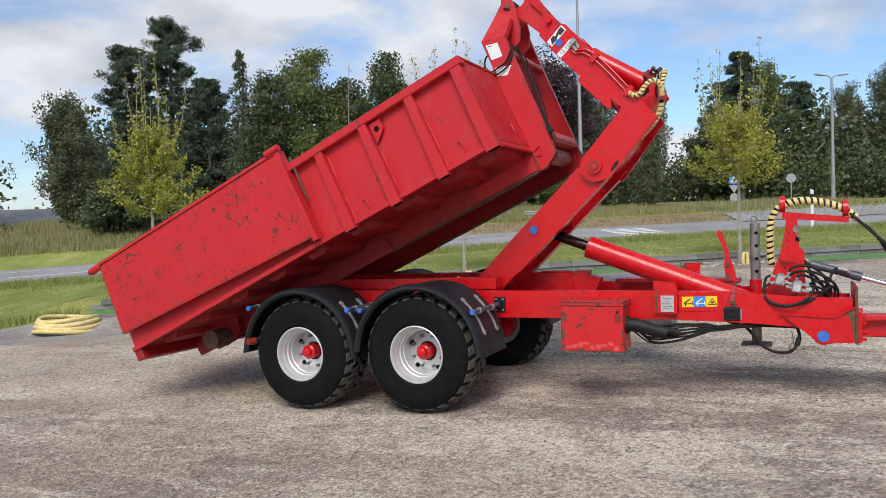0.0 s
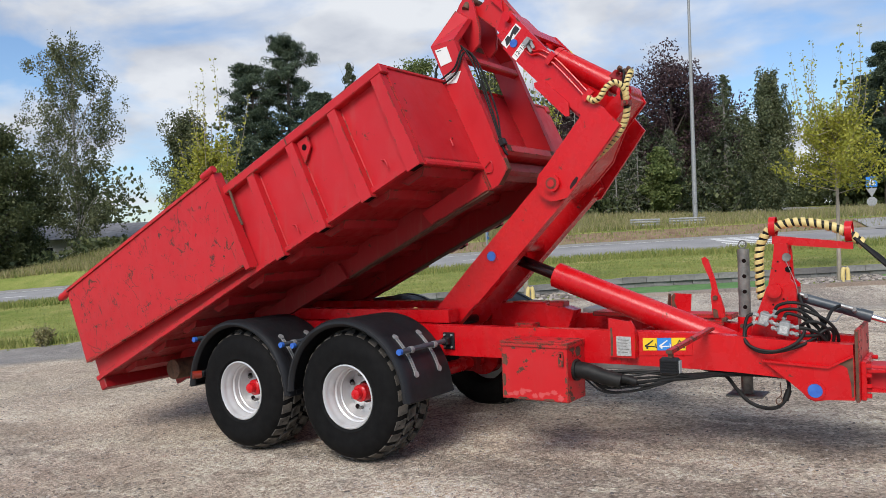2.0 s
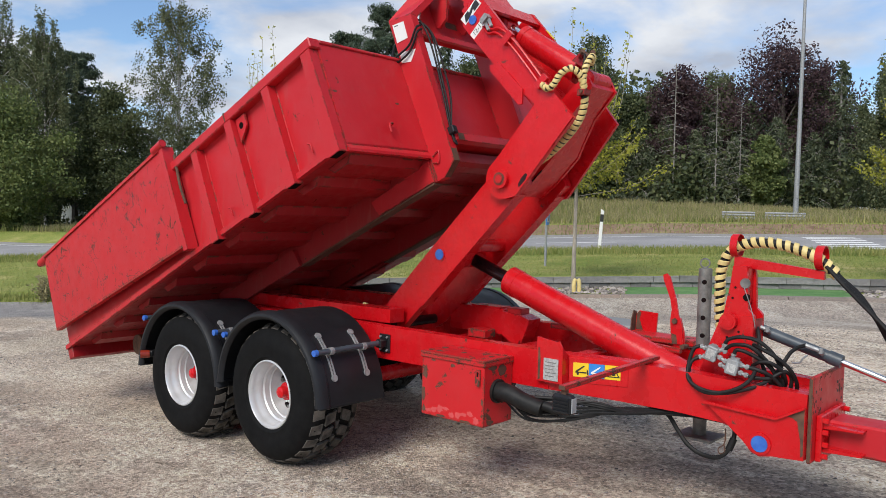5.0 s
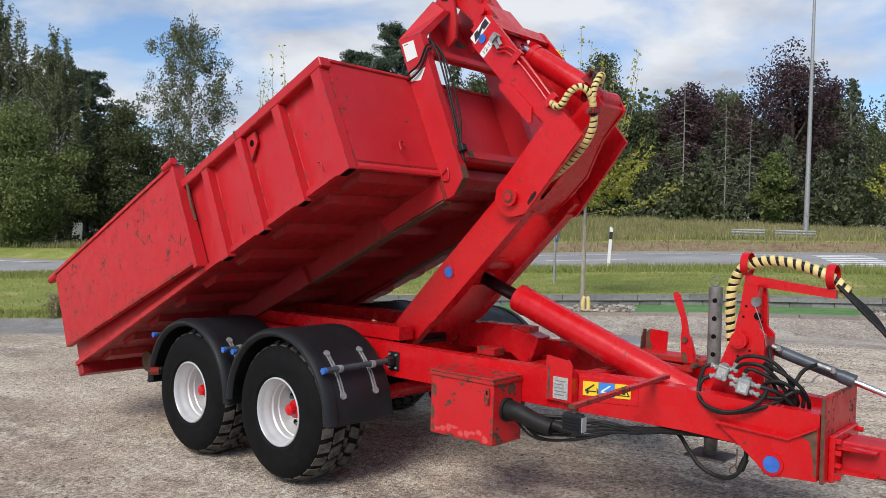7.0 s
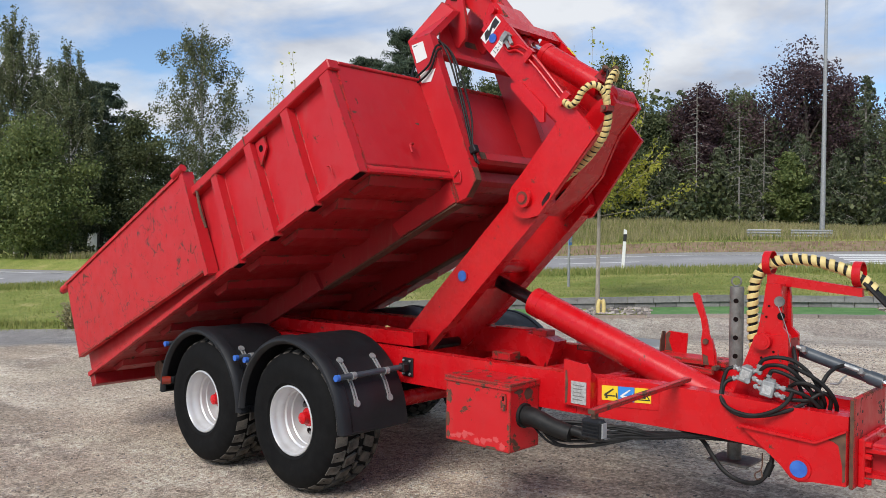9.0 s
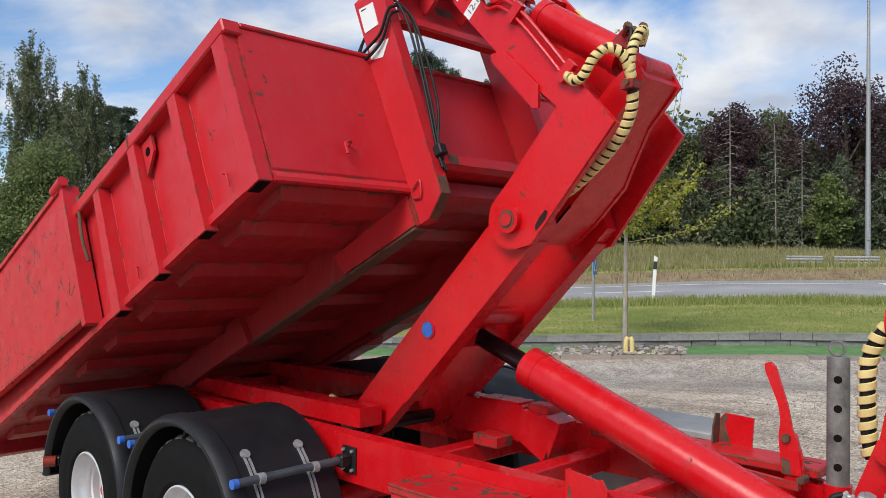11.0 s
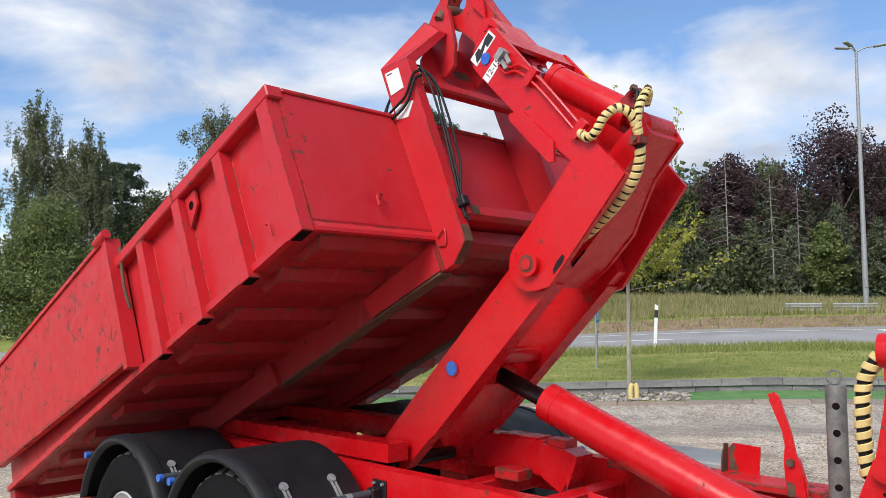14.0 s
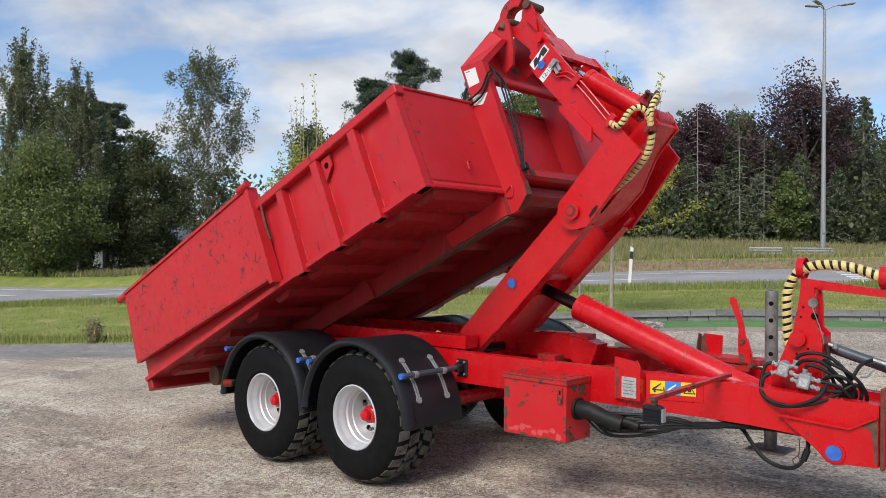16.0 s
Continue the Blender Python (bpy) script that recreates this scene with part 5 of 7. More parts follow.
# hose mast
mast = part("mast", prism([(2.86, 0.93), (3.20, 0.93), (3.205, 1.38), (3.165, 1.42), (3.155, 1.62), (3.145, 1.675), (3.065, 1.675), (3.052, 1.56), (3.015, 1.37)], 1.06, 1.085), M_RED, trailer, "red hose mast on the drawbar", bevel=0.006)
part("mast_plate", prism([(2.90, 0.93), (3.20, 0.93), (3.205, 1.38), (3.165, 1.42), (3.155, 1.62), (3.145, 1.675), (3.065, 1.675), (3.052, 1.56), (3.015, 1.37)], 1.20, 1.225), M_RED, mast, bevel=0.006)
part("mast_web", box(3.075, 3.14, 1.086, 1.199, 1.45, 1.672), M_RED, mast)
# web between the mast plates: shade is in its red
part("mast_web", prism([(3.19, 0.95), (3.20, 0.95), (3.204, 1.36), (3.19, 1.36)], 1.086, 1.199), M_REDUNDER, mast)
part("mast_foot", prism([(2.87, 0.955), (3.215, 0.955), (3.20, 1.38), (3.012, 1.37), (2.94, 1.18)], 1.046, 1.0595), M_RED, mast, "doubling plate at the mast's foot", bevel=0.004)
part("pin_boss", rod((3.065, 1.004, 1.34), (3.065, 1.046, 1.34), 0.050, 22), M_RED, mast, smooth=True)
part("boss_ring", rod((3.065, 1.000, 1.34), (3.065, 1.006, 1.34), 0.036, 20), M_RED, mast, smooth=True)
part("pin_boss", rod((3.145, 1.05, 1.575), (3.145, 1.062, 1.575), 0.030, 18), M_STEEL, mast, "grey washer", smooth=True)
part("mast_hole", rod((3.155, 1.057, 1.49), (3.155, 1.0605, 1.49), 0.022, 16), M_DARK, mast)
for x, z in ((3.07, 1.48), (3.085, 1.545), (3.12, 1.28), (3.05, 1.24)):
    part("bolt_hole", rod((x, 1.042 if z < 1.36 else 1.057, z), (x, 1.046 if z < 1.36 else 1.0605, z), 0.007, 8), M_DARK, mast)
part("safety_wire", tube([(3.14, 1.05, 1.55), (3.17, 1.045, 1.48), (3.20, 1.04, 1.40), (3.215, 1.05, 1.32)], 0.0025, 5), M_ZINC, mast, smooth=True)
bar = part("mast_bar", prism([(3.03, 1.668), (3.555, 1.620), (3.555, 1.668), (3.03, 1.730)], 1.165, 1.205), M_RED, mast, bevel=0.005)
for x, z in ((3.035, 1.795), (3.53, 1.745)):
    bm = bmesh.new()
    bm = lathe([(0.066, -0.022), (0.072, -0.022), (0.072, 0.022), (0.066, 0.022)], 28, bm, closed=True)
    bmesh.ops.transform(bm, matrix=Matrix.Translation((x, 1.19, z)) @ Matrix.Rotation(math.pi / 2, 4, "Z"), verts=bm.verts)
    part("hose_ring", bm, M_RED, mast, smooth=True)
spiral_hose([(2.905, 1.235, 1.26), (2.893, 1.23, 1.34), (2.892, 1.215, 1.50), (2.90, 1.205, 1.63), (2.935, 1.195, 1.72), (3.0, 1.19, 1.785), (3.12, 1.19, 1.818), (3.26, 1.19, 1.812), (3.40, 1.19, 1.775), (3.50, 1.19, 1.725), (3.58, 1.19, 1.655)], 0.031, trailer, "wrapped_hose", 0.050, label="hoses in a faded yellow spiral wrap", band=0.66)
for k in range(5):
    o = (k - 2) * 0.018
    part("hose", tube([(3.53, 1.19 + 0.7 * o, 1.70), (3.60, 1.19 + o, 1.63), (3.74, 1.19 + o, 1.49), (3.98, 1.2 + 2 * o, 1.28 - 0.05 * k), (4.3, 1.2 + 2 * o, 1.12 - 0.07 * k), (4.9, 1.2 + 2 * o, 1.02 - 0.05 * k)], 0.013, 8), M_HOSE, trailer, "black hydraulic hose", smooth=True)
mast.location = (-0.035, 0, 0)
# grey steering cylinder
gc = part("tow_cylinder", rod((3.15, 1.25, 1.282), (3.60, 1.25, 1.150), 0.035, 24), M_GREYCYL, trailer, "dark grey hydraulic cylinder", smooth=True)
part("cylinder_rod", rod((3.60, 1.25, 1.150), (4.6, 1.25, 0.857), 0.019, 16), M_CHROME, gc, "chrome piston rod", smooth=True)
part("cylinder_head", rod((3.54, 1.25, 1.168), (3.615, 1.25, 1.146), 0.040, 24), M_GREYCYL, gc, smooth=True)
for x, z in ((3.205, 1.262), (3.515, 1.172)):
    part("port", rod((x, 1.222, z + 0.012), (x - 0.004, 1.19, z + 0.03), 0.017, 6), M_ZINC, gc)
    part("banjo_nut", rod((x - 0.004, 1.19, z + 0.018), (x - 0.004, 1.19, z + 0.048), 0.015, 6), M_ZINC, gc)
    part("hose_end", rod((x - 0.01, 1.188, z + 0.035), (x - 0.085, 1.182, z + 0.056), 0.013, 8), M_ZINC, gc, smooth=True)
part("bleed_lever", tube([(3.44, 1.20, 1.17), (3.42, 1.185, 1.15), (3.40, 1.18, 1.12), (3.36, 1.18, 1.115)], 0.006, 6), M_ZINC, gc, smooth=True)
part("joint_fork", box(3.05, 3.15, 1.20, 1.30, 1.24, 1.31), M_STEEL, gc, bevel=0.01)
# valve block and looping hoses
vv = part("valve", box(-0.034, 0.034, -0.03, 0.03, -0.045, 0.045), M_ZINC, trailer, "zinc-plated hydraulic valve", bevel=0.005)
vv.matrix_basis = pose(2.972, 0.935, 1.148, 4, 18, 8)
part("valve_cap", rod((0.0, 0.0, 0.045), (0.0, 0.0, 0.056), 0.020, 12), M_ZINC, vv)
part("valve_face", box(-0.024, 0.024, -0.0325, -0.030, -0.03, 0.03), M_ALU, vv)
vw = part("valve", box(-0.036, 0.036, -0.032, 0.032, -0.045, 0.045), M_ZINC, trailer, "zinc-plated hydraulic valve", bevel=0.005)
vw.matrix_basis = pose(3.105, 0.925, 1.085, -3, 12, 5)
part("valve_cap", rod((0.006, 0.0, 0.045), (0.006, 0.0, 0.060), 0.024, 12), M_ZINC, vw)
part("valve_face", box(-0.024, 0.024, -0.0345, -0.032, -0.03, 0.02), M_ALU, vw)
NUTS = (((2.938, 0.935, 1.17), (2.90, 0.93, 1.185)), ((2.935, 0.935, 1.125), (2.895, 0.925, 1.115)), ((3.008, 0.935, 1.135), (3.07, 0.93, 1.105)), ((3.0, 0.935, 1.165), (3.045, 0.945, 1.18)), ((3.045, 0.945, 1.155), (3.045, 0.945, 1.215)), ((3.14, 0.925, 1.105), (3.205, 0.92, 1.095)), ((3.14, 0.925, 1.06), (3.20, 0.92, 1.045)), ((3.105, 0.925, 1.13), (3.108, 0.925, 1.165)), ((2.99, 0.90, 1.12), (3.0, 0.885, 1.12)), ((3.02, 0.93, 1.09), (3.07, 0.925, 1.075)))
for p, q in NUTS:
    pv, qv = Vector(p), Vector(q)
    part("fitting", rod(p, q, 0.011, 10), M_ZINC, vv, smooth=True).matrix_parent_inverse = vv.matrix_basis.inverted()
    for f in (0.25, 0.8):
        a, b = pv.lerp(qv, f - 0.13), pv.lerp(qv, f + 0.13)
        part("nut", rod(tuple(a), tuple(b), 0.0165, 6), M_ZINC, vv).matrix_parent_inverse = vv.matrix_basis.inverted()
# two hoses loop down over the cheek, the others gather in a bundle behind
for pts in ([(2.90, 0.93, 1.185), (2.865, 0.91, 1.16), (2.848, 0.885, 1.06), (2.87, 0.85, 0.985), (2.95, 0.835, 0.945), (3.06, 0.838, 0.938), (3.16, 0.86, 0.975), (3.22, 0.89, 1.03), (3.235, 0.93, 1.09), (3.20, 0.92, 1.096)],
            [(2.895, 0.925, 1.115), (2.862, 0.90, 1.09), (2.855, 0.88, 1.03), (2.89, 0.85, 0.965), (2.98, 0.835, 0.928), (3.10, 0.85, 0.94), (3.22, 0.90, 0.98), (3.30, 0.97, 1.03), (3.35, 1.03, 1.08)],
            [(3.045, 0.945, 1.215), (3.07, 0.945, 1.245), (3.14, 0.95, 1.265), (3.23, 0.97, 1.25), (3.31, 1.0, 1.18), (3.35, 1.03, 1.08), (3.36, 1.05, 0.965)],
            [(3.045, 0.945, 1.18), (3.10, 0.935, 1.215), (3.19, 0.945, 1.215), (3.27, 0.975, 1.15), (3.32, 1.01, 1.06), (3.33, 1.04, 0.965)],
            [(3.205, 0.92, 1.095), (3.26, 0.93, 1.085), (3.31, 0.96, 1.06), (3.35, 1.0, 1.01), (3.37, 1.04, 0.965)],
            [(3.20, 0.92, 1.045), (3.25, 0.93, 1.04), (3.31, 0.965, 1.045), (3.37, 1.01, 1.085), (3.40, 1.05, 1.05), (3.39, 1.07, 0.965)],
            [(3.108, 0.925, 1.165), (3.13, 0.93, 1.19), (3.20, 0.95, 1.17), (3.29, 0.99, 1.11), (3.34, 1.03, 1.03), (3.35, 1.07, 0.965)],
            [(3.31, 1.02, 0.965), (3.32, 1.02, 1.05), (3.36, 1.04, 1.14), (3.38, 1.08, 1.19), (3.40, 1.14, 1.215), (3.43, 1.182, 1.228)],
            [(3.30, 1.06, 0.965), (3.27, 1.03, 1.04), (3.23, 1.03, 1.13), (3.20, 1.07, 1.24), (3.17, 1.12, 1.30), (3.13, 1.182, 1.318)],
            [(3.42, 1.10, 0.965), (3.425, 1.06, 1.03), (3.40, 1.02, 1.10), (3.34, 0.99, 1.16), (3.26, 0.98, 1.20), (3.19, 1.0, 1.22)],
            [(3.34, 1.10, 0.965), (3.37, 1.05, 1.02), (3.36, 1.0, 1.09), (3.31, 0.97, 1.13), (3.25, 0.96, 1.13), (3.20, 0.98, 1.10)]):
    part("hose", tube(pts, 0.0115, 9), M_HOSE, trailer, "black hydraulic hose", smooth=True)
# hose drooping under the drawbar, tied back with wire
part("hanging_hose", tube([(2.55, 0.85, 0.79), (2.69, 0.93, 0.735), (2.77, 0.94, 0.64), (2.84, 0.935, 0.565), (2.93, 0.93, 0.525), (3.03, 0.925, 0.527), (3.09, 0.93, 0.575), (3.12, 0.95, 0.66), (3.10, 1.0, 0.735), (3.06, 1.06, 0.78)], 0.0135, 8), M_HOSE, trailer, "drooping black hose", smooth=True)
part("hose_coupling", rod((3.098, 0.933, 0.585), (3.12, 0.95, 0.655), 0.021, 10), M_HOSE, trailer, smooth=True)
part("tie_wire", tube([(3.06, 0.97, 0.70), (3.07, 0.935, 0.62), (3.04, 0.92, 0.585), (3.05, 0.92, 0.555), (3.08, 0.915, 0.575), (3.07, 0.93, 0.61)], 0.004, 5), M_RUST, trailer, "loose wire tie", smooth=True)
# parking jack
JX, JY = 2.765, 1.283
jack = part("parking_jack", rod((JX, JY, 0.545), (JX, JY, 1.63), 0.043, 28), M_STEEL, trailer, "grey drilled parking jack post", smooth=True)
part("jack_cap", rod((JX, JY, 1.63), (JX, JY, 1.634), 0.040, 28), M_STEEL, jack)
sleeve = part("jack_sleeve", rod((JX, JY, 0.80), (JX, JY, 1.125), 0.053, 28), M_RED, jack, smooth=True)
part("sleeve_bolt", rod((JX - 0.01, JY - 0.064, 1.06), (JX - 0.01, JY - 0.05, 1.06), 0.017, 6), M_RUST, sleeve)
part("jack_foot", box(JX - 0.13, JX + 0.13, JY - 0.12, JY + 0.12, 0.53, 0.547), M_STEEL, jack, bevel=0.004)
for k in range(4):
    z = 1.20 + 0.1155 * k
    for side in (-1, 1):
        n = (0.28 * side, -0.96 * side)
        part("jack_hole", rod((JX + 0.038 * n[0], JY + 0.038 * n[1], z), (JX + 0.0438 * n[0], JY + 0.0438 * n[1], z), 0.0155, 14), M_DARK, jack)
bm = lathe([(0.024, -0.005), (0.031, -0.005), (0.034, 0.0), (0.031, 0.005), (0.024, 0.005)], 24, closed=True)
bmesh.ops.transform(bm, matrix=Matrix.Translation((JX - 0.005, JY, 1.668)) @ Matrix.Rotation(0.5, 4, "Z"), verts=bm.verts)
part("jack_ring", bm, M_STEEL, jack, smooth=True)
# lever and bracket on the far rail
lev = part("lever", prism([(2.50, 1.10), (2.585, 1.10), (2.57, 1.24), (2.545, 1.30), (2.537, 1.345), (2.525, 1.40), (2.475, 1.555), (2.452, 1.575), (2.425, 1.565), (2.43, 1.53), (2.484, 1.40), (2.496, 1.33), (2.488, 1.26)], 1.380, 1.394), M_RED, trailer, "red locking lever", bevel=0.004)
part("lever_plate", prism([(2.505, 1.06), (2.59, 1.06), (2.585, 1.17), (2.555, 1.275), (2.535, 1.275)], 1.396, 1.412), M_RED, lev, bevel=0.003)
part("lever_pivot", rod((2.523, 1.364, 1.255), (2.523, 1.43, 1.255), 0.020, 6), M_RUST, lev)
part("latch_bolt", rod((2.585, 1.365, 1.085), (2.585, 1.43, 1.085), 0.018, 6), M_RUST, lev)
part("lever_patch", prism([(2.505, 1.10), (2.545, 1.10), (2.535, 1.16), (2.50, 1.17)], 1.3785, 1.3798), M_RUST, lev, "rust-brown lower end of the lever")
part("shelf_bar", prism([(1.95, 1.09), (2.585, 1.045), (2.585, 1.075), (1.95, 1.12)], 1.345, 1.375), M_REDBOX, trailer, "chipped red latch bar", bevel=0.004)
part("far_shelf", box(1.45, 2.62, 1.48, 1.70, 1.075, 1.115), M_REDBOX, trailer, "worn red shelf rail", bevel=0.006)
lockb = part("lock_bracket", prism([(2.07, 1.115), (2.235, 1.115), (2.245, 1.255), (2.10, 1.262), (2.075, 1.235)], 1.69, 1.702), M_RED, trailer, "rusty red lock bracket", bevel=0.004)
part("bracket_cheek", prism([(1.62, 1.115), (1.702, 1.115), (1.702, 1.255), (1.66, 1.262), (1.63, 1.20)], 2.062, 2.0695, axis="x"), M_RUST, lockb, "rust-brown side of the bracket")
part("rust_patch", prism([(2.075, 1.12), (2.13, 1.12), (2.10, 1.20), (2.115, 1.25), (2.10, 1.258), (2.078, 1.235)], 1.6882, 1.6897), M_RUST, lockb, "bare rust where the paint has gone")
part("far_box", box(1.17, 1.925, 1.90, 2.32, 0.55, 1.10), M_GREYBOX, trailer, "grey metal storage box on the far rail", bevel=0.008)


# ---- kerb, wall, turf, road paint ----
def on_land(u, v, dz=0.0):
    return uv(u, v, land(u, v) + dz)


def turn_u(rot=0.0):
    """The turn that lays an object's x along the kerb."""
    return Matrix.Rotation(math.atan2(U2.y, U2.x) + rot, 4, "Z")


def rough_block(lx, ly, lz, seed, chip=0.012):
    """A stone block with chipped, uneven faces, its foot at z = 0."""
    r = random.Random(seed)
    bm = box(-lx / 2, lx / 2, -ly / 2, ly / 2, 0, lz)
    bmesh.ops.subdivide_edges(bm, edges=bm.edges, cuts=1)
    for v in bm.verts:
        for i in range(3):
            v.co[i] += r.uniform(-chip, chip)
    return bm


def make_block(name, bm, mat):
    bmesh.ops.recalc_face_normals(bm, faces=bm.faces)
    me = bpy.data.meshes.new(name)
    bm.to_mesh(me)
    bm.free()
    me.materials.append(mat)
    return me


kerb = root("kerb", Matrix.Identity(4), "row of rough granite kerb stones at the lot's edge", "kerb", "", "structure")
KERBS = [make_block("kerb_stone", rough_block(1.0, 0.22, 1.0, k, 0.010), M_KERB) for k in range(4)]
rng = random.Random(11)
u = -8.3
while u < 30:
    w = rng.uniform(0.86, 1.18)
    ob = new("kerb_stone", rng.choice(KERBS))
    ob.parent = kerb
    p = on_land(u + w / 2, 0.39)
    hk = rim(u + w / 2) - p.z + 0.25
    ob.matrix_basis = Matrix.Translation((p.x, p.y, p.z - 0.09)) @ turn_u(rng.uniform(-0.012, 0.012)) @ Matrix.Rotation(-fall(u + w / 2) + rng.uniform(-0.006, 0.006), 4, "Y") @ Matrix.Diagonal((w - 0.015, rng.uniform(0.94, 1.04), hk * rng.uniform(0.97, 1.04), 1))
    u += w
wall = root("garden_wall", Matrix.Identity(4), "low grey concrete block wall holding the lawn", "wall", "", "structure")
BLOCKS = [make_block("block", rough_block(1.0, 0.20, 1.0, 20 + k, 0.010), M_BLOCK) for k in range(3)]
CAPS = [make_block("cap_block", rough_block(1.0, 0.26, 1.0, 30 + k, 0.006), M_BLOCK) for k in range(2)]
for course in range(2):
    u = -8.4 + (0.25 if course else 0.0)
    while u < 26:
        w = 0.42 if course == 0 else 0.52
        ob = new("block", rng.choice(BLOCKS if course == 0 else CAPS))
        ob.parent = wall
        z = rim(u + w / 2) + 0.17
        p = uv(u + w / 2, 1.72 - 0.01 * course + rng.uniform(-0.006, 0.006))
        hz = 0.125 if course == 0 else 0.12
        ob.matrix_basis = Matrix.Translation((p.x, p.y, z + course * 0.128)) @ turn_u(rng.uniform(-0.008, 0.008)) @ Matrix.Rotation(-fall(u + w / 2), 4, "Y") @ Matrix.Diagonal((w - 0.008, 1, hz, 1))
        u += w
for k, (a, b) in enumerate(((-8.2, -1.2), (1.15, 5.4), (7.7, 30))):
    tagged(sheet("turf_strip", span(a, b, 0.5), [0.51, 0.8, 1.1, 1.4, 1.61], M_TURF, 0.012), "strip of green artificial turf", "turf strip", "", "structure")


def pebbles(name, places, size, mat, seed, flat=0.65):
    """Many small stones in one mesh."""
    r = np.random.RandomState(seed)
    n = len(places)
    ring = [2 * math.pi * k / 5 for k in range(5)]
    base = np.array([(math.cos(a_), math.sin(a_), -0.3) for a_ in ring] + [(0.62 * math.cos(a_ + 0.5), 0.62 * math.sin(a_ + 0.5), 0.8) for a_ in ring])
    tri = np.array([(k, (k + 1) % 5, 5 + k) for k in range(5)] + [((k + 1) % 5, 5 + (k + 1) % 5, 5 + k) for k in range(5)] + [(5, 6, 7), (5, 7, 8), (5, 8, 9)])
    s = (size[0] + (size[1] - size[0]) * r.rand(n) ** 3)[:, None, None]
    v = base[None] * s * (0.7 + 0.6 * r.rand(n, 10, 1)) * np.array([1, 1, flat])
    a = r.rand(n) * 6.283
    ca, sa_ = np.cos(a)[:, None], np.sin(a)[:, None]
    x, y = v[:, :, 0] * ca - v[:, :, 1] * sa_, v[:, :, 0] * sa_ + v[:, :, 1] * ca
    v = np.stack([x, y, v[:, :, 2]], 2) + np.array(places)[:, None, :]
    f = (tri[None] + (np.arange(n) * 10)[:, None, None]).reshape(-1, 3)
    me = bpy.data.meshes.new(name)
    me.from_pydata(v.reshape(-1, 3).tolist(), [], f.tolist())
    me.materials.append(mat)
    return new(name, me)


m = Mat("loose_stone", (0.35, 0.33, 0.31), 0.9, 0, 0.2)
m.color(m.ramp(m.island(), (0.0, (0.10, 0.09, 0.085)), (0.45, (0.27, 0.235, 0.21)), (0.9, (0.40, 0.355, 0.31)), (1.0, (0.47, 0.43, 0.385))))
M_STONE = m.m
rr = np.random.RandomState(4)
pts = []
for k in range(80000):
    x, y = rr.uniform(-7, 8), rr.uniform(-5.5, 9.8)
    q = Vector((x, y)) - O2
    uu, vv = q.dot(U2), q.dot(V2)
    if vv < 0.25 and noise.noise((x * 0.5, y * 0.8, 3.0)) + rr.uniform(-0.35, 0.5) + 0.35 * (vv > -1.1) > 0:
        pts.append((x, y, lot(uu, vv) + 0.001))
tagged(pebbles("gravel_stones", pts, (0.004, 0.016), M_STONE, 6, 0.42), "loose grey stones on the gravel", "gravel", "", "stuff")
pts = [tuple(on_land(rr.uniform(*rg), rr.uniform(0.56, 1.55), 0.02)) for rg in ((-1.2, 1.15), (5.4, 7.7)) for k in range(420)]
tagged(pebbles("crushed_stones", pts, (0.03, 0.065), M_STONE, 7, 0.5), "crushed grey stones round the young trees", "stones", "", "stuff")

# road kerb, edge line, crossing
tagged(sheet("road_kerb", span(-60, 60, 1.0), [18.02, 18.06, 18.2, 18.24], M_BLOCK, 0, lambda u, v: land(u, v) + (0.10 if 18.03 < v < 18.22 else -0.05)), "grey concrete kerb beyond the road", "kerb", "", "structure")
tagged(sheet("edge_line", span(-60, 7.5, 1.5), [17.42, 17.64], M_MARK, 0.006), "white edge line on the asphalt", "road marking", "", "structure")
tagged(sheet("edge_line", span(-60, 60, 1.5), [12.35, 12.45], M_MARK, 0.006), "worn white edge line on the asphalt", "road marking", "", "structure")
for k in range(7):
    tagged(sheet("crossing_bar", [8.0, 9.0, 9.9], [12.9 + k * 0.72, 13.3 + k * 0.72], M_MARK, 0.007), "white bar of the pedestrian crossing", "road marking", "crossing bars", "structure")
for k in range(9):
    tagged(sheet("centre_dash", [-58 + 7.0 * k, -56.5 + 7.0 * k, -55 + 7.0 * k], [14.94, 15.06], M_MARK, 0.006), "white dash of the road's centre line", "road marking", "centre dashes", "structure")
tagged(sheet("side_road", span(15.0, 25.0, 1.0), [18.001, *span(18.5, 60, 1.5)], M_ASPHALT, 0.035), "grey asphalt side road leading away", "road", "", "structure")


# ---- plants ----
def leaf_mat(name, dark, mid, light, gloss=0.55):
    dark, mid, light = ((1.12 * r, 1.09 * g, 1.36 * b) for r, g, b in (dark, mid, light))
    m = Mat(name, mid, gloss, 0, 0.3)
    c = m.ramp(m.island(), (0.0, dark), (0.55, mid), (1.0, light))
    c = m.mix(m.ramp(m.noise(0.45, 3, 0.5, m.where(world=True)), (0.35, 0.0), (0.7, 0.5)), c, light)
    m.color(c)
    t = m.n.new("ShaderNodeBsdfTranslucent")
    m.l.new(c, t.inputs["Color"])
    x = m.n.new("ShaderNodeMixShader")
    x.inputs[0].default_value = 0.32
    out = m.n["Material Output"]
    m.l.new(m.b.outputs[0], x.inputs[1])
    m.l.new(t.outputs[0], x.inputs[2])
    m.l.new(x.outputs[0], out.inputs[0])
    return m.m


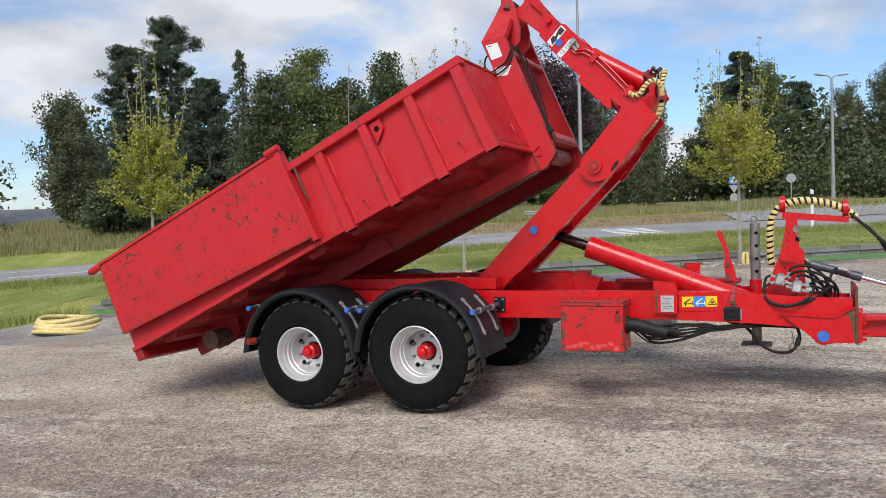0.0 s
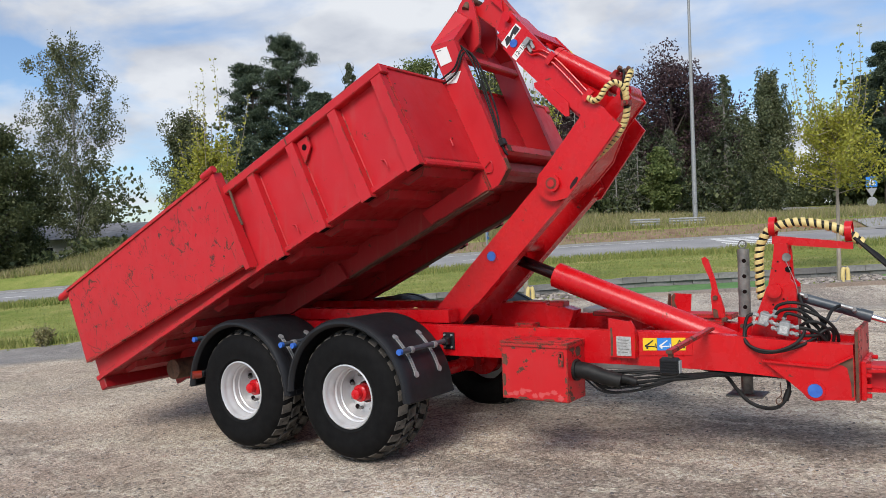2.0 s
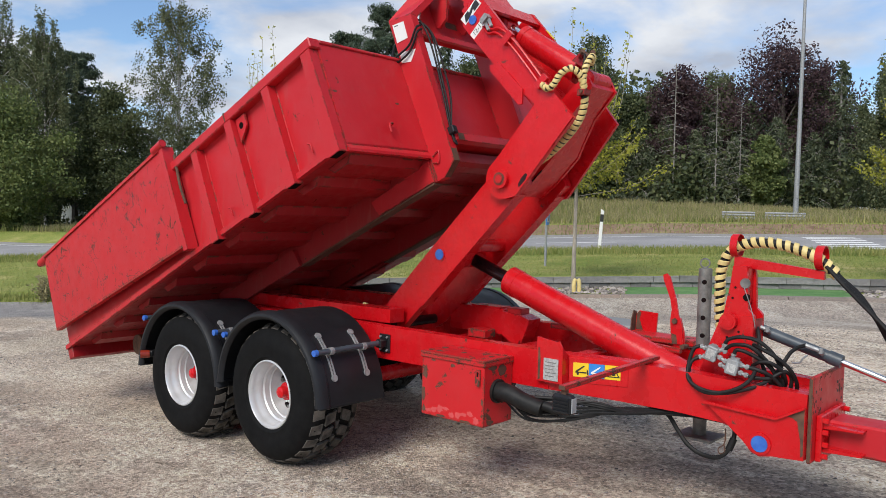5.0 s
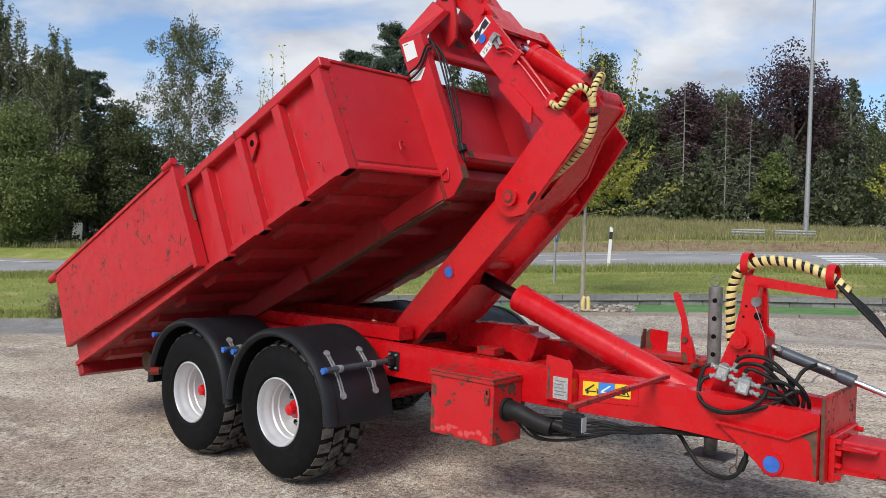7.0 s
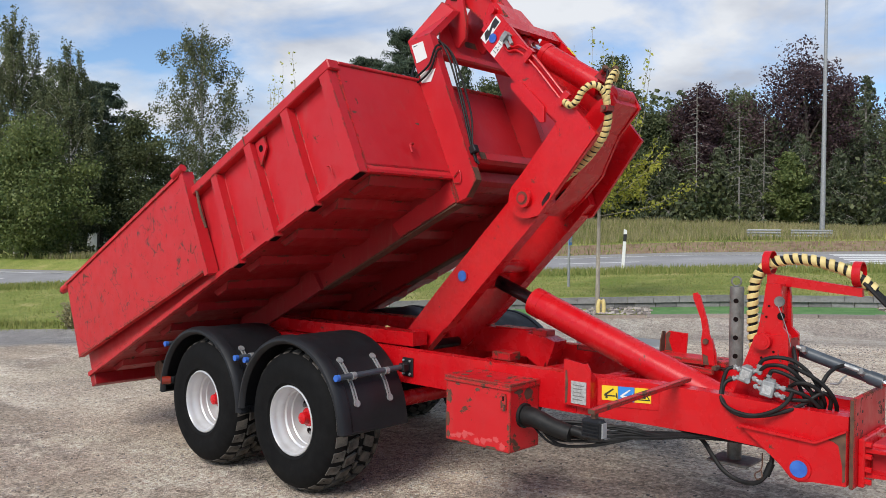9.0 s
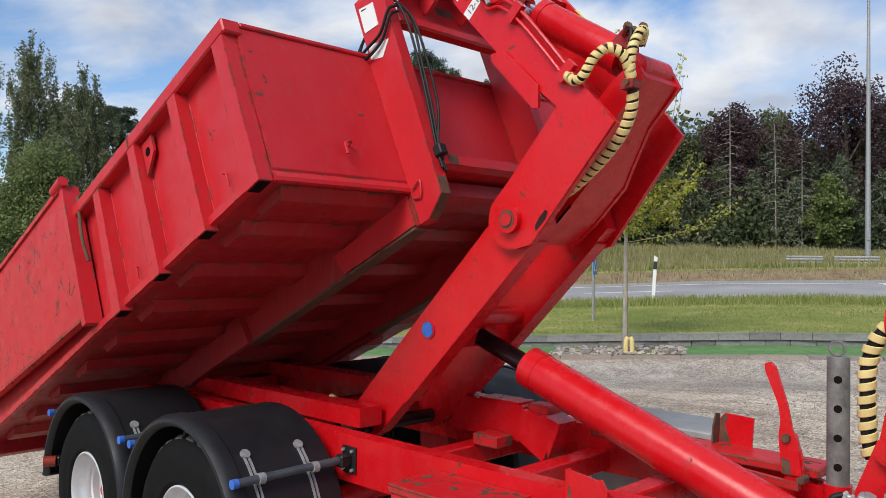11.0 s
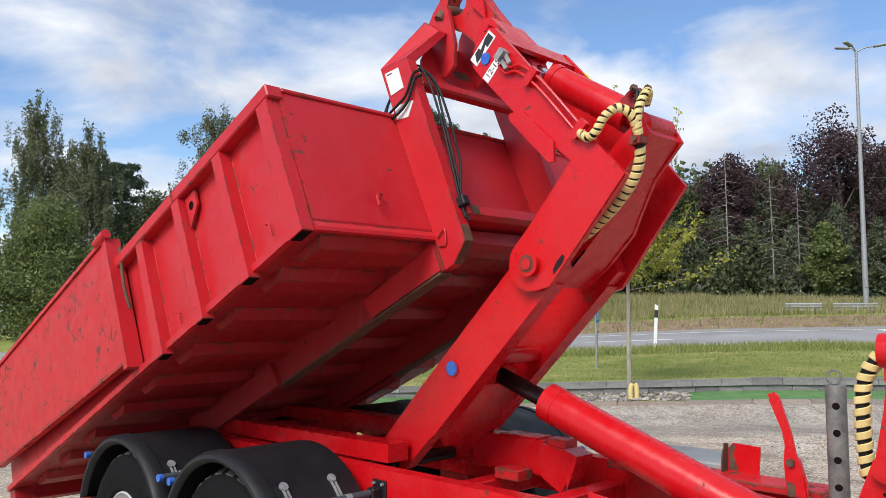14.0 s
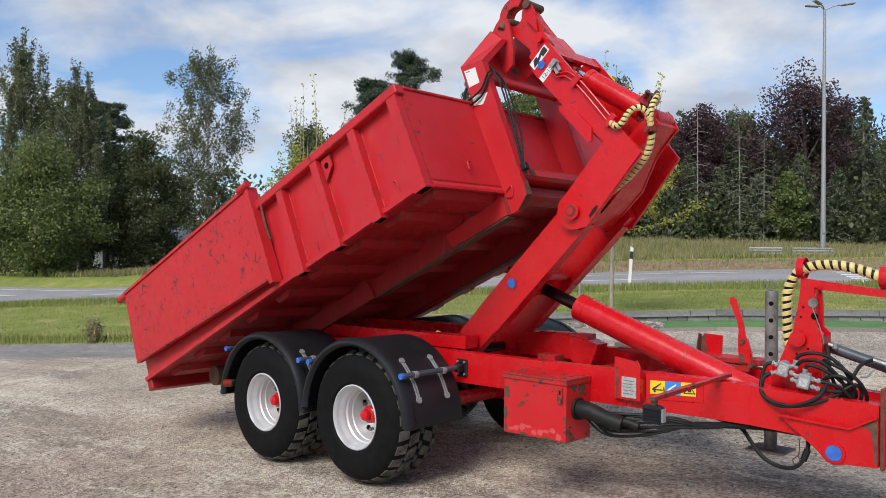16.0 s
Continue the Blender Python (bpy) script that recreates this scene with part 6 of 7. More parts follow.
LEAF = {
    "broad": leaf_mat("leaves_green", (0.045, 0.078, 0.020), (0.105, 0.15, 0.037), (0.20, 0.23, 0.065)),
    "broadd": leaf_mat("leaves_dark_green", (0.028, 0.046, 0.018), (0.068, 0.092, 0.032), (0.145, 0.165, 0.058)),
    "birch": leaf_mat("leaves_birch", (0.042, 0.058, 0.022), (0.095, 0.118, 0.044), (0.18, 0.19, 0.08)),
    "weeping": leaf_mat("leaves_weeping_birch", (0.045, 0.066, 0.026), (0.10, 0.128, 0.050), (0.18, 0.195, 0.082)),
    "pine": leaf_mat("pine_needles", (0.022, 0.042, 0.023), (0.055, 0.086, 0.043), (0.115, 0.15, 0.075)),
    "spruce": leaf_mat("spruce_needles", (0.030, 0.046, 0.022), (0.070, 0.096, 0.042), (0.16, 0.185, 0.085)),
    "copper": leaf_mat("leaves_copper_beech", (0.020, 0.012, 0.014), (0.050, 0.027, 0.028), (0.105, 0.066, 0.050)),
    "willow": leaf_mat("leaves_yellow_green", (0.11, 0.135, 0.025), (0.19, 0.21, 0.04), (0.31, 0.31, 0.075)),
    "young": leaf_mat("leaves_young", (0.14, 0.17, 0.018), (0.26, 0.285, 0.030), (0.42, 0.41, 0.06)),
}
m = Mat("tree_bark", (0.1, 0.08, 0.06), 0.9)
m.color(m.ramp(m.noise(9, 6, 0.7, m.where(scale=(1, 1, 0.25))), (0.3, (0.045, 0.036, 0.03)), (0.7, (0.15, 0.125, 0.10)))).bump(m.noise(14, 5, 0.7), 0.5, 0.03)
M_BARK = m.m
m = Mat("birch_bark", (0.5, 0.48, 0.45), 0.8)
m.color(m.ramp(m.noise(5, 6, 0.7, m.where(scale=(0.6, 0.6, 2.5))), (0.40, (0.06, 0.055, 0.05)), (0.5, (0.42, 0.40, 0.37)), (0.8, (0.58, 0.56, 0.52)))).bump(m.noise(12, 4), 0.3, 0.02)
M_BIRCH = m.m
m = Mat("dead_wood", (0.28, 0.26, 0.24), 0.9)
m.color(m.ramp(m.noise(8, 5, 0.7), (0.3, (0.15, 0.14, 0.125)), (0.7, (0.36, 0.335, 0.30))))
M_DEAD = m.m
m = Mat("young_bark", (0.3, 0.26, 0.2), 0.85)
m.color(m.ramp(m.noise(18, 6, 0.7, m.where(scale=(1, 1, 0.3))), (0.3, (0.19, 0.165, 0.13)), (0.7, (0.40, 0.36, 0.29)))).bump(m.noise(40, 4), 0.3, 0.006)
M_YBARK = m.m


def leaves(name, centres, size, mat, seed, aspect=0.6, droop=0.0, parent=None, label=""):
    """One quad a leaf at every centre, turned at random."""
    r = np.random.RandomState(seed)
    c = np.asarray(centres, float)
    n = len(c)
    d = r.normal(size=(n, 3))
    d[:, 2] -= droop
    d /= np.linalg.norm(d, axis=1)[:, None] + 1e-9
    e = np.cross(d, r.normal(size=(n, 3)))
    e /= np.linalg.norm(e, axis=1)[:, None] + 1e-9
    s = size * (0.6 + 0.8 * r.rand(n, 1))
    a, b = d * s, e * s * aspect
    v = np.stack([c - a * 0.5, c + b * 0.5, c + a * 0.5, c - b * 0.5], 1).reshape(-1, 3)
    me = bpy.data.meshes.new(name)
    me.vertices.add(4 * n)
    me.vertices.foreach_set("co", v.ravel())
    me.loops.add(4 * n)
    me.loops.foreach_set("vertex_index", np.arange(4 * n))
    me.polygons.add(n)
    me.polygons.foreach_set("loop_start", np.arange(n) * 4)
    me.update(calc_edges=True)
    me.validate()
    me.materials.append(mat)
    ob = new(name, me)
    if parent is not None:
        ob.parent = parent
    if label:
        ob["label"] = label
    return ob


def limbs_mesh(lines, seg=5):
    bm = bmesh.new()
    for pts, r0, r1 in lines:
        tube(pts, r0, seg, bm, n=3, radii=(r0, r1))
    return bm


def build_tree(kind, u, v, top, wid, seed, count=1.0, label=""):
    """A tree of the given kind, its top at height top, its crown wid metres in radius."""
    r = np.random.RandomState(seed)
    base = on_land(u, v)
    h = max(2.0, top - base.z)
    names = {"broad": "broadleaf_tree", "broadd": "broadleaf_tree", "copper": "copper_beech", "birch": "birch_tree", "weeping": "birch_tree", "pine": "pine_tree", "spruce": "spruce_tree", "dead": "dead_spruce", "willow": "broadleaf_tree"}
    labels = {"broad": "full green broadleaf tree behind the road", "broadd": "dense dark green broadleaf tree behind the road", "copper": "dark purple copper beech behind the road",
              "birch": "airy birch tree with grey-green leaves", "weeping": "tall weeping birch with hanging twigs", "pine": "dark green Scots pine with open crown", "spruce": "dark shaggy spruce at the wood's edge",
              "dead": "bare dead spruce with pale grey branches", "willow": "yellow-green bushy tree behind the road"}
    t = root(names[kind], Matrix.Translation(base), label or labels[kind], "tree", "trees behind the road")
    lines, cs = [], []
    lean = r.normal(size=2) * 0.02 * h
    tr = h * {"birch": 0.008, "weeping": 0.008, "dead": 0.0065}.get(kind, 0.018)
    trunk_top = h * (0.92 if kind in ("pine", "spruce", "dead", "birch", "weeping") else 0.75)

    def stem(f):
        return np.array([lean[0] * f * f, lean[1] * f * f, trunk_top * f])
    lines.append(([stem(f) for f in (0, 0.25, 0.5, 0.75, 1.0)], tr, tr * 0.25))
    if kind in ("broad", "broadd", "copper", "willow"):
        lo = 0.10 if kind != "willow" else 0.05
        nb = 34
        for k in range(nb):
            f = lo + (1 - lo) * (k + 0.5) / nb
            a = k * 2.4 + r.rand()
            prof = math.sin(math.pi * min(1, max(0.02, (f - lo) / (1 - lo))) ** 0.75) ** 0.6
            rad = wid * prof * r.uniform(0.55, 1.1)
            end = np.array([rad * math.cos(a), rad * math.sin(a), h * (f * 0.96 + 0.03)])
            st = stem(max(0.08, f - 0.18) if f < 0.95 else 0.8)
            if k % 2 == 0:
                lines.append(([st, (st + end) / 2 + (0, 0, 0.03 * h), end], tr * 0.35, tr * 0.06))
            for j in range(3):
                c = st + (end - st) * r.uniform(0.45, 1.05)
                n = int(300 * count)
                sp = wid * r.uniform(0.16, 0.30)
                cs.append(c + np.clip(r.normal(size=(n, 3)), -1.7, 1.7) * np.array([sp, sp, sp * 0.75]) * 0.62)
        size, asp, droop = 0.16, 0.65, 0.2
    elif kind in ("birch", "weeping"):
        nb = 40
        for k in range(nb):
            f = 0.16 + 0.82 * (k + 0.5) / nb
            a = k * 2.4 + r.rand() * 0.8
            prof = (math.sin(math.pi * ((f - 0.1) / 0.95) ** 0.8) ** 0.7) * (1.0 if f < 0.9 else 0.8)
            rad = wid * prof * r.uniform(0.5, 1.12)
            st = stem(max(0.12, f - 0.14))
            end = np.array([rad * math.cos(a), rad * math.sin(a), h * (f + 0.02)])
            mid = (st + end) / 2 + (0, 0, 0.05 * h)
            lines.append(([st, mid, end], tr * 0.3, tr * 0.05))
            for j in range(12):
                q = st + (end - st) * r.uniform(0.35, 1.0) + r.normal(size=3) * 0.10 * wid
                ln = r.uniform(0.3, 1.0) * (2.0 if kind == "weeping" else 1.0)
                n = int({"birch": 62, "weeping": 84}[kind] * count)
                tt = r.rand(n, 1)
                cs.append(q - np.array([0, 0, 1.0]) * ln * tt + np.clip(r.normal(size=(n, 3)), -1.7, 1.7) * (0.10 if kind == "weeping" else 0.17))
        size, asp, droop = 0.135, 0.6, 0.8
    elif kind == "pine":
        nb = 52
        for k in range(nb):
            f = 0.14 + 0.85 * (k + 0.5) / nb
            a = k * 2.4 + r.rand() * 1.2
            prof = max(0.10, (1.04 - f) ** 0.62) * (0.6 + 0.4 * min(1, f / 0.35))
            rad = wid * 1.25 * prof * (r.uniform(0.35, 1.0) if k % 3 else r.uniform(0.9, 1.3))
            st = stem(min(1, f / 0.92 * 0.97))
            end = st + np.array([rad * math.cos(a), rad * math.sin(a), (0.02 + 0.38 * f) * rad])
            lines.append(([st, (st + end) / 2 - (0, 0, 0.06 * rad), end], tr * 0.28, tr * 0.05))
            for j in range(7):
                g_ = r.uniform(0.35, 1.05)
                q = st + (end - st) * g_ + r.normal(size=3) * np.array([0.20, 0.20, 0.08]) * rad * 0.7
                n = int(105 * count)
                cs.append(q + np.clip(r.normal(size=(n, 3)), -1.6, 1.6) * np.array([0.27, 0.27, 0.17]) * (0.46 + 0.12 * wid))
        size, asp, droop = 0.28, 0.20, -0.4
    elif kind == "spruce":
        nb = 60
        for k in range(nb):
            f = 0.03 + 0.96 * (k + 0.5) / nb
            a = k * 2.4 + r.rand()
            rad = wid * (1.03 - f) ** 0.8 * r.uniform(0.7, 1.15)
            st = np.array([0, 0, h * f])
            n = int(70 * count)
            tt = r.rand(n, 1) ** 0.7
            end = np.array([rad * math.cos(a), rad * math.sin(a), -0.28 * rad])
            cs.append(st + end * tt + r.normal(size=(n, 3)) * np.array([0.14, 0.14, 0.10]) * (0.5 + rad * 0.4) - np.array([0, 0, 0.25]) * r.rand(n, 1))
            if k % 2 == 0:
                e2 = st + end * r.uniform(0.8, 1.2) + np.array([0, 0, 0.1])
                lines.append(([st, (st + e2) / 2 + np.array([0, 0, 0.06 * rad]), e2], 0.025, 0.008))
                for j in range(3):
                    q = st + (e2 - st) * r.uniform(0.4, 1.0)
                    lines.append(([q, q + r.normal(size=3) * 0.12, q + r.normal(size=3) * 0.3 - np.array([0, 0, 0.2])], 0.010, 0.004))
        size, asp, droop = 0.24, 0.35, 1.0
    elif kind == "dead":
        for k in range(44):
            f = 0.18 + 0.80 * k / 44
            a = k * 2.4 + r.rand()
            rad = wid * (1.1 - f) ** 0.7 * r.uniform(0.5, 1.1)
            st = stem(f)
            end = st + np.array([rad * math.cos(a), rad * math.sin(a), -0.25 * rad])
            lines.append(([st, (st + end) / 2 + (0, 0, 0.04 * rad), end], tr * 0.30, tr * 0.06))
            for j in range(3):
                q = st + (end - st) * r.uniform(0.3, 0.9)
                e2 = q + np.array([r.normal() * 0.25, r.normal() * 0.25, -r.uniform(0.1, 0.4)]) * rad * 0.5
                lines.append(([q, (q + e2) / 2, e2], tr * 0.10, tr * 0.03))
        size = 0
    bark = M_BIRCH if kind in ("birch", "weeping") else M_DEAD if kind in ("dead", "spruce") else M_BARK
    part("trunk", limbs_mesh(lines), bark, t, smooth=False)
    if size:
        leaves("crown", np.concatenate(cs), size, LEAF[kind], seed + 1, asp, droop, t)
    return t


TREES = [
    ("weeping", -37.1, 27.0, 16.0, 2.4), ("weeping", -33.0, 27.0, 13.4, 2.4), ("broad", -31.9, 22.0, 7.9, 3.6), ("birch", -27.0, 32.0, 15.8, 3.4),
    ("pine", -34.7, 32.0, 12.6, 2.9), ("broadd", -39.0, 33.0, 13.9, 3.2), ("broadd", -30.5, 30.0, 9.4, 2.9), ("pine", -15.7, 41.0, 17.3, 3.7),
    ("pine", -18.2, 41.0, 15.3, 3.1), ("spruce", -9.8, 34.0, 13.2, 2.0), ("broad", -5.8, 35.0, 13.3, 3.0),
    ("birch", -18.9, 30.0, 10.0, 2.0), ("pine", -12.2, 36.0, 12.0, 2.2), ("broadd", -8.0, 33.0, 11.2, 2.2), ("broadd", -0.5, 34.0, 12.6, 2.8),
    ("broadd", -3.2, 35.0, 11.2, 2.2), ("broadd", -15.1, 26.0, 4.4, 1.9), ("broad", 33.0, 50.0, 15.6, 2.4), ("pine", 36.9, 52.0, 14.2, 2.6),
    ("birch", 40.0, 50.0, 13.3, 2.5), ("birch", 41.5, 46.0, 14.6, 3.3), ("pine", 27.5, 44.0, 15.2, 2.4), ("broadd", 26.6, 48.0, 9.4, 2.5),
    ("copper", 4.5, 36.0, 11.3, 2.5), ("copper", 10.8, 37.0, 13.4, 3.9), ("weeping", 7.4, 39.0, 11.6, 2.0), ("weeping", 14.9, 30.5, 11.0, 1.5),
    ("dead", -3.2, 33.0, 12.9, 1.0), ("pine", 30.5, 54.0, 14.5, 2.6), ("broadd", 31.0, 56.0, 12.0, 3.0), ("weeping", 45.5, 50.0, 15.0, 3.2), ("broadd", 22.0, 60.0, 11.0, 3.0),
    ("dead", 4.2, 33.0, 11.6, 1.7), ("dead", 6.55, 33.0, 10.2, 1.7), ("dead", 7.9, 33.2, 9.3, 1.5), ("spruce", 5.5, 34.0, 7.2, 2.3),
    ("spruce", 10.0, 34.0, 8.0, 2.3), ("broad", 9.2, 32.8, 6.6, 1.2), ("spruce", 13.4, 34.0, 11.2, 2.0), ("spruce", 2.3, 34.0, 7.4, 2.3),
    ("spruce", 7.7, 34.0, 6.8, 2.2), ("spruce", 11.9, 33.4, 7.0, 2.2), ("broadd", 1.6, 35.0, 9.4, 2.1),
    ("broadd", 7.4, 42.0, 11.4, 3.4), ("broadd", 13.6, 42.0, 11.6, 3.2), ("weeping", 2.9, 41.0, 11.2, 2.4), ("spruce", 8.9, 36.0, 9.2, 2.4), ("spruce", 3.8, 35.0, 8.2, 2.4), ("spruce", 6.4, 36.0, 9.0, 2.4), ("weeping", 12.9, 38.0, 11.6, 2.2),
]
for k, (kind, u, v, top, wid) in enumerate(TREES):
    build_tree(kind, u, v, top, wid, 100 + 7 * k)


def thicket(name, us, vs, hs, n, mat, seed, label, size=0.26):
    """Undergrowth: clumps of leaves along the wood's edge."""
    r = np.random.RandomState(seed)
    cs = []
    for k in range(n):
        u, v = r.uniform(*us), r.uniform(*vs)
        if 14.0 < u < 26.0 and v < 60 and hs[1] < 20:
            v += 22
        if abs(u + 18.8 + 0.42 * (v - 25)) < 1.9 + 0.025 * (v - 25):
            continue      # the open lane to the far houses
        b = on_land(u, v)
        hh, ww = r.uniform(*hs), r.uniform(0.8, 1.7)
        m_ = 260
        p = np.clip(r.normal(size=(m_, 3)), -1.9, 1.9) * np.array([ww, ww, hh * 0.42]) * 0.55 + np.array([0, 0, hh * 0.40])
        p[:, 2] = np.abs(p[:, 2])
        cs.append(p + np.array(b))
    return tagged(leaves(name, np.concatenate(cs), size, mat, seed + 1, 0.7, 0.3), label, "undergrowth", "", "stuff")


thicket("undergrowth", (-19, 46), (32.5, 37), (1.8, 5.0), 150, LEAF["broadd"], 21, "dark undergrowth below the trees")
thicket("undergrowth", (-46, -14), (27, 31), (0.6, 2.2), 40, LEAF["broadd"], 23, "dark undergrowth below the birches")
thicket("undergrowth", (12, 62), (54, 62), (2.5, 7.0), 190, LEAF["broadd"], 29, "dark undergrowth beyond the crossing", 0.30)
thicket("far_wood", (-60, 60), (44, 52), (7, 12.0), 230, LEAF["broadd"], 25, "dark far wood behind the trees", 0.42)
thicket("far_wood", (-20, 14), (39, 43), (4, 8.5), 90, LEAF["spruce"], 27, "dark far wood behind the trees", 0.36)


def young_tree(u, v, top, crown0, wid, seed):
    """A planted young tree: thin trunk, steep twigs, small yellow-green leaves, bare leader shoots."""
    r = np.random.RandomState(seed)
    base = on_land(u, v)
    h = top - base.z
    t = root("young_tree", Matrix.Translation(base), "young planted tree with yellow-green leaves and thin trunk", "tree", "young trees along the kerb")
    lines = [([(0, 0, -0.05), (0.01, 0, h * 0.3), (0.0, 0.02, h * 0.5), (0.05, 0.03, h * 0.74)], 0.05, 0.005)]
    cs = []
    for k in range(38):
        rel = (k / 37.0) ** 0.9
        f = crown0 + (0.60 - crown0) * rel
        a = k * 2.4 + r.rand()
        ln = wid * (1.0 - 0.66 * rel) * (r.uniform(0.85, 1.1) if k % 4 == 0 else r.uniform(0.5, 0.95))
        st = np.array([0.01, 0.0, h * f])
        up = r.uniform(0.22, 0.62) + 1.0 * rel
        end = st + np.array([ln * math.cos(a), ln * math.sin(a), ln * up])
        mid = (st + end) / 2 + np.array([0.08 * ln * math.cos(a), 0.08 * ln * math.sin(a), -0.06 * ln])
        lines.append(([st, mid, end], 0.008, 0.003))
        n = int(230 * (1.0 - 0.6 * rel))
        tt = r.uniform(0.04, 1.0, (n, 1)) ** 0.7
        cs.append((1 - tt) ** 2 * st + 2 * tt * (1 - tt) * (2 * mid - (st + end) / 2) + tt ** 2 * end + np.clip(r.normal(size=(n, 3)), -1.6, 1.6) * np.array([0.085, 0.085, 0.05]))
        for j in range(3):
            q = st + (end - st) * r.uniform(0.3, 0.8)
            e2 = q + np.array([r.normal() * 0.3, r.normal() * 0.3, r.uniform(0.0, 0.3)]) * ln
            lines.append(([q, (q + e2) / 2, e2], 0.006, 0.002))
            n2 = int(40 * (1.0 - 0.5 * rel))
            cs.append(q + (e2 - q) * r.rand(n2, 1) + np.clip(r.normal(size=(n2, 3)), -1.6, 1.6) * 0.05)
    # bare leader shoots with a few leaves
    for k in range(16):
        a = r.rand() * 6.3
        st = np.array([0.02, 0, h * r.uniform(0.38, 0.62)])
        reach = r.uniform(0.15, 0.85) * wid
        end = np.array([reach * math.cos(a), reach * math.sin(a), h * r.uniform(0.70, 1.0)])
        end[2] -= 0.18 * h * (reach / wid) ** 2
        bow = (st + end) / 2 + np.array([0.16 * wid * math.cos(a), 0.16 * wid * math.sin(a), -0.03 * h])
        lines.append(([st, bow, end], 0.011, 0.003))
        cs.append(bow + (end - bow) * (r.randint(0, 9, (40, 1)) / 8.0) + np.clip(r.normal(size=(40, 3)), -1.5, 1.5) * 0.045)
        cs.append(st + (bow - st) * r.rand(64, 1) + np.clip(r.normal(size=(64, 3)), -1.5, 1.5) * 0.05)
    part("trunk", limbs_mesh(lines, 7), M_YBARK, t, smooth=True)
    leaves("crown", np.concatenate(cs), 0.064, LEAF["young"], seed + 1, 0.6, 0.2, t)
    return t


young_tree(-6.75, 0.85, 6.0, 0.33, 1.2, 301)
young_tree(0.1, 0.85, 6.15, 0.34, 1.7, 302)
young_tree(6.6, 0.85, 5.95, 0.34, 1.35, 303)
for u in (0.1, 6.6):
    p = on_land(u + 0.08, 0.74)
    g = root("watering_bag", Matrix.Translation(p) @ turn_u(), "pale yellow plastic trunk guard at the young tree's foot", "trunk guard")
    for dx in (-0.05, 0.05):
        part("sleeve", tube([(dx, 0, 0.0), (dx * 1.1, 0, 0.12), (dx * 0.9, 0, 0.24), (dx * 0.3, 0, 0.29)], 0.042, 10), M_SPIRAL, g, smooth=True)


def blades(name, n, us, vs, hs, mat, seed, label, width=0.02, keep=None):
    """Grass blades, one thin triangle each."""
    r = np.random.RandomState(seed)
    u, v = r.uniform(*us, n), r.uniform(*vs, n)
    pos = np.array([on_land(a, b) for a, b in zip(u, v)])
    hh = r.uniform(*hs, n) * (0.6 + 0.8 * np.array([0.5 + 0.5 * noise.noise((a * 0.7, b * 0.7, 1.0)) for a, b in zip(u, v)]))
    an = r.rand(n) * 6.283
    side = np.stack([np.cos(an), np.sin(an), np.zeros(n)], 1) * width
    tip = np.stack([r.normal(size=n) * 0.25 * hh, r.normal(size=n) * 0.25 * hh, hh], 1)
    vtx = np.stack([pos - side, pos + side, pos + tip], 1).reshape(-1, 3)
    me = bpy.data.meshes.new(name)
    me.from_pydata(vtx.tolist(), [], np.arange(3 * n).reshape(-1, 3).tolist())
    me.materials.append(mat)
    return tagged(new(name, me), label, "grass", "", "stuff")


M_BLADE = leaf_mat("grass_blades", (0.095, 0.15, 0.028), (0.20, 0.25, 0.05), (0.34, 0.325, 0.095), 0.7)
M_DRY = leaf_mat("dry_grass_blades", (0.12, 0.135, 0.04), (0.25, 0.235, 0.085), (0.40, 0.355, 0.16), 0.8)
blades("verge_weeds", 2400, (-9, 24), (18.3, 20.9), (0.04, 0.20), M_BLADE, 37, "weeds in the bark mulch", 0.02)
blades("verge_weeds", 2000, (-9, 24), (18.3, 20.9), (0.04, 0.20), M_DRY, 38, "dry weeds in the bark mulch", 0.02)
blades("lawn_grass", 46000, (-26, 22), (1.86, 9.0), (0.012, 0.05), M_BLADE, 31, "short mown grass", 0.012)
blades("roadside_grass", 30000, (-24, 24), (8.4, 11.8), (0.06, 0.22), M_BLADE, 32, "longer green grass beside the road", 0.015)
blades("bank_grass", 70000, (-30, 24), (20.9, 34), (0.14, 0.46), M_DRY, 33, "tall dry yellow grass on the bank", 0.022)
blades("bank_grass", 26000, (-34, 24), (20.6, 34), (0.12, 0.42), M_BLADE, 34, "green grass on the bank", 0.022)
blades("edge_weeds", 5000, (-22, -8.4), (0.2, 1.2), (0.05, 0.22), M_BLADE, 35, "weeds at the lot's edge", 0.012)
blades("kerb_weeds", 900, (-6, 14), (0.10, 0.28), (0.03, 0.14), M_DRY, 36, "dry weeds along the kerb", 0.006)


# ---- roadside things ----
def reflector_post(u, v, high, lean):
    p = on_land(u, v, -0.05)
    t = root("reflector_post", Matrix.Translation(p) @ turn_u() @ Matrix.Rotation(lean, 4, "Y"), "white plastic road marker post with black band", "marker post", "marker posts")
    part("shaft", box(-0.055, 0.055, -0.03, 0.03, 0.0, high * 0.72), M_WHITE, t, bevel=0.012)
    part("band", box(-0.056, 0.056, -0.031, 0.031, high * 0.72, high * 0.90), M_BLACK, t, "black band", bevel=0.006)
    part("cap", prism([(-0.055, high * 0.90), (0.055, high * 0.90), (0.055, high * 0.99), (-0.055, high * 1.03)], -0.03, 0.03), M_WHITE, t, bevel=0.008)


reflector_post(0.42, 11.95, 1.38, 0.055)
reflector_post(14.25, 11.0, 1.50, 0.0)


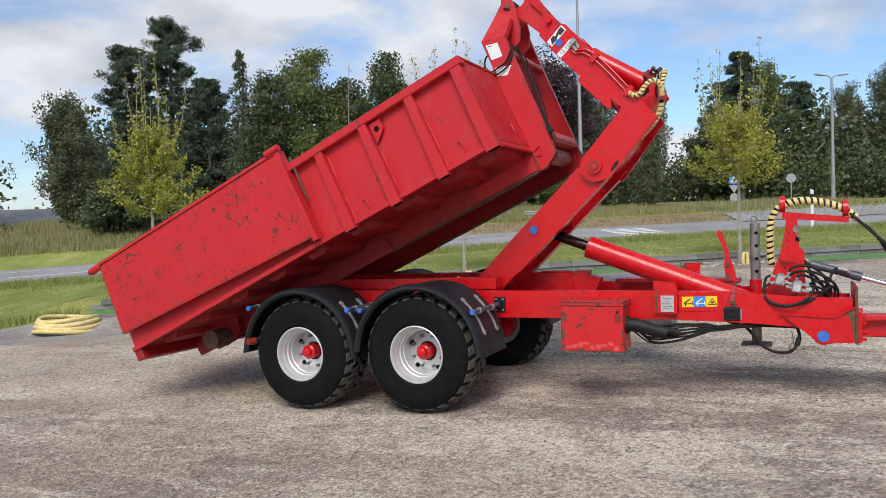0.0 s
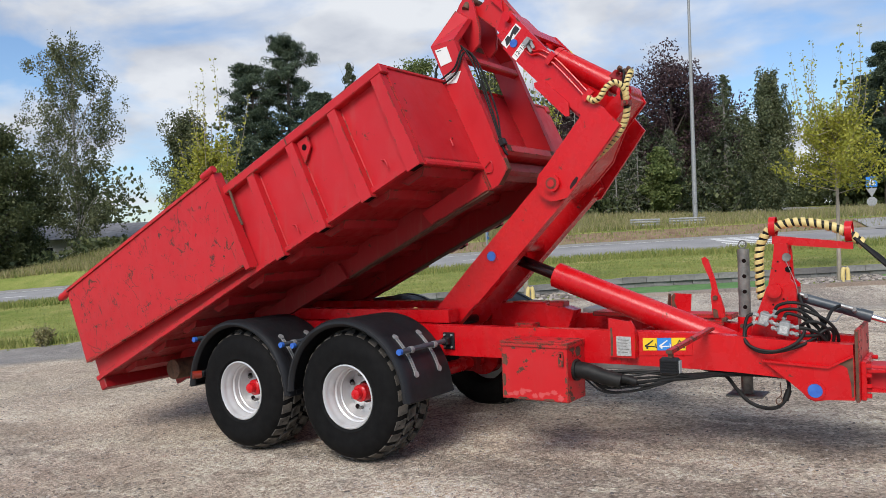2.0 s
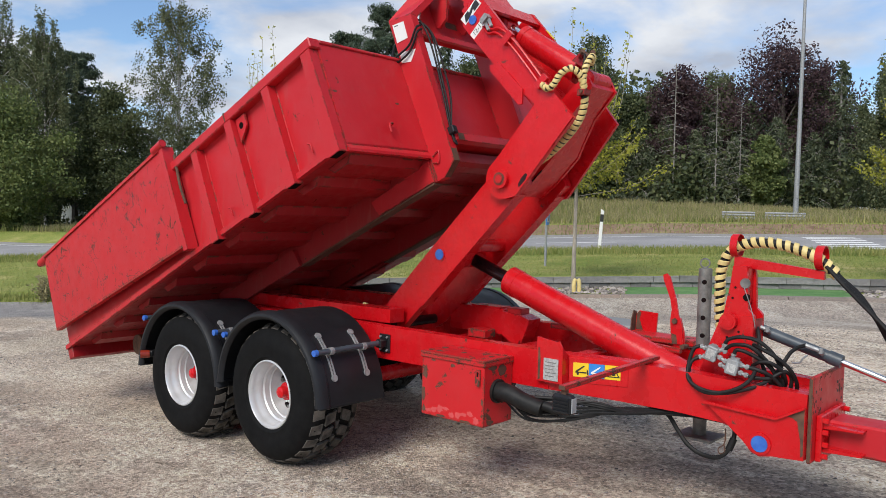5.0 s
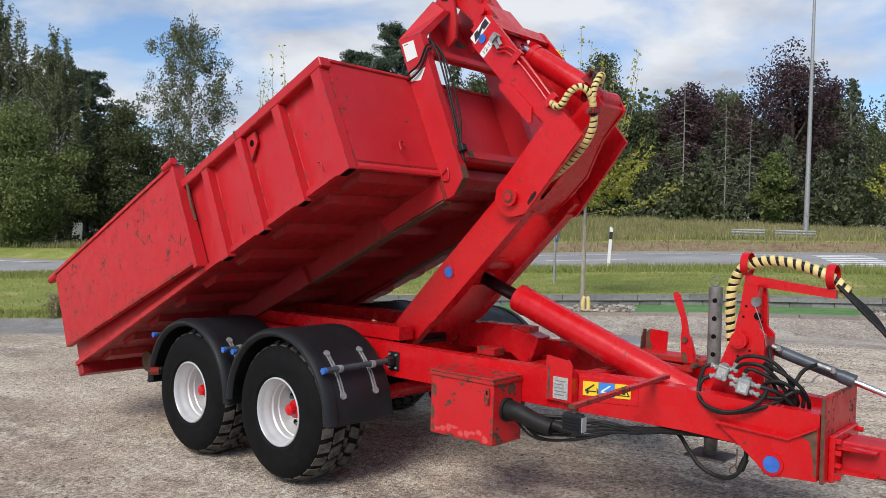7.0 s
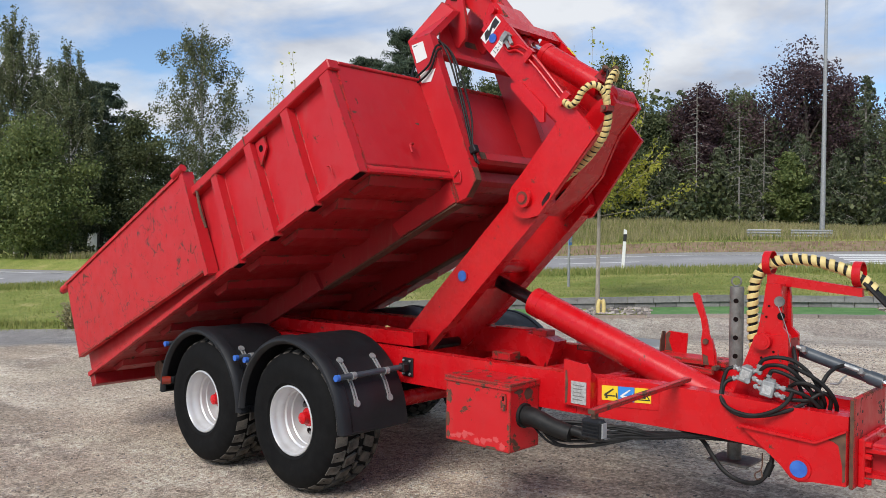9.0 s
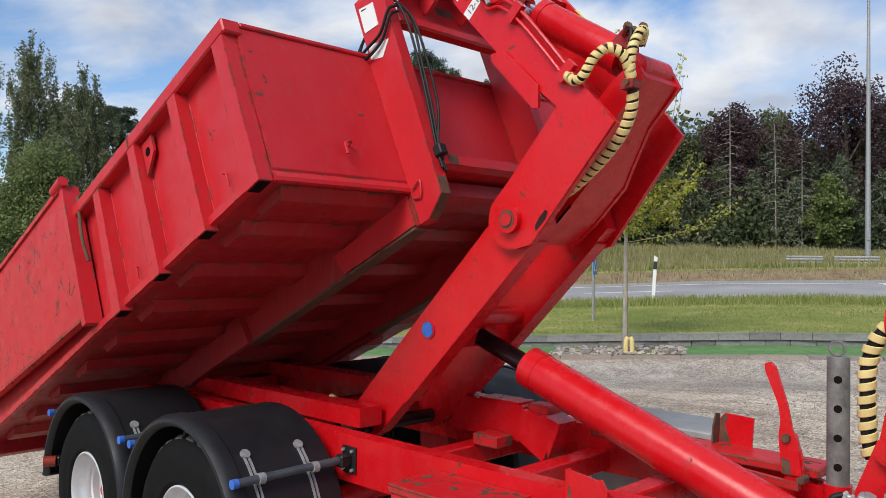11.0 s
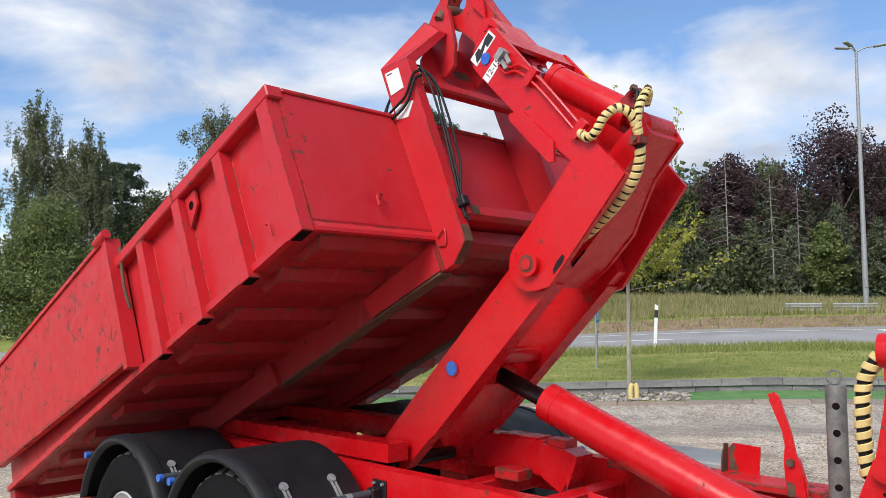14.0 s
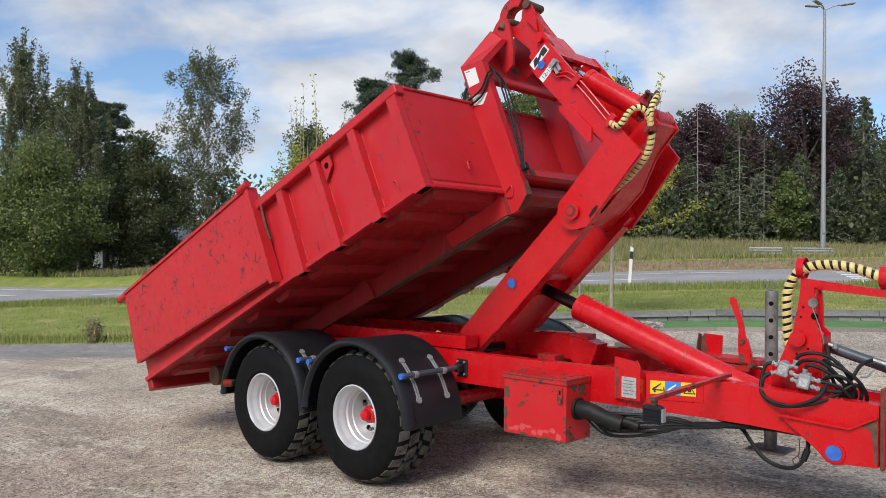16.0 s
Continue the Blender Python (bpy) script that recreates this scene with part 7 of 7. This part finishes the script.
def guard_rail(u0, u1, v):
    p = on_land((u0 + u1) / 2, v)
    w = (u1 - u0) / 2
    t = root("guard_rail", Matrix.Translation(p) @ turn_u(), "short galvanised steel guard rail on the bank", "guard rail", "guard rails")
    for x in (-w + 0.12, w - 0.12):
        part("post", box(x - 0.03, x + 0.03, 0.03, 0.08, -0.1, RAIL_TOP - p.z), M_ZINC, t)
    for z in (RAIL_TOP - 0.28 - p.z, RAIL_TOP - 0.15 - p.z, RAIL_TOP - 0.04 - p.z):
        part("beam", prism([(0.0, z - 0.042), (0.02, z - 0.02), (0.02, z + 0.02), (0.0, z + 0.042), (-0.012, z + 0.02), (-0.012, z - 0.02)], -w, w, axis="x"), M_ZINC, t)


RAIL_TOP = 2.29
guard_rail(5.6, 7.0, 22.0)
guard_rail(7.42, 9.1, 22.0)


def street_lamp(u, v, high, heads, label):
    p = on_land(u, v, -0.1)
    t = root("street_lamp", Matrix.Translation(p) @ turn_u(), label, "street lamp", "street lamps")
    part("pole", rod((0, 0, 0), (0, 0, high), 0.125, 16, r2=0.06), M_ZINC, t, smooth=True)
    part("door", box(-0.06, 0.06, -0.14, -0.07, 1.1, 1.55), M_ZINC, t, bevel=0.01)
    for a, ln in heads:
        e = Vector((math.cos(a) * ln, math.sin(a) * ln, high + 0.18))
        part("bracket", tube([(0, 0, high - 0.02), tuple(e * 0.5 + Vector((0, 0, high * 0.5 + 0.05))), tuple(e)], 0.03, 8), M_ZINC, t, smooth=True)
        h = part("lamp_head", box(-0.30, 0.30, -0.11, 0.11, -0.04, 0.04), M_GREYBOX, t, "flat grey lamp head", bevel=0.03)
        h.matrix_basis = Matrix.Translation(e + Vector((math.cos(a) * 0.25, math.sin(a) * 0.25, 0.02))) @ Matrix.Rotation(a, 4, "Z") @ Matrix.Rotation(-0.12, 4, "Y")


street_lamp(9.1, 24.0, 11.5, ((0.0, 0.75), (math.pi, 0.30), (math.pi + 0.9, 0.45)), "tall grey street lamp with three flat heads")
street_lamp(25.4, 28.0, 7.4, ((0.0, 0.5), (math.pi, 0.5)), "grey street lamp far beyond the crossing")
street_lamp(-37.2, 24.0, 8.8, ((0.2, 0.6),), "grey street lamp far along the road")


def sign(u, v, plates, label, high, turn=-0.35):
    p = on_land(u, v, -0.1)
    t = root("road_sign", Matrix.Translation(p) @ turn_u(turn), label, "road sign", "road signs")
    part("post", rod((0, 0.03, 0), (0, 0.03, high), 0.032, 12), M_ZINC, t, smooth=True)
    for shape, z, s, mat in plates:
        if shape == "square":
            q = part("plate", box(-s, s, -0.012, 0.0, z - s, z + s), mat, t, "blue crossing sign", bevel=0.004)
            part("symbol", prism([(-s * 0.75, z - s * 0.6), (s * 0.75, z - s * 0.6), (0, z + s * 0.75)], -0.016, -0.0125), M_WHITE, q, "white triangle")
            part("symbol", prism([(-s * 0.2, z - s * 0.5), (s * 0.25, z - s * 0.5), (s * 0.05, z + s * 0.3), (-s * 0.08, z + s * 0.3)], -0.019, -0.0165), M_BLACK, q, "dark walking figure shape")
        elif shape == "give_way":
            part("plate", prism([(-s, z + s * 0.8), (s, z + s * 0.8), (0, z - s)], -0.012, 0.0), mat, t, "grey back of a triangular sign")
        elif shape == "round":
            part("plate", rod((0, -0.012, z), (0, 0.0, z), s, 24), mat, t, "round grey sign back")


sz = 4.0 - on_land(19.3, 28.0).z
sign(19.3, 28.0, (("square", sz, 0.27, M_STBLUE), ("give_way", sz - 0.55, 0.27, M_ZINC), ("round", sz - 1.05, 0.25, M_ZINC)), "road sign post with blue crossing sign", sz + 0.3)
sign(21.7, 26.0, (("round", 1.62, 0.26, M_ZINC),), "small round road sign seen from behind", 1.75)
sign(31.0, 27.0, (("round", 1.5, 0.40, M_ZINC),), "round traffic mirror beyond the crossing", 1.7)
sign(-0.77, 4.8, (("square", 1.34, 0.19, M_STBLUE),), "small blue sign on a thin post in the lawn", 1.58, 1.45)

# dry weeds at the lawn's edge
for wu, wv, wh, ws in ((-11.9, 0.4, 0.75, 71), (-10.5, 0.4, 0.6, 72)):
    wr = np.random.RandomState(ws)
    wt = root("weed_shrub", Matrix.Translation(on_land(wu, wv)), "small dry brown weed shrub at the lawn's edge", "weed", "weed shrubs")
    lines, tips = [], []
    for k in range(30):
        a = wr.rand() * 6.283
        e = np.array([0.28 * math.cos(a) * wr.rand(), 0.28 * math.sin(a) * wr.rand(), wh * wr.uniform(0.55, 1.0)])
        lines.append(([np.zeros(3), e * np.array([0.4, 0.4, 0.55]), e], 0.005, 0.002))
        tips.append(e * wr.uniform(0.35, 1.0, (26, 1)) + wr.normal(size=(26, 3)) * 0.03)
    part("stems", limbs_mesh(lines), M_YBARK, wt)
    leaves("leaves", np.concatenate(tips), 0.075, M_DRY, ws, 0.5, 0.2, wt)
# thin kerb round the lawn's far end
tagged(sheet("lawn_edge", span(-40, -8.5, 1.0), [0.30, 0.32, 0.42, 0.44], Mat("pale_concrete", (0.46, 0.44, 0.40), 0.9).m, 0, lambda u, v: lot(u, 0.4) + (0.09 if 0.31 < v < 0.43 else -0.03)), "thin pale concrete edging beside the lawn", "edging", "", "structure")
# coil of yellow pipe beside the lawn
p = on_land(-8.3, 0.0, 0.03)
coil = root("pipe_coil", Matrix.Translation(p) @ turn_u(0.3), "coil of pale yellow plastic drain pipe on the gravel", "pipe coil")
for k in range(4):
    rad, z = 0.62 - 0.03 * k, 0.04 + 0.075 * k
    pts = [(rad * math.cos(a) * 1.05, rad * math.sin(a) * 0.85 + 0.03 * k, z + 0.03 * math.sin(a * 2 + k)) for a in (2 * math.pi * i / 16 for i in range(17))]
    part("loop", tube(pts, 0.045, 10, n=3), M_SPIRAL, coil, smooth=True)
# drain grate in the gravel
p = Vector((3.75, 4.37))
q = p - O2
grate = root("drain_grate", Matrix.Translation((p.x, p.y, lot(q.dot(U2), q.dot(V2)) + 0.004)), "dark iron drain grate in the gravel", "drain grate")
part("frame", box(-0.3, 0.3, -0.2, 0.2, -0.03, 0.004), M_STEEL, grate)
for k in range(8):
    part("bar", box(-0.26 + k * 0.07, -0.22 + k * 0.07, -0.18, 0.18, 0.004, 0.014), M_RUST, grate)


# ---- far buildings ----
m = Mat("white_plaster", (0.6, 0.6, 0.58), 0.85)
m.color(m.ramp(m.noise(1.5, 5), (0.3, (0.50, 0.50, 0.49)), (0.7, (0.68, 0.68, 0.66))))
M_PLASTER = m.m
m = Mat("grey_roof", (0.2, 0.2, 0.21), 0.8)
m.color(m.ramp(m.noise(2.5, 5), (0.3, (0.15, 0.15, 0.16)), (0.7, (0.27, 0.27, 0.28))))
M_ROOF = m.m
M_GLASS = Mat("dark_window", (0.03, 0.035, 0.04), 0.12).m


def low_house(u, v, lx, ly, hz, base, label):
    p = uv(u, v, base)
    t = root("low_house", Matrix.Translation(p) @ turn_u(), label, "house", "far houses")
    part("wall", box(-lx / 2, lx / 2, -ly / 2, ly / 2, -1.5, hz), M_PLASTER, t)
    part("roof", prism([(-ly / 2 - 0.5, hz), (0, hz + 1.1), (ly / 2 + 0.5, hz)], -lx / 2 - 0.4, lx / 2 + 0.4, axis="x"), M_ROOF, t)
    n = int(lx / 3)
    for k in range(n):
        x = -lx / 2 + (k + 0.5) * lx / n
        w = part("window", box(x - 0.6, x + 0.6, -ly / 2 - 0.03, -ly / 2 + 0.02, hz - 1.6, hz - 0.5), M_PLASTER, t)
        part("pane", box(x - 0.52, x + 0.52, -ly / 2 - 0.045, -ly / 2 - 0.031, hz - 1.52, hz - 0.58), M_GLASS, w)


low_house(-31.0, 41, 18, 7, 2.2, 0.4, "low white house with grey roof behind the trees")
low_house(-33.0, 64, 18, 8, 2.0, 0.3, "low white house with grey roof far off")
